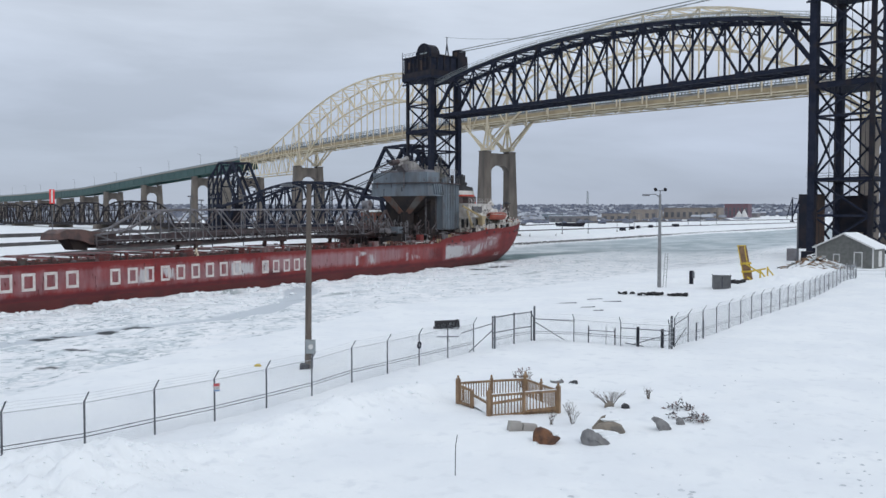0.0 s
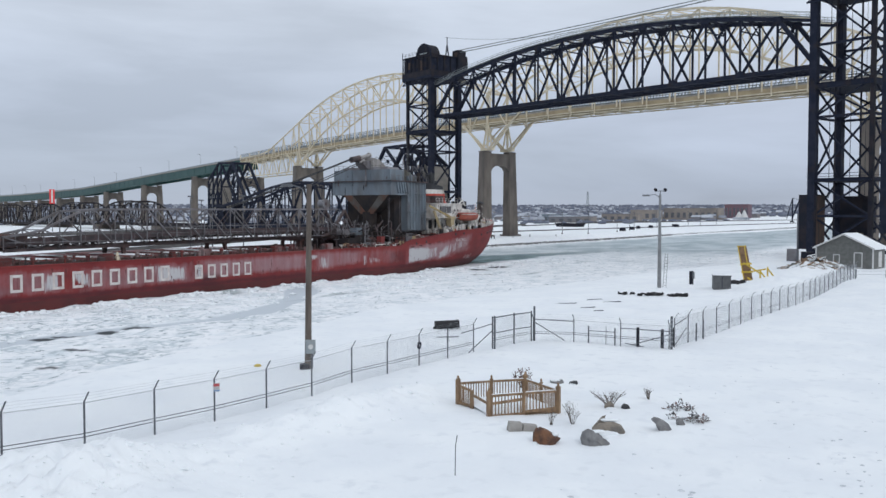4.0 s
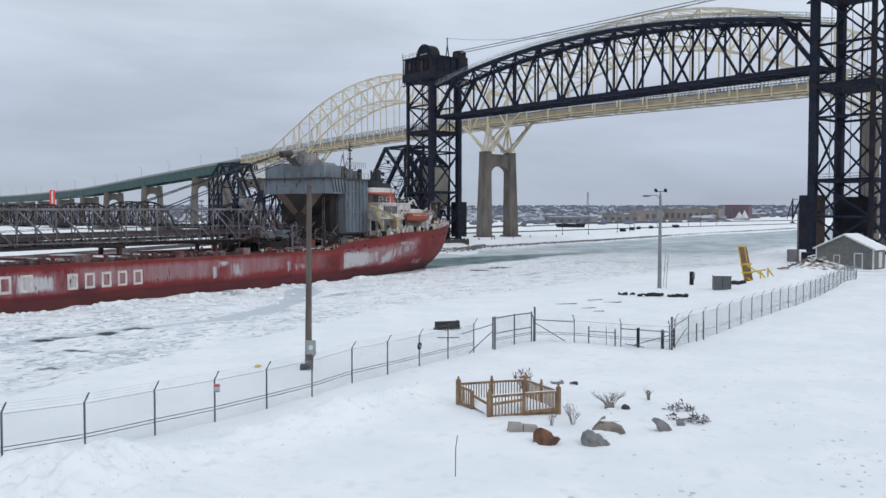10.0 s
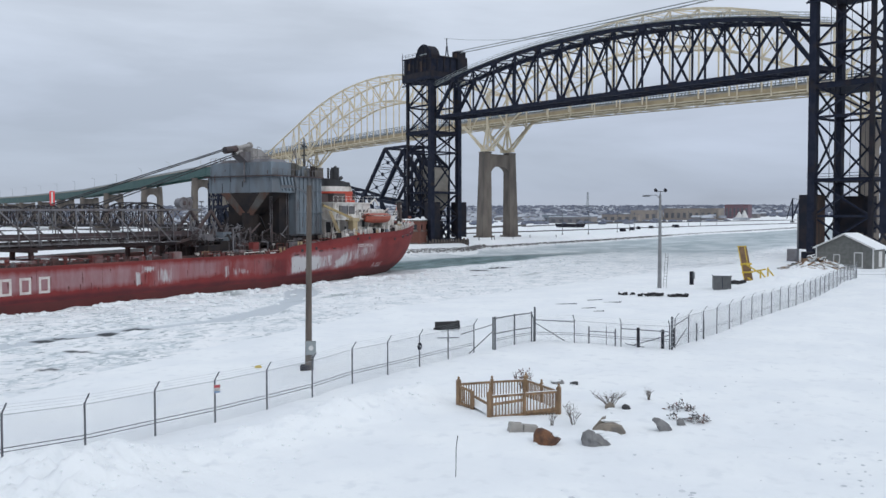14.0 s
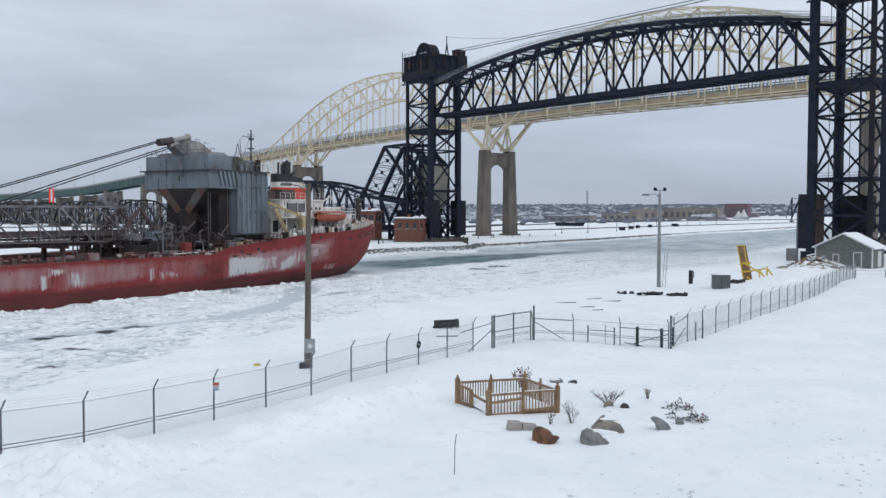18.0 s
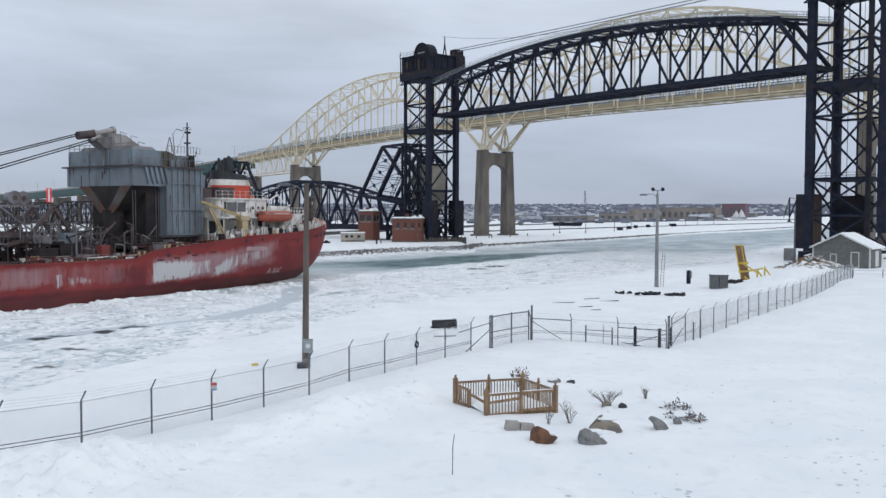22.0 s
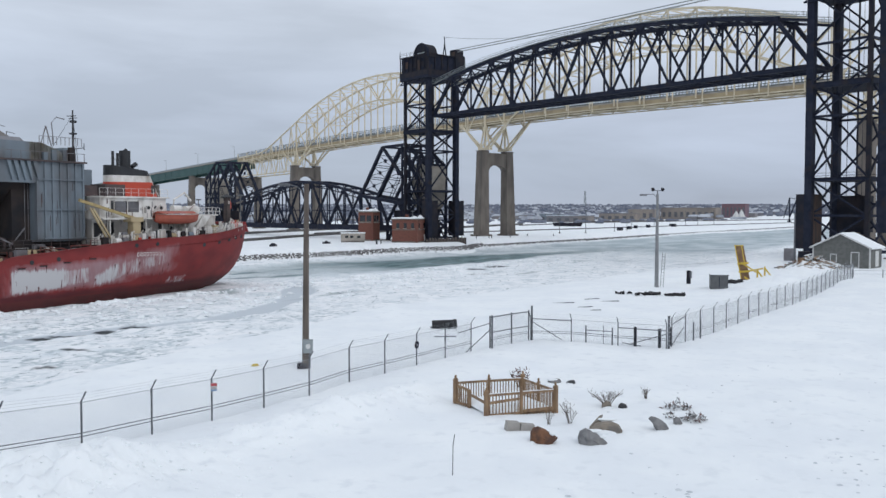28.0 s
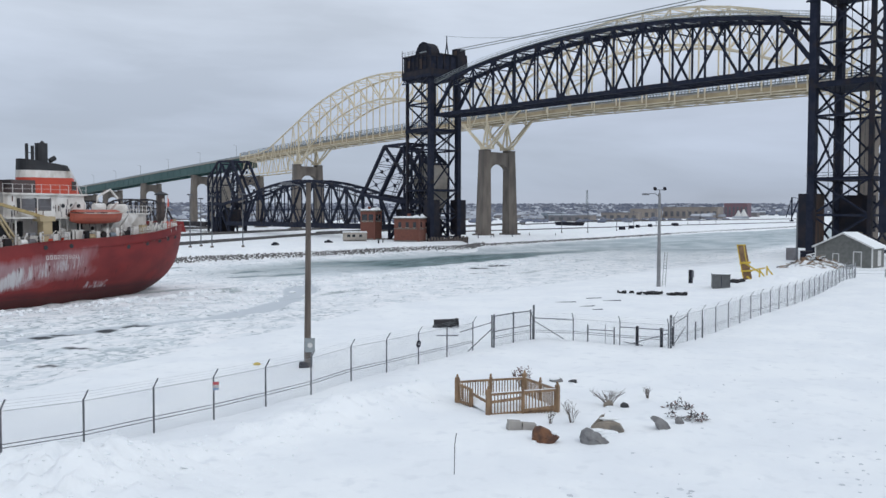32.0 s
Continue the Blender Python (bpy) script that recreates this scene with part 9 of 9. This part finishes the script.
d1 = part("door", Geo().box(-0.06, 1.6, 0.15, -0.03, 2.6, 2.35), SIDING, hut, "grey door in a white frame")
for q in ((1.46, 0.1, 1.6, 2.5), (2.6, 0.1, 2.74, 2.5), (1.46, 2.35, 2.74, 2.5), (1.46, 0.05, 2.74, 0.2)):
    part("door_frame", Geo().box(-0.09, q[0], q[1], -0.02, q[2], q[3]), TRIM, d1)
wn = part("window", Geo().box(-0.05, 4.9, 0.9, -0.03, 5.7, 2.0), SIDING, hut)
for q in ((4.8, 0.85, 4.92, 2.1), (5.68, 0.85, 5.8, 2.1), (4.8, 2.0, 5.8, 2.12), (4.8, 0.8, 5.8, 0.92)):
    part("window_frame", Geo().box(-0.08, q[0], q[1], -0.02, q[2], q[3]), TRIM, wn)
d2 = part("side_door", Geo().box(2.6, -0.07, 0.2, 4.2, -0.03, 2.6), TRIM, hut, "pale side door")
solid("site_screen", Geo().box(-0.04, -1.0, 0, 0.04, 1.0, 2.2), BOOM, "dark grey mesh screen standing by the channel", "screen", m=pose(163.0, 29.1, gz(163, 29.1) + 0.2, 0, 0, 10))
solid("equipment_shed", Geo().box(-1.5, -1.0, -0.3, 1.5, 1.0, 2.0), BLACKRUST, "low black equipment box at the tower's foot", "box", m=pose(161, 26.4, gz(161, 26.4), 0, 0, 10))
solid("thin_mast", Geo().tube((0, 0, -0.3), (0, 0, 8.5), 0.14, 0.1, 8), GALV, "plain grey mast near the tower", "mast", m=pose(150, 26.1, gz(150, 26.1)))

GREYSNOW = mat("grey_snow", (0.62, 0.65, 0.68), 0.9, 0, (0.48, 0.51, 0.54), 3.0, spec=0.2)
# broken ice along the ship's passage and lumps of ploughed snow
rnd = random.Random(61)
g = Geo()
for k in range(900):
    x = rnd.uniform(30, 200)
    y = 93.6 - abs(rnd.gauss(0, 1.0)) - (0.0 if rnd.random() < 0.75 else rnd.uniform(0, 18))
    r = rnd.uniform(0.12, 0.42)
    z = float(ice_z(np.array([[x]]), np.array([[y]]))[0, 0])
    g.ball((x, y, z + r * 0.25), r * rnd.uniform(0.8, 1.6), r * rnd.uniform(0.8, 1.4), r * rnd.uniform(0.4, 0.8), 6, 4, 0.25, k)
solid("ice_rubble", g, SNOW, "white rubble of broken ice along the ship's passage", "ice", kind="stuff")
g = Geo()
for k in range(700):
    if k < 450:
        x, y = rnd.gauss(16.5, 2.6), rnd.gauss(22.3, 1.8)
    else:
        x, y = rnd.gauss(28, 4.5), rnd.gauss(22.4, 1.0)
    r = rnd.uniform(0.015, 0.06) * (1 if rnd.random() < 0.9 else 2.0)
    g.ball((x, y, gz(x, y) + r * 0.1), r * rnd.uniform(0.8, 1.5), r * rnd.uniform(0.8, 1.5), r * rnd.uniform(0.4, 0.7), 6, 4, 0.3, k)
solid("snow_lumps", g, SNOW, "lumps of ploughed snow on the banks", "snow", kind="stuff")

# greyish frozen clods scattered on the open snow
g = Geo()
for k in range(170):
    if k < 60:
        x, y = rnd.gauss(23, 1.6), rnd.gauss(7.5, 1.6)
    elif k < 120:
        x, y = rnd.gauss(31, 3), rnd.gauss(3.5, 1.6)
    else:
        x, y = rnd.uniform(18, 50), rnd.uniform(-2, 14)
    r = rnd.uniform(0.015, 0.06)
    g.ball((x, y, gz(x, y) + r * 0.05), r * rnd.uniform(1, 2), r * rnd.uniform(1, 2), r * 0.5, 6, 4, 0.3, k)
solid("snow_clods", g, GREYSNOW, "greyish frozen clods on the open snow", "snow", kind="stuff")


def motions():
    walk(ship, [(t, pose(SX - 3.365 * t, SY, 0)) for t in (0, 8, 16, 24, 32)])


motions()
